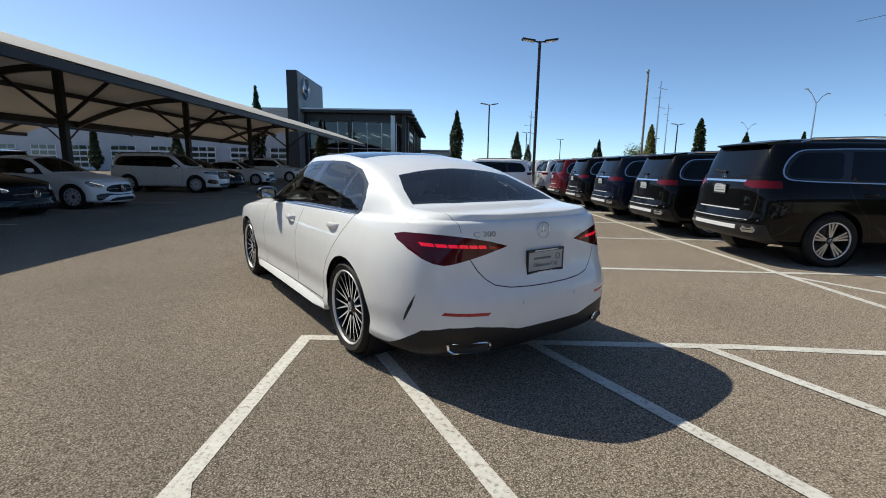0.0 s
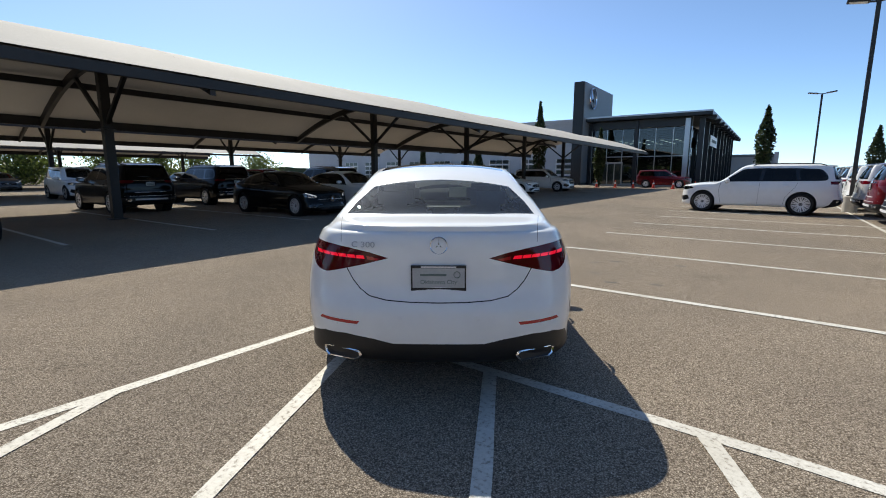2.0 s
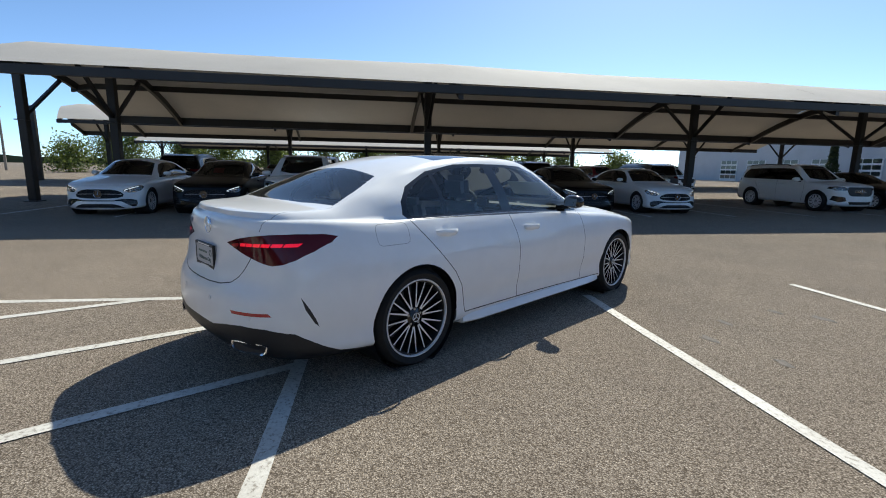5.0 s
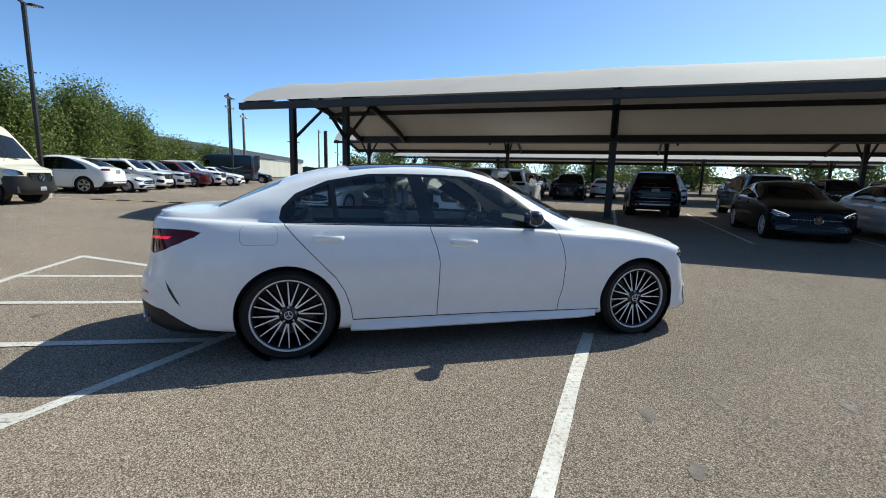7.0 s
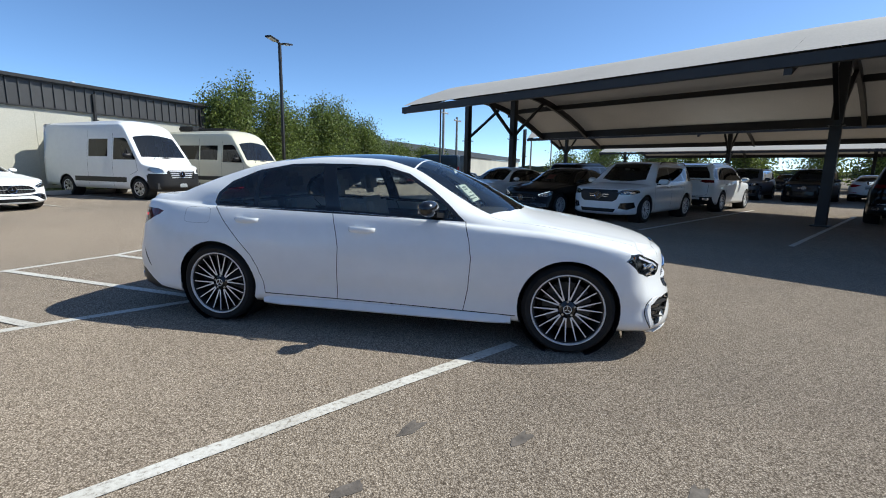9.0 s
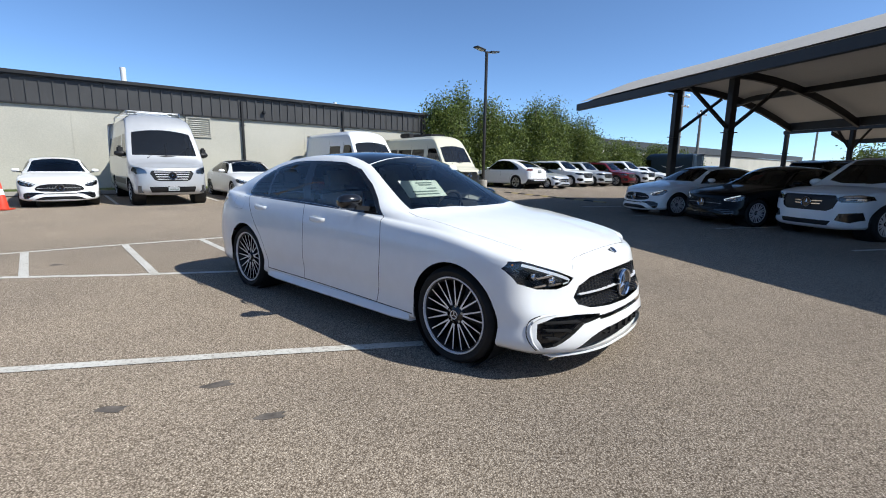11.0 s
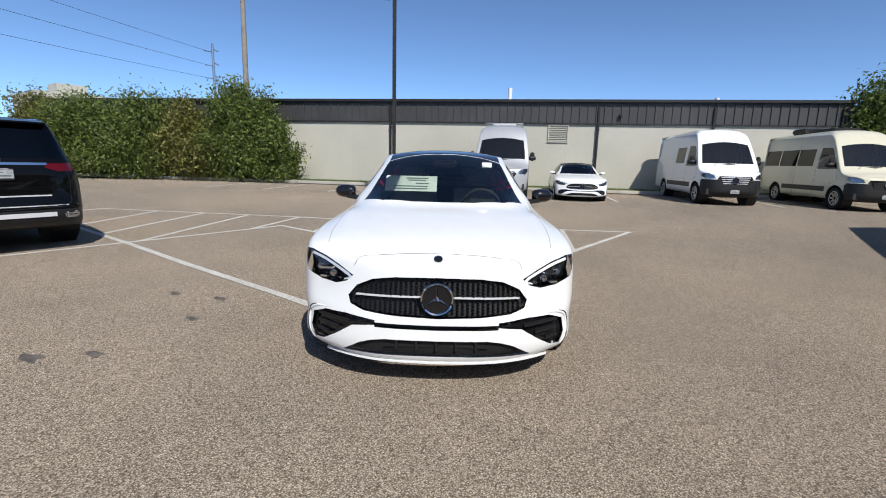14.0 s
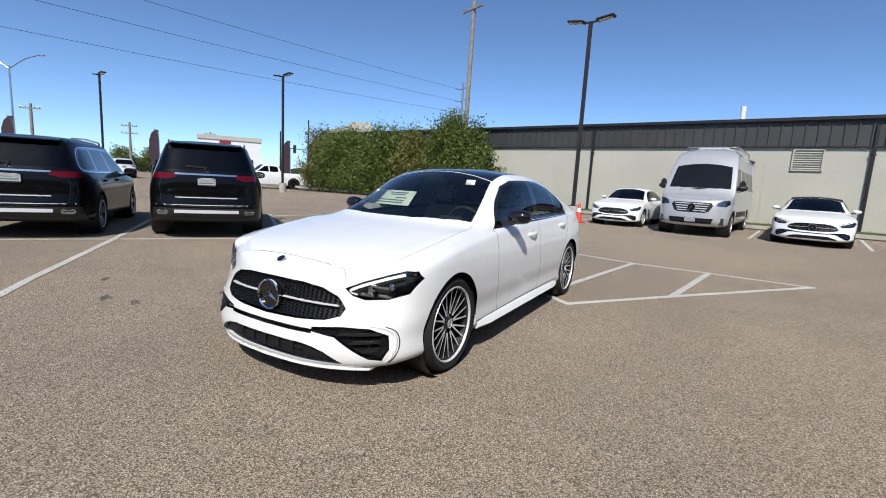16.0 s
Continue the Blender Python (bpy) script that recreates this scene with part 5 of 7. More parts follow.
        body.cut("light_bar", [sc([(-0.50, 1.165), (0.50, 1.165), (0.50, 1.135), (-0.50, 1.135)], fy)], "yz", lambda c, n: c.x < -1.7 * fx and n.x < -0.2, CHROME, "chrome strip")
    gr = body.cut("grille", [sc([(-0.50, 0.93), (0.50, 0.93), (0.56, 0.84), (0.50, 0.66), (0.40, 0.60), (-0.40, 0.60), (-0.50, 0.66), (-0.56, 0.84)], fy)], "yz", lambda c, n: c.x > 1.6 * fx and n.x > 0.1, PLASTIC, "black radiator grille", (-0.03, 0, 0))
    bm = bmesh.new()
    for s in (1, -1):
        for z in (0.80, 0.74):
            add_beam(bm, (2.36 * fx, s * 0.10, z * fz), (2.25 * fx, s * 0.47 * fy, z * fz), 0.04, 0.02)
    part("grille_bar", bm, CHROME, gr)
    star_badge(gr, Matrix(((0, 0, 1, 2.375 * fx), (1, 0, 0, 0), (0, 1, 0, 0.77 * fz), (0, 0, 0, 1))), 0.10, CHROME, GLOSS_BLACK, "grille_badge")
    body.cut("lower_grille", [sc([(-0.5, 0.40), (0.5, 0.40), (0.45, 0.30), (-0.45, 0.30)], fy)], "yz", lambda c, n: c.x > 1.6 * fx and n.x > 0.1, PLASTIC, "black lower opening", (-0.03, 0, 0))
    body.cut("rear_skirt", [sc([(-0.86, 0.56), (0.86, 0.56), (0.9, 0.28), (-0.9, 0.28)], fy)], "yz", lambda c, n: c.x < -1.8 * fx and n.x < -0.05, PLASTIC, "black rear skirt")
    for s in (1, -1):
        side = lambda c, n: c.y * s > 0.4 and n.y * s > 0.2 and c.z < 1.15 * fz
        body.seam(sc([(0.93, 1.10), (0.98, 0.8), (0.9, 0.36)], fx), "xz", side)
        body.seam(sc([(-0.28, 1.12), (-0.25, 0.36)], fx), "xz", side)
        body.seam(sc([(-1.36, 1.13), (-1.30, 0.95), (-1.05, 0.62), (-1.0, 0.36)], fx), "xz", side)
        body.seam(sc([(0.70, 1.1), (0.74, 0.95), (0.72, 0.66), (0.66, 0.60), (0.0, 0.58)], fy) if s > 0 else mirrored(sc([(0.70, 1.1), (0.74, 0.95), (0.72, 0.66), (0.66, 0.60), (0.0, 0.58)], fy)), "yz", lambda c, n: c.x < -1.8 and n.x < -0.2)
    body.close("body", paint_mat, "smooth painted body")
    bm = bmesh.new()
    add_box(bm, (4.3 * fx, 1.5 * fy, 0.15), at(-0.05, 0, 0.36 * fz))
    add_box(bm, (3.0 * fx, 1.55 * fy, 0.65 * fz), at(-0.7 * fx, 0, 0.72 * fz))
    add_box(bm, (0.15, 1.3 * fy, 0.55), at(-0.3, 0, 1.2 * fz, 0, -12, 0), 0.05)
    add_box(bm, (0.15, 1.3 * fy, 0.50), at(-1.2 * fx, 0, 1.18 * fz, 0, -12, 0), 0.05)
    part("cabin_tub", bm, CABIN, car)
    for x in (wx, -wx):
        for s in (1, -1):
            wheel_well(car, x, s * 0.93 * fy, wr + 0.01, wr + 0.05)
            disc_wheel(car, x, s * 0.835 * fy, wr, wheel, 0.26)
    mirror_pair(car, 0.72 * fx, 0.95 * fy, 1.16 * fz, GLOSS_BLACK if paint_mat is not WHITE else WHITE, 1.15)
    for s in (1, -1):
        door_handle(car, -0.05 * fx, 0.945 * fy, 0.985 * fz, s, paint_mat)
        door_handle(car, -1.08 * fx, 0.945 * fy, 0.995 * fz, s, paint_mat)
        if not coupe:
            bm = bmesh.new()
            add_tube(bm, [(0.0, s * 0.66 * fy, 1.70 * fz), (-0.1, s * 0.665 * fy, 1.745 * fz), (-1.0, s * 0.665 * fy, 1.765 * fz), (-1.8, s * 0.65 * fy, 1.735 * fz), (-1.95, s * 0.64 * fy, 1.68 * fz)], 0.018, 6)
            part("roof_rail", bm, trim, car)
    for nm, zz, reach, hh, proud, mm in (("bumper_strip", 0.615, 0.80, 0.018, 0.002, MACHINED), ("skid_bar", 0.50, 0.52, 0.07, 0.012, MACHINED), ("load_strip", 0.745, 0.50, 0.022, 0.004, MACHINED)):
        bm = bmesh.new()
        row = [body.on(y_ * fy, zz * fz, -1, proud) for y_ in [-reach + 2 * reach * k / 12 for k in range(13)]]
        add_ring_strip(bm, [[p_ + Vector((0.03, 0, -hh / 2)), p_ + Vector((0, 0, -hh / 2.6)), p_ + Vector((0, 0, hh / 2.6)), p_ + Vector((0.03, 0, hh / 2))] for p_ in row], True, True)
        part(nm, bm, mm, car, "", True, 40)
    for s in (1, -1):
        p_ = body.on(s * 0.70 * fy, 0.485 * fz, -1)
        bm = bmesh.new()
        add_box(bm, (0.06, 0.20, 0.085), at(p_.x + 0.012, p_.y, p_.z, 0, 0, -s * 26), 0.02)
        tip = part("exhaust_frame", bm, CHROME, car, "", True, 40)
        bm = bmesh.new()
        add_box(bm, (0.05, 0.15, 0.045), at(p_.x + 0.003, p_.y, p_.z, 0, 0, -s * 26), 0.015)
        part("exhaust_inside", bm, PLASTIC, tip)
    if not coupe:
        bm = bmesh.new()
        rim_z = 1.67 * fz
        row = [body.on(y_ * fy, 1.60 * fz, -1) for y_ in [-0.58 + 0.116 * k for k in range(11)]]
        add_ring_strip(bm, [[(p_.x + 0.30, p_.y, rim_z + 0.055), (p_.x - 0.04, p_.y, rim_z + 0.012), (p_.x - 0.055, p_.y, rim_z - 0.008), (p_.x + 0.10, p_.y, rim_z - 0.05)] for p_ in row], True, True)
        part("roof_spoiler", bm, paint_mat, car, "", True, 45)
    star_badge(car, Matrix(((0, 0, -1, body.on(0, 1.20 * fz, -1).x - 0.004), (-1, 0, 0, 0), (0, 1, 0, 1.20 * fz), (0, 0, 0, 1))), 0.05, CHROME, None, "tailgate_badge")
    plate(car, (body.on(0, 1.02 * fz, -1).x - 0.010, 0, 1.02 * fz), 180)
    bm = bmesh.new()
    add_beam(bm, body.on(0.0, 1.27 * fz, -1, 0.012), body.on(0.33 * fy, 1.29 * fz, -1, 0.012), 0.03, 0.03)
    if not coupe:
        part("rear_wiper", bm, PLASTIC, car)
    else:
        bm.free()
    return car


def van(name, label, paint_mat, m, side_windows=1, roof_kit=False, dark_front=False, stripe=False):
    car = thing(name, label, "van", m, "vans by the wall")
    body = Body(VAN, car, 72, 18, 3, 9)
    for s in (1, -1):
        body.drop([circle(x, 0.37, 0.42, 28) for x in (1.83, -1.83)], "xz", lambda c, n: c.y * s > 0.5 and c.z < 1.1)
        cond = lambda c, n: c.y * s > 0.5 and n.y * s > 0.2
        body.cut("front_window", [[(1.78, 1.32), (1.66, 1.52), (1.32, 2.0), (1.18, 2.05), (0.72, 2.05), (0.70, 1.32)]], "xz", cond, DARK_GLASS)
        if side_windows >= 1:
            body.cut("side_window", [[(0.42, 1.42), (0.42, 2.02), (-0.55, 2.02), (-0.55, 1.42)]], "xz", cond, DARK_GLASS)
        if side_windows >= 2:
            body.cut("side_window", [[(-0.62, 1.42), (-0.62, 2.02), (-1.75, 2.02), (-1.75, 1.42)]], "xz", cond, DARK_GLASS)
            body.cut("side_window", [[(-1.82, 1.42), (-1.82, 2.02), (-2.9, 2.02), (-2.9, 1.42)]], "xz", cond, DARK_GLASS)
        body.cut("rub_strip", [[(1.3, 0.56), (1.3, 0.73), (-1.35, 0.73), (-1.35, 0.56)]], "xz", cond, PLASTIC, "black rub strip")
        mir = (lambda p: p) if s > 0 else mirrored
        lens = body.cut("headlight", [mir([(0.62, 0.90), (0.66, 1.0), (0.80, 1.07), (0.92, 1.08), (0.95, 0.98), (0.86, 0.88)])], "yz", lambda c, n: c.x > 1.8 and n.x > 0.02, LAMP_GLASS)
        if lens:
            bm = bmesh.new()
            bm.from_mesh(lens.data)
            for v in bm.verts:
                v.co += Vector((-0.04, -s * 0.02, 0))
            part("headlight_bowl", bm, ALLOY, lens, "", True)
        body.seam([(1.78, 1.3), (1.85, 0.95), (1.5, 0.82)], "xz", cond, 0.01)
        body.seam([(0.66, 2.2), (0.64, 0.42)], "xz", cond, 0.01)
        body.seam([(-0.62, 2.3), (-0.62, 0.42)], "xz", cond, 0.01)
    body.cut("windscreen", [[(1.42, 0.76), (1.40, 0), (1.42, -0.76), (1.60, -0.80), (1.88, -0.845), (1.94, -0.4), (1.95, 0), (1.94, 0.4), (1.88, 0.845), (1.60, 0.80)]], "xy", lambda c, n: n.z > 0.12 and c.x > 0.8 and c.z > 1.2, VAN_GLASS)
    body.cut("cowl", [[(1.88, 0.845), (1.94, 0.4), (1.95, 0), (1.94, -0.4), (1.88, -0.845), (1.95, -0.84), (2.03, -0.4), (2.05, 0), (2.03, 0.4), (1.95, 0.84)]], "xy", lambda c, n: n.z > 0.12 and c.z > 1.1, PLASTIC, "black cowl below the windscreen")
    gr = body.cut("grille", [[(-0.50, 0.98), (0.50, 0.98), (0.56, 0.90), (0.46, 0.72), (0.36, 0.68), (-0.36, 0.68), (-0.46, 0.72), (-0.56, 0.90)]], "yz", lambda c, n: c.x > 2 and n.x > 0.1, PLASTIC, "black radiator grille", (-0.03, 0, 0))
    bm = bmesh.new()
    for k in range(4):
        add_box(bm, (0.03, 0.92 - 0.05 * k, 0.028), at(2.66, 0, 0.94 - 0.068 * k), 0.006)
    part("grille_bar", bm, PLASTIC if paint_mat is CREAM else MACHINED, gr)
    star_badge(gr, Matrix(((0, 0, 1, 2.69), (1, 0, 0, 0), (0, 1, 0, 0.84), (0, 0, 0, 1))), 0.11, CHROME, GLOSS_BLACK, "grille_badge")
    if dark_front:
        body.cut("front_bumper", [[(-1.0, 0.87), (1.0, 0.87), (1.0, 0.2), (-1.0, 0.2)]], "yz", lambda c, n: c.x > 2.2 and n.x > 0.02, PLASTIC, "dark grey plastic bumper")
    else:
        body.cut("lower_grille", [[(-0.6, 0.52), (0.6, 0.52), (0.55, 0.36), (-0.55, 0.36)]], "yz", lambda c, n: c.x > 2.2 and n.x > 0.1, PLASTIC, "black lower opening", (-0.03, 0, 0))
    for s in (1, -1):
        mir = (lambda p: p) if s > 0 else mirrored
        body.cut("tail_light", [mir([(0.80, 0.95), (0.80, 1.45), (1.0, 1.45), (1.0, 0.95)])], "yz", lambda c, n: c.x < -2.9 and n.x < -0.05, TAIL_RED)
    body.close("body", paint_mat, "tall painted van body")
    bm = bmesh.new()
    add_box(bm, (5.5, 1.7, 0.2), at(-0.2, 0, 0.45))
    add_box(bm, (0.5, 1.7, 0.3), at(1.75, 0, 1.15), 0.05)
    for s in (1, -1):
        add_box(bm, (0.18, 0.5, 0.8), at(0.75, s * 0.45, 1.45, 0, -10, 0), 0.05)
        add_box(bm, (0.5, 0.5, 0.2), at(1.0, s * 0.45, 1.1), 0.05)
    add_box(bm, (0.05, 1.7, 1.9), at(0.4, 0, 1.4))
    part("cabin_tub", bm, CABIN, car)
    for x in (1.83, -1.83):
        for s in (1, -1):
            wheel_well(car, x, s * 0.96, 0.37, 0.425)
            disc_wheel(car, x, s * 0.86, 0.355, "van", 0.23)
    mirror_pair(car, 1.58, 0.98, 1.46, PLASTIC, 1.2)
    for s in (1, -1):
        bm = bmesh.new()
        add_box(bm, (0.12, 0.16, 0.32), at(1.57, s * 1.10, 1.52), 0.04)
        part("mirror_head", bm, PLASTIC, car, "", True, 40)
    bm = bmesh.new()
    for y0 in (-0.5, 0.15):
        add_beam(bm, (2.0, y0, 1.33), (1.72, y0 + 0.5, 1.66), 0.02, 0.015)
    part("wiper", bm, PLASTIC, car)
    plate(car, (2.715, 0, 0.46), 0)
    if stripe:
        for s in (1, -1):
            bm = bmesh.new()
            add_tube(bm, [(-2.2 + 1.9 * k / 16, s * 0.975, 1.55 - 0.2 * math.sin(math.pi * k / 16)) for k in range(17)], [0.012 + 0.028 * math.sin(math.pi * (k + 0.5) / 17) for k in range(17)], 6)
            part("side_stripe", bm, WHITE_BAND, car, "pale curved stripe", True)
    if roof_kit:
        bm = bmesh.new()
        add_box(bm, (1.5, 0.9, 0.10), at(-0.4, 0, 2.73), 0.03)
        add_box(bm, (0.8, 0.75, 0.22), at(-2.0, 0, 2.78), 0.05)
        part("roof_unit", bm, STEEL_BLACK if paint_mat is CREAM else WHITE_BAND, car, "low roof unit", True, 40)
    if roof_kit and paint_mat is not CREAM:
        bm = bmesh.new()
        for s in (1, -1):
            add_tube(bm, [(0.6, s * 0.72, 2.68), (0.5, s * 0.72, 2.78), (-2.8, s * 0.72, 2.78), (-2.9, s * 0.72, 2.66)], 0.022, 6)
        for k in range(4):
            add_tube(bm, [(0.4 - k, -0.72, 2.78), (0.4 - k, 0.72, 2.78)], 0.018, 6)
        part("roof_rack", bm, ALLOY, car)
    return car

# ---------------------------------------------------------------- ground and painted lines
WALL_O, WALL_A = Vector((5.39, -13.42, 0)), radians(26.5)
WD, WN = Vector((math.cos(WALL_A), math.sin(WALL_A), 0)), Vector((-math.sin(WALL_A), math.cos(WALL_A), 0))


def rise(x, y):
    """The lot climbs gently towards the long wall."""
    p = Vector((x, y, 0)) - WALL_O
    return 0.17 * min(max((12.5 - p.dot(WN)) / 12.5, 0), 1) * min(max((30 - p.dot(WD)) / 10, 0), 1) * min(max((p.dot(WD) + 60) / 20, 0), 1)


N = 260
run = [math.copysign(abs((k - N / 2) / (N / 2)) ** 2.6, k - N / 2) * 1800 for k in range(N + 1)]
me = bpy.data.meshes.new("ground")
me.from_pydata([(x, y, rise(x, y)) for x in run for y in run], [],
               [(a, a + N + 1, a + N + 2, a + 1) for a in [i * (N + 1) + j for i in range(N) for j in range(N)]])
me.materials.append(ASPHALT)
tagged(new("ground", me), "weathered warm grey asphalt of a car lot", "ground", kind="structure")


LIFT = itertools.count()


def painted(pts, width=0.092, label="worn white painted parking line"):
    """A stripe along pts, slightly uneven at the edges."""
    bm = bmesh.new()
    lift = 0.003 + 0.0005 * (next(LIFT) % 9)
    for (ax, ay), (bx, by) in zip(pts, pts[1:]):
        d = Vector((bx - ax, by - ay))
        ln = d.length
        d.normalize()
        s = Vector((-d.y, d.x))
        n = max(2, int(ln / 0.25))
        prev = None
        for k in range(n + 1):
            c = Vector((ax, ay)) + d * ln * k / n
            w1 = width / 2 + 0.005 * noise.noise(Vector((c.x * 3, c.y * 3, 1)))
            w2 = width / 2 + 0.005 * noise.noise(Vector((c.x * 3, c.y * 3, 7)))
            up = rise(c.x, c.y)
            up += lift + (0.006 if up > 0 else 0)
            cur = (bm.verts.new((*(c + s * w1), up)), bm.verts.new((*(c - s * w2), up)))
            if prev:
                bm.faces.new((prev[0], prev[1], cur[1], cur[0]))
            prev = cur
    return tagged(finish("parking_line", bm, LINE), label, "road marking", "painted lines", "structure")


painted([(-1.09, 3.20), (-1.13, 1.5), (-1.25, -1.42)])
painted([(-1.13, 3.16), (0.9, 3.11), (2.2, 3.08), (4.38, 2.90)])
painted([(-1.29, -1.44), (0.0, -0.69), (0.92, -0.06), (2.45, 0.50), (3.54, 0.97), (5.4, 1.83), (7.3, 2.80), (9.95, 4.15)])
painted([(9.92, 4.13), (9.3, 5.45)])
painted([(4.34, 2.86), (4.37, 8.0), (4.28, 20.0), (4.30, 36.0)])
bars = [((-1.13, 1.50), (-0.08, -0.70)), ((-0.60, 3.12), (0.91, 0.0)), ((0.63, 3.10), (2.08, 0.37)), ((1.92, 3.08), (3.10, 0.78)), ((3.28, 3.0), (4.19, 1.28)),
        ((4.38, 3.55), (5.25, 1.82)), ((4.38, 5.45), (6.38, 2.40)), ((5.55, 5.55), (7.4, 2.92)), ((6.95, 5.52), (8.5, 3.45))]
for a, c in bars:
    painted([a, c])
painted([(-0.78, 5.88), (0.5, 5.82), (2.2, 5.77), (4.36, 5.65), (9.8, 5.50)])
for k in range(1, 11):
    y = 8.62 + 2.6 * (k - 1)
    painted([(-0.95, y), (1.1, y - 0.03), (4.4, y - 0.2), (9.7, y - 0.36)])
for k in range(-2, 16):                     # stalls under the shade canopies
    y = 0.45 + 2.88 * k
    painted([(-8.7, y), (-13.5, y)])
    painted([(-13.6, y), (-18.6, y)])


def by_wall(s, d, z=0.0):
    """The place s along the long wall and d in front of it."""
    p = WALL_O + WD * s + WN * d
    return Vector((p.x, p.y, z + 0.16))


for k in range(-5, 8):                      # stalls along the long wall
    a, c = by_wall(-4.6 + 2.75 * k, 2.4), by_wall(-4.6 + 2.75 * k, 6.2)
    painted([(a.x, a.y), (c.x, c.y)])
rnd = random.Random(4)
for x, y, r in ((0.19, 6.70, 0.10), (0.54, 6.26, 0.11), (1.03, 6.45, 0.10), (-0.03, 7.44, 0.10), (0.21, 7.71, 0.13), (1.08, 7.90, 0.11), (0.78, 1.20, 0.09), (3.3, 2.3, 0.10)):
    bm = bmesh.new()
    ph = rnd.random() * 6
    r *= 0.72
    bm.faces.new([bm.verts.new((x + r * (1 + 0.35 * math.sin(3 * a + ph) + 0.15 * math.sin(7 * a)) * math.cos(a), y + 0.62 * r * (1 + 0.3 * math.sin(2 * a + ph)) * math.sin(a), 0.0025)) for a in [k * math.tau / 26 for k in range(26)]])
    tagged(finish("oil_stain", bm, OIL), "dark oil spot soaked into asphalt", "stain", "oil spots", "structure")

# ---------------------------------------------------------------- shade canopies
def canopy_height(u):
    """Height of the cloth above the front edge, u from -1 (front) to 1 (back)."""
    return 1.44 * (1 - abs(u) ** 1.9)


def canopy(xc, columns, y0, y1, half=5.9, edge_z=3.28, skew=0.48, hip=1.0):
    """A row of columns with arched rafters, long purlins and stretched cloth; its south end is cut slantwise and hipped."""
    can = thing("shade_canopy", "black steel car canopy with pale stretched cloth roof", "canopy", group="shade canopies")
    start = lambda x: max(y0 + skew * (x - (xc + half)), columns[0] - 0.15)

    def roof(u, y):
        f = min(max(min(y - start(xc - half * u), y1 - y) / hip, 0.0), 1.0)
        return edge_z + canopy_height(u) * (0.86 + 0.14 * math.sin(f * math.pi / 2))

    for y in columns:
        bm = bmesh.new()
        top = roof(0, max(y, start(xc) + hip)) - 0.10
        add_box(bm, (0.24, 0.24, top), at(xc, y, top / 2), 0.012)
        col = part("column", bm, STEEL_BLACK, can)
        bm = bmesh.new()
        add_box(bm, (0.42, 0.42, 0.03), at(xc, y, 0.017))
        part("foot_plate", bm, STEEL_BLACK, col)
        bm = bmesh.new()
        add_box(bm, (0.40, 0.34, 0.03), at(xc, y, 2.62))
        part("joint_plate", bm, STEEL_BLACK, col)
        bm = bmesh.new()
        n = 14
        pts = [(xc - half * u, y, roof(u, max(y, start(xc - half * u) + hip)) - 0.16) for u in [-1 + 2 * k / n for k in range(n + 1)] if start(xc - half * u) < y]
        add_ring_strip(bm, [[(x, yy + dy, z + dz) for dy, dz in ((-0.06, -0.13), (0.06, -0.13), (0.06, 0.13), (-0.06, 0.13))] for x, yy, z in pts], True, True)
        part("rafter", bm, STEEL_BLACK, can)
        for s in (1, -1):
            if start(xc + s * 2.1) > y:
                continue
            bm = bmesh.new()
            add_beam(bm, (xc + s * 0.05, y, 2.75), (xc + s * 2.1, y, roof(-s * 2.1 / half, y) - 0.2), 0.10, 0.10)
            part("brace", bm, STEEL_BLACK, can)
    for u, h in ((-1.0, 0.19), (-0.52, 0.20), (0.0, 0.22), (0.52, 0.20), (1.0, 0.32)):
        x = xc - half * u
        low = 0.075 if abs(u) == 1 else 0.12
        bm = bmesh.new()
        rings = [[(x + dx, y, roof(u, y) - low + dz) for dx, dz in ((-0.07, -h / 2), (0.07, -h / 2), (0.07, h / 2), (-0.07, h / 2))]
                 for y in [start(x) + hip * j / 6 for j in range(7)] + [y1 - hip + hip * j / 6 for j in range(7)]]
        add_ring_strip(bm, rings, True, True)
        part("purlin", bm, STEEL_BLACK, can)
    joints = [start(xc)] + [c for c in columns if start(xc) + 3 < c < y1 - 3] + [y1]
    for i, (a, c) in enumerate(zip(joints, joints[1:])):
        bm = bmesh.new()
        nu, nv = 20, 14
        grid = []
        for k in range(nu + 1):
            u = -1 + 2 * k / nu
            x = xc - half * u
            lo, hi = (start(x) if i == 0 else a), c
            row = []
            for j in range(nv + 1):
                f = j / nv
                y = lo + (hi - lo) * f
                sag = -0.07 * math.sin(math.pi * f) * (1 - u * u) + 0.01 * noise.noise(Vector((x, lo + f * 3, i)))
                row.append(bm.verts.new((x, y, roof(u, y) + 0.075 + sag)))
            grid.append(row)
        for k in range(nu):
            for j in range(nv):
                bm.faces.new((grid[k][j], grid[k + 1][j], grid[k + 1][j + 1], grid[k][j + 1]))
        part("cloth", bm, FABRIC, can, "pale stretched shade cloth", True)
    bm = bmesh.new()
    pts = [(xc - half * u, start(xc - half * u) + 0.06, edge_z + canopy_height(u) * 0.86 - 0.10) for u in [-1 + k / 8 for k in range(9)]]
    add_ring_strip(bm, [[(x, yy + dy, z + dz) for dy, dz in ((-0.05, -0.09), (0.05, -0.09), (0.05, 0.09), (-0.05, 0.09))] for x, yy, z in pts], True, True)
    part("end_beam", bm, STEEL_BLACK, can)
    return can


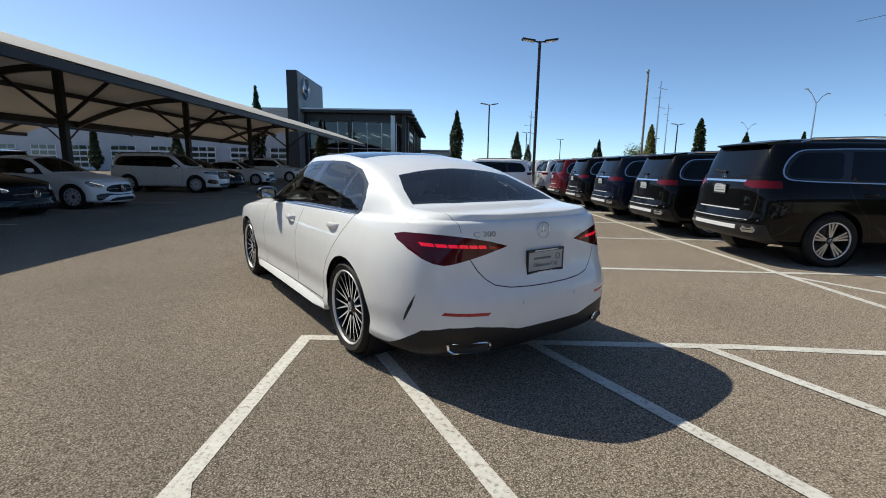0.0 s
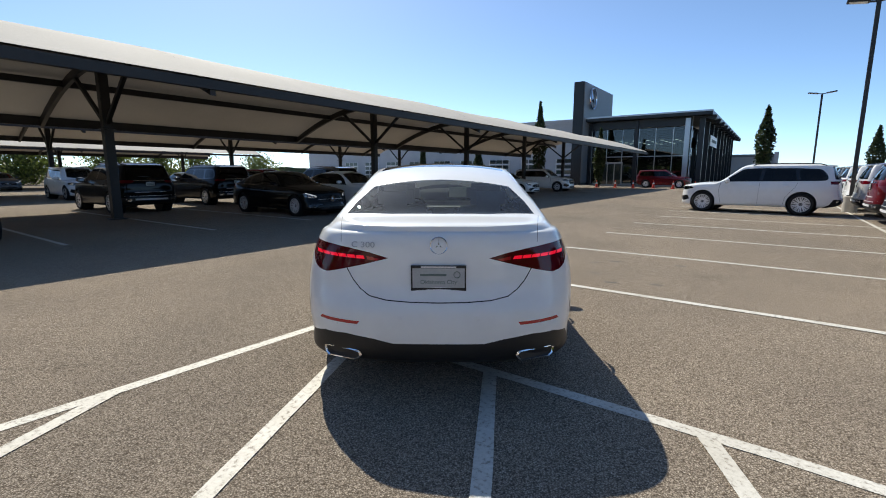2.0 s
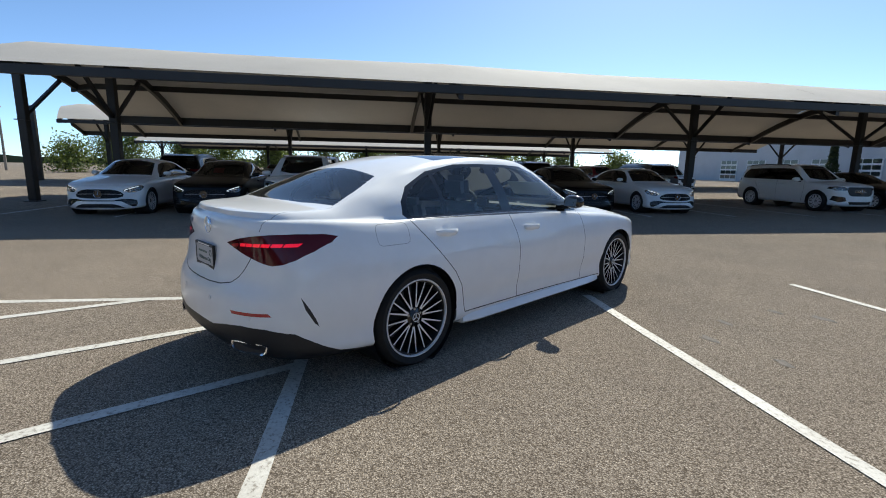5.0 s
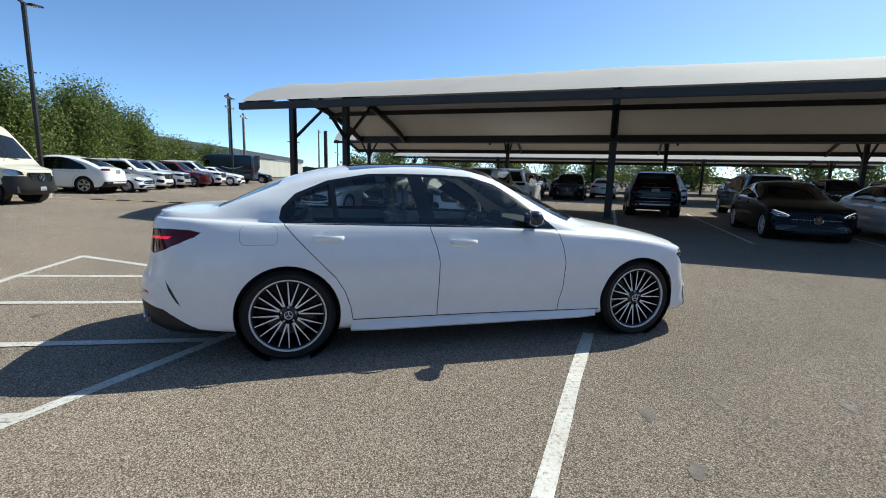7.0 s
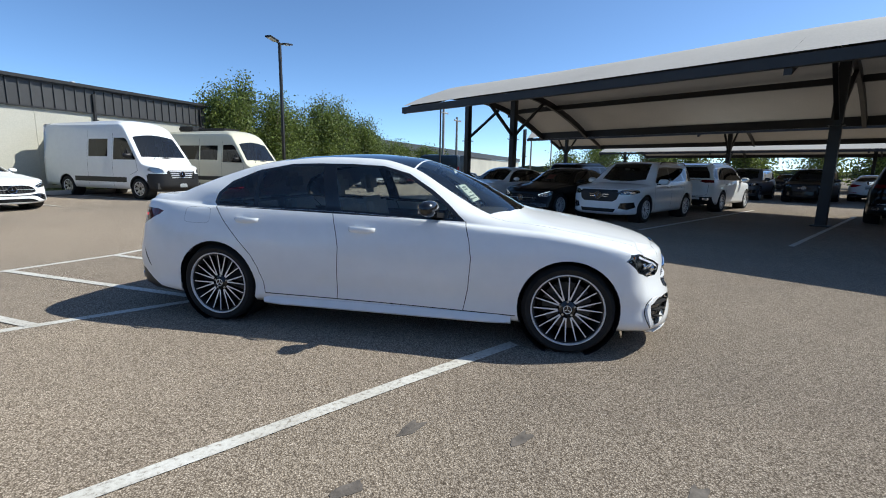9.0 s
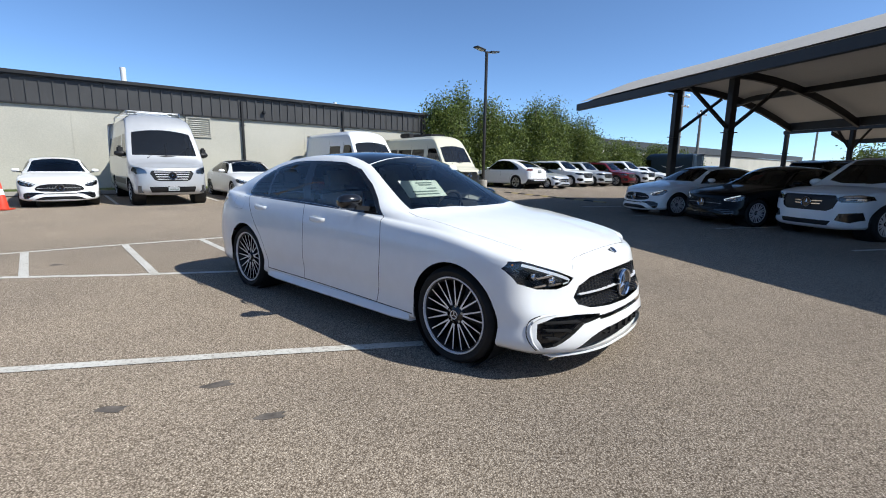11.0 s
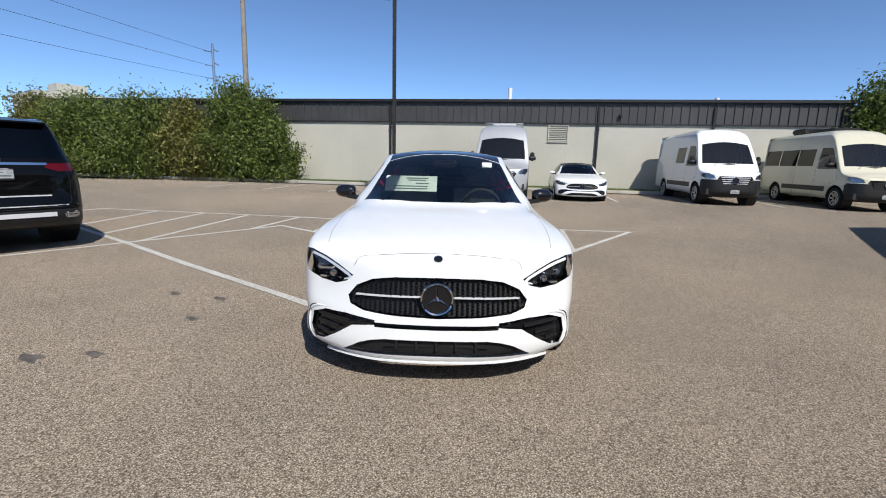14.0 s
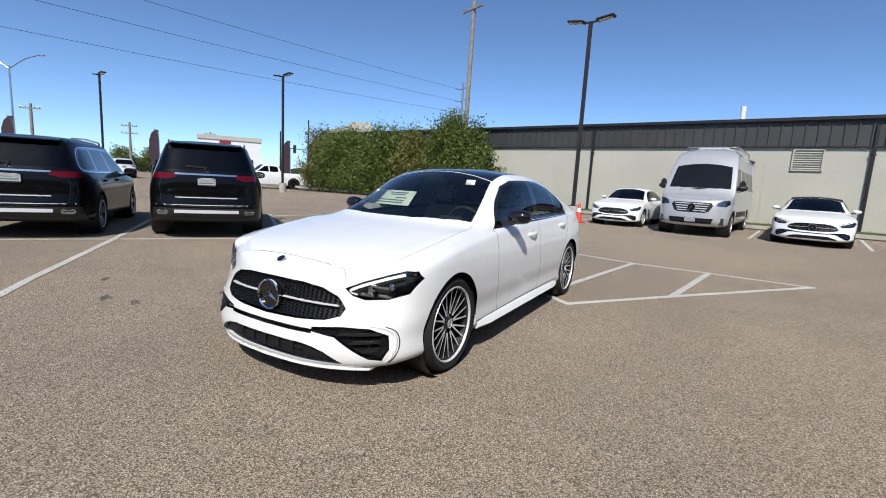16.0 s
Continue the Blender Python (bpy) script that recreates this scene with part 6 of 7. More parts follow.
canopy(-13.75, [-7.2, -4.55, 5.95, 16.95, 25.2, 33.4, 41.5], -4.5, 47.2)
canopy(-33.0, [-18.55, -14.1, -1.8, 9.5, 20.8, 32.1, 41.0], -13.8, 44.0, edge_z=3.7)
canopy(-52.0, [-18.0, -7.0, 4.0, 15.0, 26.0], -22.0, 32.0, edge_z=3.4)

# ---------------------------------------------------------------- the long building behind the vans
house = thing("long_building", "long low building with cream panels and dark metal fascia", "building", kind="structure")
L0, L1, TOP = -12.65, 30.0, 4.19
wm = Matrix((WD, WN, Vector((0, 0, 1)))).transposed().to_4x4()
wm.translation = WALL_O + Vector((0, 0, 0.16))


def wbox(size, s, d, z, bevel=0.0):
    return box_bm(size, wm @ at(s, d, z), bevel)


part("wall", wbox((L1 - L0, 0.3, 3.25), (L0 + L1) / 2, -0.15, 1.625), WALL_CREAM, house, "cream painted wall panels")
part("end_wall", wbox((0.3, 16, 4.0), L0 + 0.15, -8.32, 2.0), WALL_CREAM, house)
part("roof", wbox((L1 - L0, 17, 0.12), (L0 + L1) / 2, -8.4, TOP - 0.02), FASCIA, house)
bm = bmesh.new()
add_box(bm, (L1 - L0, 0.12, 0.94), wm @ at((L0 + L1) / 2, -0.02, TOP - 0.53))
part("fascia", bm, FASCIA, house, "dark ribbed metal fascia")
rib = part("fascia_rib", box_bm((0.045, 0.05, 0.92)), FASCIA, house)
rib.matrix_local = wm @ at(L0 + 0.2, 0.06, TOP - 0.53)
for k in range(1, 112):
    share("fascia_rib", rib, house, wm @ at(L0 + 0.2 + 0.38 * k, 0.06, TOP - 0.53))
bm = bmesh.new()
add_box(bm, (L1 - L0 + 0.2, 0.22, 0.14), wm @ at((L0 + L1) / 2, 0.10, TOP + 0.02), 0.02)
add_box(bm, (L1 - L0, 0.10, 0.05), wm @ at((L0 + L1) / 2, 0.06, TOP - 1.01))
part("gutter", bm, STEEL_BLACK, house)
for s in (8.3, -1.92, -7.03, -12.3, 18.5):
    bm = bmesh.new()
    add_box(bm, (0.10, 0.09, 3.9), wm @ at(s, 0.09, 2.0), 0.01)
    add_box(bm, (0.16, 0.13, 0.05), wm @ at(s, 0.09, 2.9))
    part("downpipe", bm, STEEL_BLACK, house)
seam_bar = part("wall_joint", box_bm((0.02, 0.012, 3.2)), WALL_CREAM, house)
seam_bar.matrix_local = wm @ at(-11.0, 0.004, 1.6)
for k in range(1, 14):
    share("wall_joint", seam_bar, house, wm @ at(-11.0 + 3.05 * k, 0.004, 1.6))
vent = thing("wall_vent", "cream louvred wall vent", "vent")
bm = bmesh.new()
for a in (wm @ at(-0.09, 0.03, 3.10), wm @ at(-0.09, 0.03, 2.30)):
    add_box(bm, (0.98, 0.07, 0.05), a)
for s in (-0.55, 0.37):
    add_box(bm, (0.05, 0.07, 0.8), wm @ at(s, 0.03, 2.70))
part("vent_frame", bm, WALL_CREAM, vent)
bl = part("louvre", box_bm((0.90, 0.05, 0.02)), WALL_CREAM, vent)
bl.matrix_local = wm @ at(-0.09, 0.02, 2.36, 35)
for k in range(1, 9):
    share("louvre", bl, vent, wm @ at(-0.09, 0.02, 2.36 + 0.085 * k, 35))
for s, d, h, r in ((2.35, -1.0, 0.78, 0.10), (-8.2, -3.0, 0.6, 0.10), (-9.6, -3.6, 0.55, 0.05)):
    st = thing("roof_stack", "pale metal vent stack on the roof", "chimney", group="roof stacks")
    bm = bmesh.new()
    p = by_wall(s, d, TOP)
    add_lathe(bm, [(r, 0), (r, h * 0.7), (r * 1.05, h * 0.7), (r * 1.05, h), (0, h)], 16, axis="Z", m=Matrix.Translation(p))
    part("pipe", bm, WHITE_BAND, st, "", True, 40)
    bm = bmesh.new()
    add_lathe(bm, [(r * 1.8, 0), (r * 1.1, 0.1)], 16, axis="Z", m=Matrix.Translation(p))
    part("flashing", bm, ALLOY, st)
bm = bmesh.new()
add_box(bm, (0.14, 0.16, 0.12), wm @ at(-2.9, 0.14, 3.55), 0.02)
tagged(finish("wall_lamp", bm, STEEL_BLACK), "small dark lamp on the fascia", "lamp")
bm = bmesh.new()
add_box(bm, (44, 0.16, 0.15), wm @ at(8.5, 2.0, 0.075), 0.02)
tagged(finish("kerb", bm, CONCRETE), "pale concrete kerb in front of the building", "kerb", kind="structure")
bm = bmesh.new()
add_box(bm, (44, 1.9, 0.14), wm @ at(8.5, 0.97, 0.07))
tagged(finish("verge", bm, GRASS), "narrow grass verge along the wall", "grass", kind="structure")
bm = bmesh.new()
rnd = random.Random(11)
for k in range(5000):
    s, d = rnd.uniform(-13, 30), rnd.uniform(0.15, 1.85)
    p = by_wall(s, d, 0.14)
    a, h = rnd.random() * math.tau, rnd.uniform(0.03, 0.10)
    vs = [bm.verts.new(p + Vector((0.008 * math.cos(a), 0.008 * math.sin(a), 0))), bm.verts.new(p - Vector((0.008 * math.cos(a), 0.008 * math.sin(a), 0))), bm.verts.new(p + Vector((rnd.uniform(-.03, .03), rnd.uniform(-.03, .03), h)))]
    bm.faces.new(vs)
tagged(finish("grass_blades", bm, LEAF), "short green grass blades on the verge", "grass", kind="stuff")

# ---------------------------------------------------------------- lamps and poles
def lot_lamp(x, y, turn, h=7.0, base=True):
    lamp = thing("street_lamp", "black twin-headed parking lot lamp on concrete foot", "street lamp", at(x, y, rise(x, y), 0, 0, turn), "parking lot lamps")
    bm = bmesh.new()
    add_lathe(bm, [(0.0, 0.56), (0.20, 0.56), (0.22, 0.54), (0.22, 0.0)], 24, axis="Z")
    part("foot", bm, CONCRETE, lamp, "round concrete foot", True, 40)
    bm = bmesh.new()
    add_box(bm, (0.12, 0.12, h - 0.54), at(0, 0, 0.54 + (h - 0.54) / 2), 0.01)
    part("pole", bm, BRONZE, lamp)
    bm = bmesh.new()
    add_box(bm, (0.26, 0.26, 0.03), at(0, 0, 0.575))
    part("base_plate", bm, BRONZE, lamp)
    for s in (1, -1):
        bm = bmesh.new()
        add_beam(bm, (0, 0, h - 0.04), (s * 0.25, 0, h + 0.0), 0.07, 0.05)
        part("arm", bm, BRONZE, lamp)
        bm = bmesh.new()
        add_box(bm, (0.62, 0.34, 0.07), at(s * 0.52, 0, h + 0.05, 0, -s * 8, 0), 0.02)
        hd = part("lamp_head", bm, BRONZE, lamp, "", True, 40)
        bm = bmesh.new()
        add_box(bm, (0.48, 0.24, 0.012), at(s * 0.52, 0, h + 0.01, 0, -s * 8, 0))
        part("lens", bm, LAMP_LENS, hd)
    return lamp


for x, y, turn in ((4.35, 22.1, 0), (4.3, 44.0, 0), (-8.1, -14.35, 28), (-27.26, -23.77, 28), (8.35, -4.93, 28), (25.45, 3.56, 28), (33.4, 14.3, 28), (47, 30, 10), (30, 60, 0), (14, 78, 0), (24, 95, 0), (40, 88, 0), (60, 60, 0)):
    lot_lamp(x, y, turn)


def cone(x, y):
    c = thing("traffic_cone", "orange traffic cone with white band", "traffic cone", at(x, y, rise(x, y)), "traffic cones")
    bm = bmesh.new()
    add_box(bm, (0.36, 0.36, 0.035), at(0, 0, 0.018), 0.01)
    part("foot", bm, ORANGE, c)
    bm = bmesh.new()
    add_lathe(bm, [(0.135, 0.035), (0.03, 0.70), (0.022, 0.71), (0.0, 0.70)], 18, axis="Z")
    part("body", bm, ORANGE, c, "", True, 40)
    bm = bmesh.new()
    add_lathe(bm, [(0.083, 0.38), (0.060, 0.53)], 18, axis="Z")
    part("band", bm, WHITE_BAND, c, "", True)


cone(7.90, -4.83)
bump_strip = thing("speed_bump", "low black rubber speed bump with yellow blocks", "speed bump")
first, last = Vector((-8.8, -12.8, 0)), Vector((-10.7, -7.0, 0))
turn = math.degrees(math.atan2(last.y - first.y, last.x - first.x))
for k in range(12):
    c = first.lerp(last, (k + 0.5) / 12)
    bm = bmesh.new()
    add_ring_strip(bm, [[(x, -0.12, 0.0), (x, -0.06, 0.035), (x, 0.06, 0.035), (x, 0.12, 0.0)] for x in (-0.25, 0.25)], True, True)
    blk = part("bump_block", bm, YELLOW if k % 2 else RUBBER, bump_strip)
    blk.matrix_local = at(c.x, c.y, rise(c.x, c.y) + 0.003, 0, 0, turn)
for k in range(6):
    cone(-12.0 + 1.7 * k, 46.0 + 0.3 * (k % 2))

# ---------------------------------------------------------------- the white saloon in the middle
HERO = at(-0.8216, 4.5611, 0, 0, 0, 124.79) @ at(0, -0.018, 0)
sedan("white_saloon_car", "glossy white saloon with black glass roof and dark windows", WHITE, HERO, hero=True, wheel="multi")

# ---------------------------------------------------------------- parked cars
ROW = "row of parked estate cars"
for k, (col, text, sx) in enumerate(((BLACK, "glossy black large estate car with chrome window line", 1.05), (BLACK, "glossy black estate car with dark windows", 1.0), (NAVY, "dark blue estate car with red tail lamps", 0.98),
                                     (BLACK, "black estate car parked nose out", 0.97), (RED, "dark red estate car, parked in line", 0.95), (SILVER, "silver estate car, parked in line", 0.95), (WHITE, "white estate car, parked in line", 0.95), (WHITE, "white estate car, parked in line", 0.95),
                                     (GREY, "grey estate car, parked in line", 0.95), (BLACK, "black estate car, parked in line", 0.95), (WHITE, "white estate car, parked in line", 0.95))):
    suv("estate_car", text, col, at(4.22 + 2.55 * sx, 6.98 + 2.725 * k, 0, 0, 0, 0), ROW, (sx, 1.0, 1.02 if k == 0 else 0.96), "five")
suv("estate_car", "white estate car standing across the lane", WHITE, at(1.55, 20.35, 0, 0, 0, 173), "", (0.95, 0.97, 0.95), "ten", GLOSS_BLACK)

UNDER = "cars under the canopy"
for kind, col, text, x, y, turn in (
        ("sedan", WHITE, "white saloon under the canopy", -11.15, -2.85, 0), ("sedan", BLACK, "black saloon with red sheet in the windscreen", -11.35, -0.5, 0),
        ("gla", WHITE, "white compact estate car facing the lane", -11.8, 1.75, 0),
        ("sedan", BLACK, "black saloon facing the lane", -11.65, 10.5, 0), ("sedan", WHITE, "white saloon facing the lane", -11.5, 13.2, 0),
        ("suv", WHITE, "white estate car facing the lane", -12.2, 20.9, 0), ("sedan", BLACK, "dark saloon facing the lane", -12.8, 24.22, 0), ("sedan", WHITE, "white saloon facing the lane", -12.75, 28.8, 0),
        ("suv", WHITE, "white estate car under the canopy", -12.66, 34.8, 0), ("suv", RED, "dark red estate car, parked in line", -6.5, 49.0, 0),
        ("suv", BLACK, "black estate car seen from behind", -17.67, 7.55, 180), ("suv", BLACK, "black estate car seen from behind", -19.2, 11.6, 180),
        ("suv", WHITE, "white estate car behind the canopy column", -17.9, 1.85, 180),
        ("suv", BLACK, "black estate car, parked in line", -18.4, -3.6, 180), ("suv", GREY, "grey estate car, parked in line", -18.4, 17.5, 180)):
    if kind == "sedan":
        saloon = sedan("saloon_car", text, col, at(x, y, 0, 0, 0, turn), UNDER)
        if "red sheet" in text:
            part("window_sheet", box_bm((0.22, 0.28, 0.003), at(0.60, -0.05, 1.145, 0, 38, 0)), TILE_RED, saloon, "red sheet behind the windscreen")
    elif kind == "gla":
        suv("compact_estate_car", text, col, at(x, y, 0, 0, 0, turn), UNDER, (0.94, 1.0, 0.93), "ten", GLOSS_BLACK)
    else:
        suv("estate_car", text, col, at(x, y, 0, 0, 0, turn), UNDER, (0.97, 0.98, 0.97), "ten", GLOSS_BLACK)

# ---------------------------------------------------------------- vans and cars by the long wall
def out_from_wall(x, y, reach, turn=0.0):
    """Nose towards the lot; x, y is the middle of the nose, reach its distance from the vehicle's middle."""
    a = WALL_A + math.pi / 2 + radians(turn)
    x, y = x - reach * math.cos(a), y - reach * math.sin(a)
    return at(x, y, rise(x, y), 0, 0, math.degrees(a))


van("camper_van", "silver high-roof camper van with roof rack", SILVER, out_from_wall(4.25, -5.85, 2.72), 2, True)
van("panel_van", "white high-roof van with one side window", WHITE, out_from_wall(-2.5, -10.1, 2.72), 1, False, True)
van("passenger_van", "cream high-roof passenger van", CREAM, out_from_wall(-6.5, -11.5, 2.72), 2, True, True)
sedan("roadster", "white two-seat roadster parked by the wall", WHITE, out_from_wall(6.85, -5.35, 1.98) @ Matrix.Diagonal((0.87, 0.97, 0.92, 1)), "cars by the wall")
sedan("roadster", "white roadster with a black soft top", WHITE, out_from_wall(1.9, -7.6, 2.2) @ Matrix.Diagonal((0.97, 1.03, 0.93, 1)), "cars by the wall", wheel="multi", roof=PLASTIC)
HEDGE_ROW = "cars in front of the hedge"


def in_row(x, y, reach=2.35):
    return out_from_wall(x, y, reach)


AROUND = Matrix.Rotation(math.pi, 4, "Z")
suv("coupe_estate_car", "white sloping-roofed estate car, nose to the hedge", WHITE, in_row(-12.03, -15.95) @ AROUND, HEDGE_ROW, (0.98, 1, 0.97), "five", GLOSS_BLACK, coupe=True)
sedan("roadster", "silver roadster facing the lot", SILVER, in_row(-14.0, -16.2, 2.1) @ Matrix.Diagonal((0.92, 0.97, 0.90, 1)), HEDGE_ROW)
suv("estate_car", "white estate car with black roof glass", WHITE, in_row(-16.87, -18.34), HEDGE_ROW, (0.97, 0.98, 0.97), "ten", GLOSS_BLACK)
suv("estate_car", "grey estate car facing the lot", SILVER, in_row(-19.09, -19.29), HEDGE_ROW, (0.93, 0.95, 0.95), "ten", CHROME)
suv("estate_car", "dark red estate car facing the lot", RED, in_row(-21.72, -20.3), HEDGE_ROW, (0.93, 0.95, 0.95), "five", GLOSS_BLACK)
suv("estate_car", "white estate car facing the lot", WHITE, in_row(-24.41, -21.9), HEDGE_ROW, (1.0, 0.98, 1.04), "five", GLOSS_BLACK)
sedan("saloon_car", "white saloon facing the lot", WHITE, in_row(-26.6, -21.9), HEDGE_ROW)
van("delivery_van", "dark blue delivery van with a pale curved stripe", VANBLUE, in_row(-32.0, -25.6, 3.12) @ AROUND, 0, False, True, True)
sedan("saloon_car", "black saloon facing the lot", BLACK, in_row(-36.2, -27.2), HEDGE_ROW)
FAR = "cars far across the lot"
suv("estate_car", "white estate car far across the lot", WHITE, at(46.5, 15.6, 0, 0, 0, 15), FAR, (0.97, 0.98, 0.97))
suv("estate_car", "black estate car far across the lot", BLACK, at(46.0, 12.2, 0, 0, 0, 8), FAR, (1.0, 0.98, 1.05))
suv("estate_car", "dark red estate car far across the lot", RED, at(50.5, 10.0, 0, 0, 0, 8), FAR, (1.0, 0.98, 1.0))
for k, (col, text) in enumerate(((WHITE, "white"), (GREY, "grey"), (BLACK, "black"), (WHITE, "white"), (BLACK, "black"), (RED, "dark red"), (WHITE, "white"))):
    suv("estate_car", text + " estate car in a far row", col, at(-28.4, -8.0 + 2.88 * (k * 2 + (k % 3 == 1)), 0, 0, 0, 0), FAR, (0.95, 0.97, 0.95))
for k, (col, text) in enumerate(((BLACK, "black"), (GREY, "grey"), (WHITE, "white"), (BLACK, "black"), (WHITE, "white"), (SILVER, "silver"))):
    sedan("saloon_car", text + " saloon in a far row", col, at(-33.2, -6.0 + 2.88 * (k * 2 + (k % 2)), 0, 0, 0, 180), FAR)

for k, (col, text) in enumerate(((BLACK, "black"), (GREY, "grey"), (BLACK, "black"), (BLACK, "black"), (GREY, "grey"), (WHITE, "white"), (BLACK, "black"), (BLACK, "black"))):
    sedan("saloon_car", text + " saloon under a far canopy", col, at(-49.0, -13.0 + 5.8 * k + 1.3 * (k % 2), 0, 0, 0, 0 if k % 3 else 180), FAR)


def pickup(m):
    """A crew-cab pickup truck with an open bed."""
    car = thing("pickup_truck", "white crew-cab pickup truck across the lot", "truck", m)
    spec = dict(SUV)
    spec["plan"] = [(x * 1.12 - (0.25 if x < -1 else 0), y) for x, y in SUV["plan"]]
    spec["edge"] = [(-3.2, 1.20), (-0.98, 1.20), (-0.9, 1.25), (-0.8, 1.70), (0.1, 1.76), (0.25, 1.72), (0.6, 1.46), (1.0, 1.22), (1.2, 1.18), (2.4, 1.12), (2.7, 1.08)]
    spec["rail_z"] = [(-3.2, 1.20), (-0.98, 1.20), (-0.9, 1.26), (-0.8, 1.72), (0.1, 1.80), (0.25, 1.76), (0.6, 1.48), (1.0, 1.24), (1.2, 1.21), (2.3, 1.14), (2.52, 1.08)]
    spec["top"] = [(-3.2, 0.9), (-1.1, 0.9), (-1.0, 1.2), (-0.9, 1.5), (-0.8, 1.74), (0.1, 1.83), (0.25, 1.79), (0.6, 1.52), (1.04, 1.27), (1.2, 1.24), (2.3, 1.16), (2.52, 1.08)]
    spec["front"] = [(z * 1.12, d) for z, d in SUV["front"]]
    body = Body(spec, car, 84, 14, 4, 8)
    for s in (1, -1):
        body.drop([circle(x, 0.41, 0.47, 26) for x in (1.75, -1.85)], "xz", lambda c, n: c.y * s > 0.45 and c.z < 1.05)
        cond = lambda c, n: c.y * s > 0.3 and c.z > 1.15 and n.y * s > 0.2
        body.cut("front_window", [[(0.80, 1.28), (0.25, 1.66), (-0.02, 1.68), (-0.02, 1.26)]], "xz", cond, DARK_GLASS)
        body.cut("rear_window", [[(-0.1, 1.26), (-0.1, 1.68), (-0.68, 1.66), (-0.72, 1.26)]], "xz", cond, DARK_GLASS)
        body.seam([(0.0, 1.2), (0.0, 0.5)], "xz", lambda c, n: c.y * s > 0.4, 0.01)
        body.seam([(-0.9, 1.2), (-0.9, 0.5)], "xz", lambda c, n: c.y * s > 0.4, 0.012)
        mir = (lambda p: p) if s > 0 else mirrored
        body.cut("tail_light", [mir([(0.78, 1.12), (0.95, 1.12), (0.95, 0.80), (0.78, 0.80)])], "yz", lambda c, n: c.x < -2.5 and n.x < -0.05, RED_LENS)
    body.cut("windscreen", [[(0.3, 0.55), (0.3, -0.55), (0.95, -0.64), (1.0, 0), (0.95, 0.64)]], "xy", lambda c, n: n.z > 0.15 and c.x > 0 and c.z > 1.2, DARK_GLASS)
    body.close("body", WHITE, "white painted body")
    for x in (1.75, -1.85):
        for s in (1, -1):
            wheel_well(car, x, s * 0.93, 0.41, 0.475)
            disc_wheel(car, x, s * 0.83, 0.40, "black", 0.27)
    part("chassis", box_bm((5.4, 1.4, 0.2), at(-0.1, 0, 0.55)), PLASTIC, car)
    part("rear_bumper", box_bm((0.16, 1.8, 0.2), at(-3.12, 0, 0.62), 0.03), CHROME, car)
    return car


pickup(at(32.5, 4.1, 0, 0, 0, 102))

# ---------------------------------------------------------------- the showroom and what lies far off
shop = thing("showroom", "glass showroom with flat dark roof and tall sign wall", "building", kind="structure")
X0, X1, Y0, Y1, H = -16.7, -5.7, 58.0, 104.0, 7.3
part("roof", box_bm((X1 - X0 + 2.2, Y1 - Y0 + 2, 0.45), at((X0 + X1) / 2 + 0.9, (Y0 + Y1) / 2 - 0.6, H + 0.35), 0.03), DARK_CLAD, shop, "flat dark roof with overhang")
part("roof_edge", box_bm((X1 - X0 + 2.3, 0.08, 0.16), at((X0 + X1) / 2 + 0.9, Y0 - 1.65, H + 0.52)), ALLOY, shop)
part("floor_slab", box_bm((X1 - X0, Y1 - Y0, 0.2), at((X0 + X1) / 2, (Y0 + Y1) / 2, 0.1)), CONCRETE, shop)
part("back_wall", box_bm((X1 - X0, 0.4, H), at((X0 + X1) / 2, Y0 + 14, H / 2)), GREY_CLAD, shop)
part("west_wall", box_bm((0.4, 14, H), at(X0 + 0.2, Y0 + 7, H / 2)), DARK_CLAD, shop)
part("lintel", box_bm((X1 - X0, 0.3, 0.9), at((X0 + X1) / 2, Y0 + 0.1, H - 0.3)), DARK_CLAD, shop)
for x in (-16.8, -11.4, -6.1):
    part("pillar", box_bm((0.5 if x > -7 else 0.4, 0.5, H), at(x, Y0 - 0.1, H / 2), 0.02), ALLOY if x > -7 else DARK_CLAD, shop)
pane = part("front_pane", box_bm((1.72, 0.03, 3.1)), FACADE_GLASS, shop)
pane.matrix_local = at(X0 + 1.1, Y0, 1.75)
mull = part("mullion", box_bm((0.07, 0.12, 6.3)), ALLOY, shop)
mull.matrix_local = at(X0 + 0.2, Y0, 3.3)
for k in range(6):
    for r in (0, 1):
        if k or r:
            share("front_pane", pane, shop, at(X0 + 1.1 + 1.8 * k, Y0, 1.75 + 3.15 * r))
    share("mullion", mull, shop, at(X0 + 2.0 + 1.8 * k, Y0, 3.3))
part("transom", box_bm((X1 - X0, 0.12, 0.09), at((X0 + X1) / 2, Y0, 3.3)), ALLOY, shop)
spane = part("side_pane", box_bm((0.03, 4.4, 6.2)), FACADE_GLASS, shop)
spane.matrix_local = at(X1, Y0 + 2.6, 3.3)
fin = part("side_fin", box_bm((0.5, 0.35, H)), DARK_CLAD, shop)
fin.matrix_local = at(X1 + 0.9, Y0 + 0.4, H / 2)
tooth = part("eave_fin", box_bm((1.5, 0.25, 0.5)), DARK_CLAD, shop)
tooth.matrix_local = at(X1 + 1.5, Y0, H + 0.1, 0, 14, 0)
for k in range(1, 10):
    share("side_pane", spane, shop, at(X1, Y0 + 2.6 + 4.6 * k, 3.3))
    share("side_fin", fin, shop, at(X1 + 0.9, Y0 + 0.4 + 4.6 * k, H / 2))
    share("eave_fin", tooth, shop, at(X1 + 1.5, Y0 + 4.6 * k, H + 0.1, 0, 14, 0))
part("sign_board", box_bm((0.1, 7, 1.2), at(X1 + 1.25, Y0 + 9, 5.2)), WHITE_BAND, shop, "pale sign with plain bars")
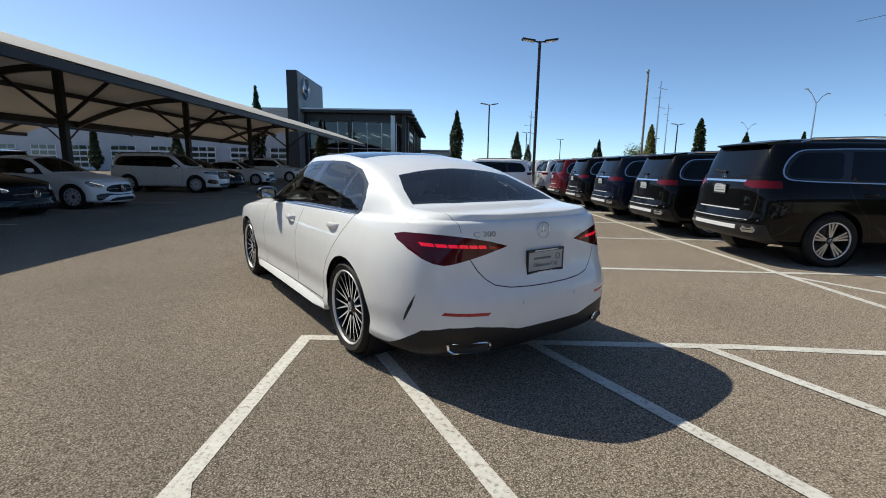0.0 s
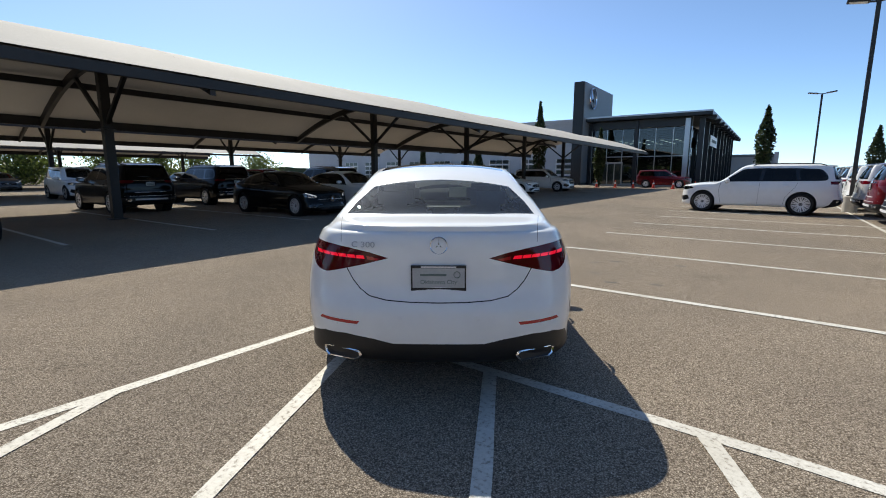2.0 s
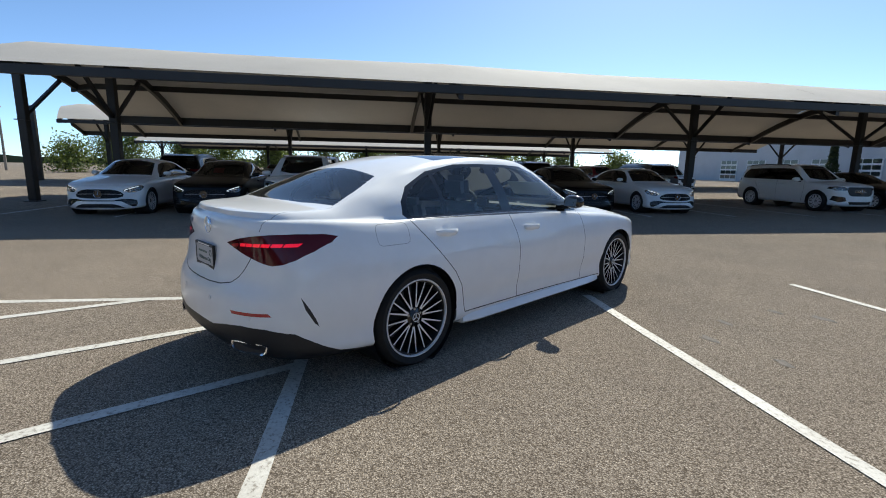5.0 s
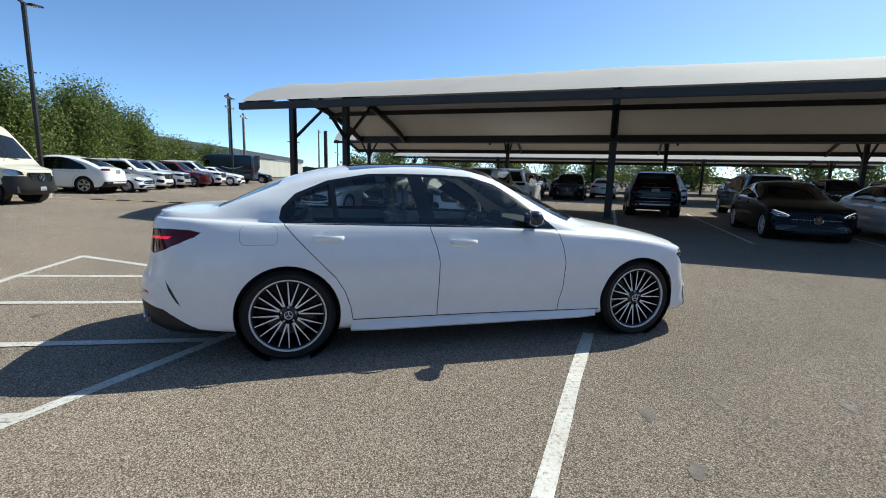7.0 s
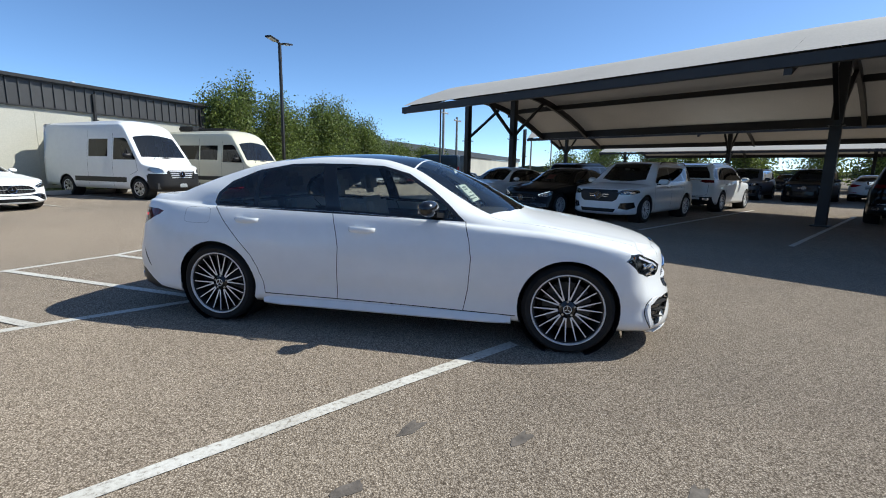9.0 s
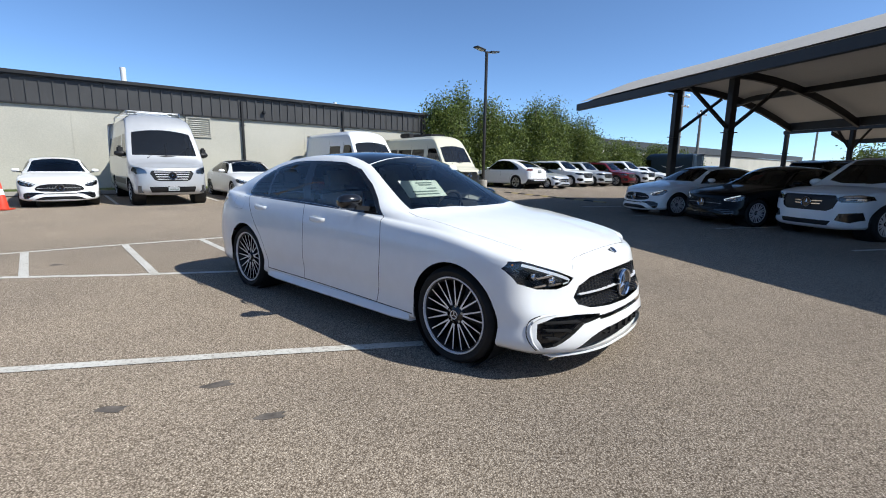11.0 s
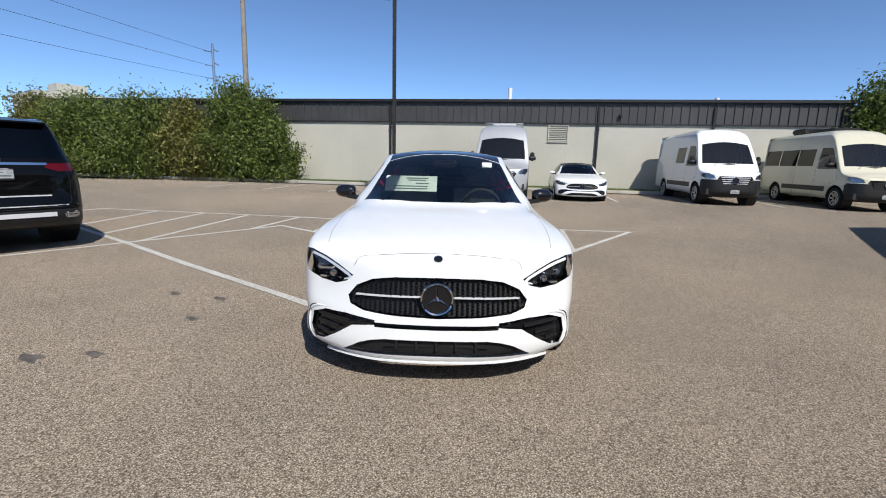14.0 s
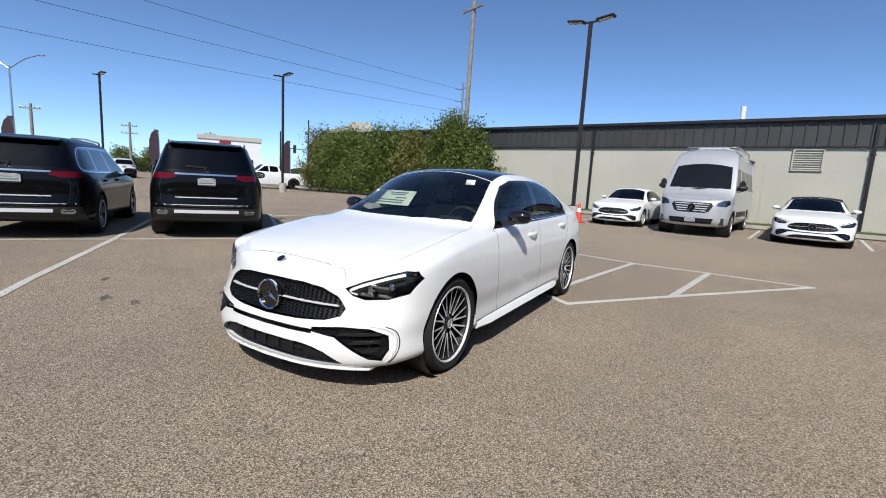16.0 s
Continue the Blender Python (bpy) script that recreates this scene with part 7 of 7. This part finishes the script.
part("sign_bar", box_bm((0.03, 5, 0.35), at(X1 + 1.32, Y0 + 9, 5.2)), PAPER_INK, shop)
bulb = part("ceiling_lamp", box_bm((0.28, 0.28, 0.05)), GLOW, shop)
bulb.matrix_local = at(X0 + 1.5, Y0 + 2, 5.2)
for k in range(1, 26):
    share("ceiling_lamp", bulb, shop, at(X0 + 1.5 + 1.55 * (k % 7), Y0 + 2 + 2.6 * (k // 7), 5.2))
part("door_frame", box_bm((2.6, 0.2, 2.7), at(-14.0, Y0 - 0.3, 1.35)), ALLOY, shop)
for k in (-1, 0, 1):
    part("door_pane", box_bm((0.7, 0.05, 2.4), at(-14.0 + 0.82 * k, Y0 - 0.42, 1.3)), FACADE_GLASS, shop)
tower = thing("sign_wall", "tall dark grey sign wall with a chrome ring badge", "building", kind="structure")
part("wall_slab", box_bm((1.2, 11.5, 12.0), at(-17.6, 61.3, 6.0), 0.03), DARK_CLAD, tower)
part("grey_face", box_bm((0.1, 11.3, 11.7), at(-16.96, 61.35, 6.1)), GREY_CLAD, tower, "grey metal face")
star_badge(tower, Matrix(((0, 0, 1, -16.9), (1, 0, 0, 58.3), (0, 1, 0, 10.3), (0, 0, 0, 1))), 1.25, CHROME, None, "ring_badge")
work = thing("workshop", "long pale workshop building with roller doors", "building", kind="structure")
part("wall", box_bm((62, 26, 8.6), at(-49.5, 79, 4.3)), PALE_WALL, work)
part("parapet", box_bm((62.2, 0.3, 0.5), at(-49.5, 66.0, 8.7)), PALE_WALL, work)
part("roof_unit", box_bm((4, 4, 1.0), at(-28, 74, 9.1)), PALE_WALL, work)
for k in range(9):
    dx = -22.5 - 5.6 * k
    d = part("roller_door", box_bm((3.6, 0.12, 3.4), at(dx, 65.95, 1.75)), WHITE_BAND, work, "white framed roller door")
    for r in range(4):
        for c in range(3):
            part("door_pane", box_bm((1.0, 0.04, 0.55), at(dx - 1.15 + 1.15 * c, 65.88, 0.75 + 0.8 * r)), FACADE_GLASS, d)
annex = thing("far_annex", "low pale building beside the showroom", "building", kind="structure")
part("wall", box_bm((7, 12, 4.6), at(-1.5, 110, 2.3)), PALE_WALL, annex)
part("parapet", box_bm((7.2, 0.3, 0.5), at(-1.5, 103.9, 4.6)), GREY_CLAD, annex)
part("pillar", box_bm((0.7, 0.7, 5.2), at(2.0, 103.8, 2.6)), PALE_WALL, annex)

# buildings beyond the hedge
back = thing("long_shed", "long low shed with dark roof behind the hedge", "building", kind="structure")
part("wall", wbox((95, 14, 3.4), -75, -12, 1.7), WALL_CREAM, back)
part("fascia", wbox((95.4, 0.3, 0.9), -75, -4.9, 3.9), FASCIA, back)
part("roof", wbox((95.4, 14, 0.3), -75, -12, 4.25), FASCIA, back)
store = thing("far_store", "far cream store with small red sign bars", "building", kind="structure")
part("wall", box_bm((9, 8.43, 5.68), at(76, 6.33, 2.84)), WHITE_BAND, store)
part("parapet", box_bm((9.3, 8.73, 0.6), at(76, 6.33, 5.78)), WALL_CREAM, store)
part("sign_bar", box_bm((0.1, 1.5, 0.4), at(71.43, 7.03, 5.17)), TILE_RED, store, "red sign bars")
part("window_band", box_bm((0.1, 6.23, 1.2), at(71.45, 6.33, 2.2)), FACADE_GLASS, store)
tank = thing("cream_block", "cream block building behind the hedge", "building", kind="structure")
part("wall", box_bm((9, 9, 8.2), at(68, -12.5, 4.1)), WALL_CREAM, tank)
part("roof_hut", box_bm((3, 3, 1.2), at(67, -12, 8.8)), WALL_CREAM, tank)


# ---------------------------------------------------------------- poles, wires, flags
def utility_pole(x, y, h, arms=1, lean=0.0, material=POLE_WOOD, turn=0.0):
    p = thing("utility_pole", "weathered utility pole with cross-arms", "pole", at(x, y, 0, lean, 0, turn), "utility poles")
    bm = bmesh.new()
    add_lathe(bm, [(0.17, 0.0), (0.115, h), (0.0, h + 0.02)], 10, axis="Z")
    part("pole", bm, material, p, "", True, 50)
    for k in range(arms):
        part("cross_arm", box_bm((1.9, 0.09, 0.10), at(0, 0.10, h - 0.45 - 0.9 * k)), material, p)
        for s in (-0.85, -0.4, 0.4, 0.85):
            bm = bmesh.new()
            add_lathe(bm, [(0.05, 0.0), (0.06, 0.06), (0.03, 0.12), (0.0, 0.13)], 8, axis="Z", m=at(s, 0.10, h - 0.39 - 0.9 * k))
            part("insulator", bm, ALLOY, p)
    return p


utility_pole(20.6, -6.5, 11.87, 1, 0.8, turn=10)
utility_pole(-33.03, -29.56, 8.65, 2, turn=20)
utility_pole(-37.45, -31.96, 7.4, 1, turn=20)
utility_pole(-70, -45, 9, 1, turn=20)
utility_pole(-84, -50, 9, 1, turn=20)
utility_pole(26.5, 62, 14.0, 1, turn=60)
utility_pole(52.4, 23.6, 6.4, 1, turn=70)
utility_pole(64, 17.6, 6.3, 2, turn=70)
utility_pole(92, 9.6, 7.9, 1, turn=80)
sig = thing("traffic_signal", "dark traffic signal poles with a long arm", "traffic light", at(54.2, -2.3, 0))
for y, h in ((0.0, 7.7), (3.2, 6.1)):
    bm = bmesh.new()
    add_lathe(bm, [(0.12, 0.0), (0.08, h), (0.0, h)], 10, axis="Z")
    post = part("pole", bm, BRONZE, sig)
    post.location = (0.1 * y, y, 0)
bm = bmesh.new()
add_tube(bm, [(0, 0, 4.1), (0.0, -2.0, 4.25)], 0.05, 6)
add_tube(bm, [(0, 0, 4.1), (0.3, 3.2, 4.2)], 0.05, 6)
part("arm", bm, BRONZE, sig)
for y in (-1.4, 1.6):
    part("signal_head", box_bm((0.3, 0.34, 1.0), at(0, y, 4.1), 0.05), BRONZE, sig)
steel = thing("steel_pole", "slim galvanised power line pole with short arms", "pole", at(50.94, -21.42, 0, 0, 0, 110))
bm = bmesh.new()
add_lathe(bm, [(0.22, 0.0), (0.13, 14.2), (0.0, 14.2)], 10, axis="Z")
part("pole", bm, ALLOY, steel, "", True, 50)
for z in (13.2, 11.7, 10.3):
    part("arm", box_bm((1.3, 0.10, 0.10), at(0.6, 0, z, 0, 8, 0)), ALLOY, steel)
    part("arm", box_bm((0.9, 0.10, 0.10), at(-0.4, 0, z + 0.35, 0, -8, 0)), ALLOY, steel)
for near, z in ((Vector((33.7, 35.0, 10.3)), 10.3), (Vector((28.8, 34.0, 11.7)), 11.7), (Vector((28.0, 32.0, 13.4)), 13.2)):
    bm = bmesh.new()
    a, c = Vector((50.94, -21.42, z)), near
    add_tube(bm, [a.lerp(c, f / 20) - Vector((0, 0, 0.3 * (1 - (f / 10 - 1) ** 2))) for f in range(21)], 0.016, 5)
    tagged(finish("power_line", bm, STEEL_BLACK), "dark sagging overhead power line", "cable", "power lines")
for x, y, h in ((62, 136, 26.0), (100, 210, 30.0), (30, 160, 20.0)):
    m = thing("transmission_mast", "slim steel transmission mast with short arms", "mast", at(x, y, 0, 0, 0, 20), "far masts")
    bm = bmesh.new()
    add_lathe(bm, [(0.35, 0.0), (0.14, h), (0.0, h)], 8, axis="Z")
    part("pole", bm, ALLOY, m)
    for k in range(3):
        part("arm", box_bm((3.6 - 0.4 * k, 0.14, 0.14), at(0.8 * (-1) ** k, 0, h - 2 - 2.6 * k, 0, 6 * (-1) ** k, 0)), ALLOY, m)
for x, y, h, turn in ((52, 66, 11, 30), (78, 120, 12, 30), (96, 100, 12, 20), (62, 28, 11, 70)):
    m = thing("road_lamp", "tall pale twin-arm road lamp", "street lamp", at(x, y, 0, 0, 0, turn), "road lamps")
    bm = bmesh.new()
    add_lathe(bm, [(0.14, 0.0), (0.08, h), (0.0, h)], 10, axis="Z")
    part("pole", bm, ALLOY, m)
    for s in (1, -1):
        bm = bmesh.new()
        add_tube(bm, [(0, 0, h - 0.3), (s * 1.6, 0, h + 0.8), (s * 3.0, 0, h + 1.3)], 0.05, 6)
        arm = part("arm", bm, ALLOY, m)
        part("lamp_head", box_bm((0.8, 0.3, 0.14), at(s * 3.3, 0, h + 1.32), 0.03), ALLOY, arm)
for x, y in ((44.5, 12.3), (42.6, 21.8), (44.6, 0.9)):
    m = thing("feather_flag", "dark feather banner on a slim pole", "flag", at(x, y, 0), "feather banners")
    bm = bmesh.new()
    add_tube(bm, [(0, 0, 0), (0, 0, 3.6), (0, 0.12, 4.2), (0, 0.4, 4.5)], 0.025, 6)
    part("pole", bm, ALLOY, m)
    bm = bmesh.new()
    rows = [(0.9, 0.62), (1.6, 0.72), (2.6, 0.82), (3.5, 0.78), (4.1, 0.6), (4.45, 0.3)]
    add_ring_strip(bm, [[(0.03 * math.sin(4 * z), 0.02, z), (0.05 + 0.05 * math.sin(3 * z), w, z), (0.0, w, z), (0.0, 0.02, z - 0.01)] for z, w in rows], True, True)
    part("cloth", bm, worn("banner_cloth", (0.05, 0.03, 0.04), 0.8), m, "dark printed cloth")

# ---------------------------------------------------------------- trees and hedges
def leaf_mesh(name, places, size, rnd, material, parent, label):
    """Small bent leaves at the places, each facing its own way."""
    n = len(places)
    pts = np.asarray(places)
    g = np.random.default_rng(rnd.randrange(1 << 30))
    a = g.normal(size=(n, 3))
    a /= np.linalg.norm(a, axis=1)[:, None]
    b_ = g.normal(size=(n, 3))
    b_ -= (a * b_).sum(1)[:, None] * a
    b_ /= np.linalg.norm(b_, axis=1)[:, None]
    s = size * g.uniform(0.6, 1.3, size=(n, 1))
    verts = np.stack([pts - a * s, pts + b_ * s * 0.45, pts + a * s, pts - b_ * s * 0.45], 1).reshape(-1, 3)
    me = bpy.data.meshes.new(name)
    me.from_pydata(verts.tolist(), [], [(4 * k, 4 * k + 1, 4 * k + 2, 4 * k + 3) for k in range(n)])
    me.materials.append(material)
    o = new(name, me)
    o.parent = parent
    o["label"], o["kind"] = label, "stuff"
    return o


def tree(x, y, h, w, seed, material=LEAF, leaves_n=5200, size=0.085, low=0.08, name="tree", label="leafy green tree with loose outline", group="trees"):
    """A trunk, limbs that rise and spread, and leaves in tufts along them."""
    rnd = random.Random(seed)
    tr = thing(name, label, "tree", at(x, y, 0), group)
    bm = bmesh.new()
    trunk = [(0.05 * math.sin(k), 0.05 * math.cos(1.7 * k), h * 0.8 * k / 6) for k in range(7)]
    add_tube(bm, trunk, [max(0.02, 0.035 * h * 0.35 * (1 - k / 7.5)) for k in range(7)], 8)
    part("trunk", bm, BARK, tr, "", True)
    places = []
    limbs = 46
    bm = bmesh.new()
    for k in range(limbs):
        f = (k + rnd.random()) / limbs
        z0 = h * (0.04 + 0.62 * f)
        a = rnd.random() * math.tau
        reach = w * 0.5 * (0.55 + 0.5 * rnd.random()) * (1.08 - 0.72 * max(f - 0.35, 0) / 0.65)
        rise = h * (0.10 + 0.24 * rnd.random()) * (0.7 + 0.6 * f)
        p0, p1 = Vector((0, 0, z0)), Vector((reach * math.cos(a), reach * math.sin(a), min(z0 + rise, h)))
        mid = p0.lerp(p1, 0.5) + Vector((0, 0, -0.08 * h * rnd.random()))
        add_tube(bm, [p0, mid, p1], [0.012 * h * 0.5, 0.008 * h * 0.5, 0.004], 5)
        tufts = 7
        for j in range(tufts):
            g = 0.25 + 0.8 * j / tufts
            c = p0.lerp(mid, g * 2) if g < 0.5 else mid.lerp(p1, (g - 0.5) * 2)
            spread = 0.05 * w + 0.06 * w * (1 - abs(g - 0.6))
            for _ in range(leaves_n // (limbs * tufts)):
                q = c + Vector((rnd.gauss(0, spread), rnd.gauss(0, spread), rnd.gauss(0, spread * 0.9) + 0.03 * h * rnd.random()))
                if q.z > low * h * 0.3 and q.z > 0.05:
                    places.append(tuple(q))
    part("limb_work", bm, BARK, tr, "", True)
    leaf_mesh("crown", places, size, rnd, material, tr, "crown of many small green leaves")
    return tr


def column_tree(x, y, h, w, seed, material=LEAF_DARK):
    rnd = random.Random(seed)
    tr = thing("columnar_tree", "narrow dark green columnar tree", "tree", at(x, y, 0), "columnar trees")
    bm = bmesh.new()
    add_lathe(bm, [(0.12, 0.0), (0.04, h * 0.9)], 8, axis="Z")
    part("trunk", bm, BARK, tr)
    places = []
    for k in range(2600):
        f = rnd.random() ** 0.9
        r = w / 2 * min(1, 4.5 * f + 0.3) * (1 - f ** 3.2) * (0.75 + 0.4 * math.sin(9 * f + seed) * rnd.random()) * math.sqrt(rnd.random() * 0.7 + 0.3)
        a = rnd.random() * math.tau
        places.append((r * math.cos(a), r * math.sin(a), 0.25 + f * (h - 0.25) + rnd.gauss(0, 0.06)))
    leaf_mesh("crown", places, 0.16, rnd, material, tr, "tight crown of small dark leaves")


HEDGE = "hedge trees by the buildings"
HEDGE_PLAN = ((13.9, 1.6, 3.4, 2.6), (15.1, 1.4, 4.7, 3.2), (16.2, 1.7, 5.3, 3.0), (18.4, 1.6, 4.3, 3.4), (20.8, 1.8, 4.5, 3.6), (23.3, 1.6, 4.4, 3.6), (25.6, 1.8, 4.5, 3.6), (27.9, 1.7, 4.6, 3.0))
rnd = random.Random(5)
for k, (s, d, h, w) in enumerate(HEDGE_PLAN):
    p = by_wall(s, d)
    tree(p.x, p.y, h, w, 30 + k, LEAF if k % 4 != 3 else LEAF_RUST, 17000, 0.082, 0.0, "hedge_shrub", "dense green shrub in a tall hedge", HEDGE)
for k, (s, d, h, w) in enumerate(((-13.6, 0.2, 5.6, 3.4), (-15.6, -0.5, 6.3, 3.6), (-17.8, 0.2, 5.6, 3.8), (-20.2, -0.4, 5.0, 3.8), (-22.8, 0.3, 6.2, 4.0), (-25.4, -0.3, 6.4, 4.0), (-28.2, 0.2, 5.6, 4.0), (-31.2, -0.2, 4.4, 4.0),
                                  (-34.4, 0.2, 3.6, 4.0), (-37.8, -0.3, 3.8, 4.2), (-41.4, 0.0, 3.6, 4.2), (-45.2, 0.2, 3.4, 4.2), (-50, 0.0, 3.2, 4.4))):
    p = by_wall(s, d)
    tree(p.x, p.y, h, w, 60 + k, LEAF, 19000 if k < 8 else 9000, 0.085 if k < 8 else 0.10, 0.0, "hedge_tree", "loose green tree in the hedge row", HEDGE)
for k, (x, y, h, w) in enumerate(((1.27, 42.8, 6.2, 1.6), (10.2, 64, 6.0, 1.8), (25.5, 76, 5.8, 1.9), (23.6, 53, 6.2, 2.0), (24.2, 44, 6.0, 1.9), (38, 58.5, 5.9, 1.9), (42.5, 55, 5.8, 1.8), (-17.86, 45.4, 8.45, 1.9), (-12.6, 48.5, 5.8, 1.3), (-34, 60, 6.0, 1.8), (-46, 62, 6.0, 1.8), (36, 110, 6, 2), (52, 96, 6, 2), (18, 98, 6, 2))):
    column_tree(x, y, h, w, 90 + k, LEAF_DARK if k != 3 else LEAF_RUST)
for k, (x, y, h, w) in enumerate(((-62, -8, 7, 6), (-68, 4, 7.5, 7), (-72, 16, 7, 6), (-66, -20, 7, 6), (-78, 28, 8, 7), (34, 82, 5, 6), (84, 22, 3.9, 5), (-74, -34, 7, 7), (87, 18.5, 3.7, 5), (-85, 8, 8, 8))):
    tree(x, y, h, w, 120 + k, LEAF, 4200, 0.17, 0.0, "far_tree", "round green tree far off", "far trees")
for k in range(13):
    tree(-64.0 - 3.0 * (k % 3), -34 + 6.4 * k, 4.4 + 0.8 * ((k * 7) % 4), 7.0, 160 + k, LEAF, 3000, 0.2, 0.0, "far_tree", "round green tree far off", "far trees")
bm = bmesh.new()
prev = None
for k in range(361):
    a = k * math.tau / 360
    r = 520 + 60 * noise.noise(Vector((math.cos(a) * 3, math.sin(a) * 3, 2)))
    h = 5.5 + 4.5 * abs(noise.noise(Vector((math.cos(a) * 9, math.sin(a) * 9, 5)))) + 2.5 * noise.noise(Vector((math.cos(a) * 60, math.sin(a) * 60, 9)))
    cur = (bm.verts.new((r * math.cos(a), r * math.sin(a), -1)), bm.verts.new((r * math.cos(a), r * math.sin(a), h)))
    if prev:
        bm.faces.new((prev[0], cur[0], cur[1], prev[1]))
    prev = cur
tagged(finish("backdrop", bm, worn("far_woods", (0.045, 0.06, 0.03), 0.9, 0.3, 0.05, 0.6, 0.0)), "low line of far woods on the horizon", "woods", kind="structure")
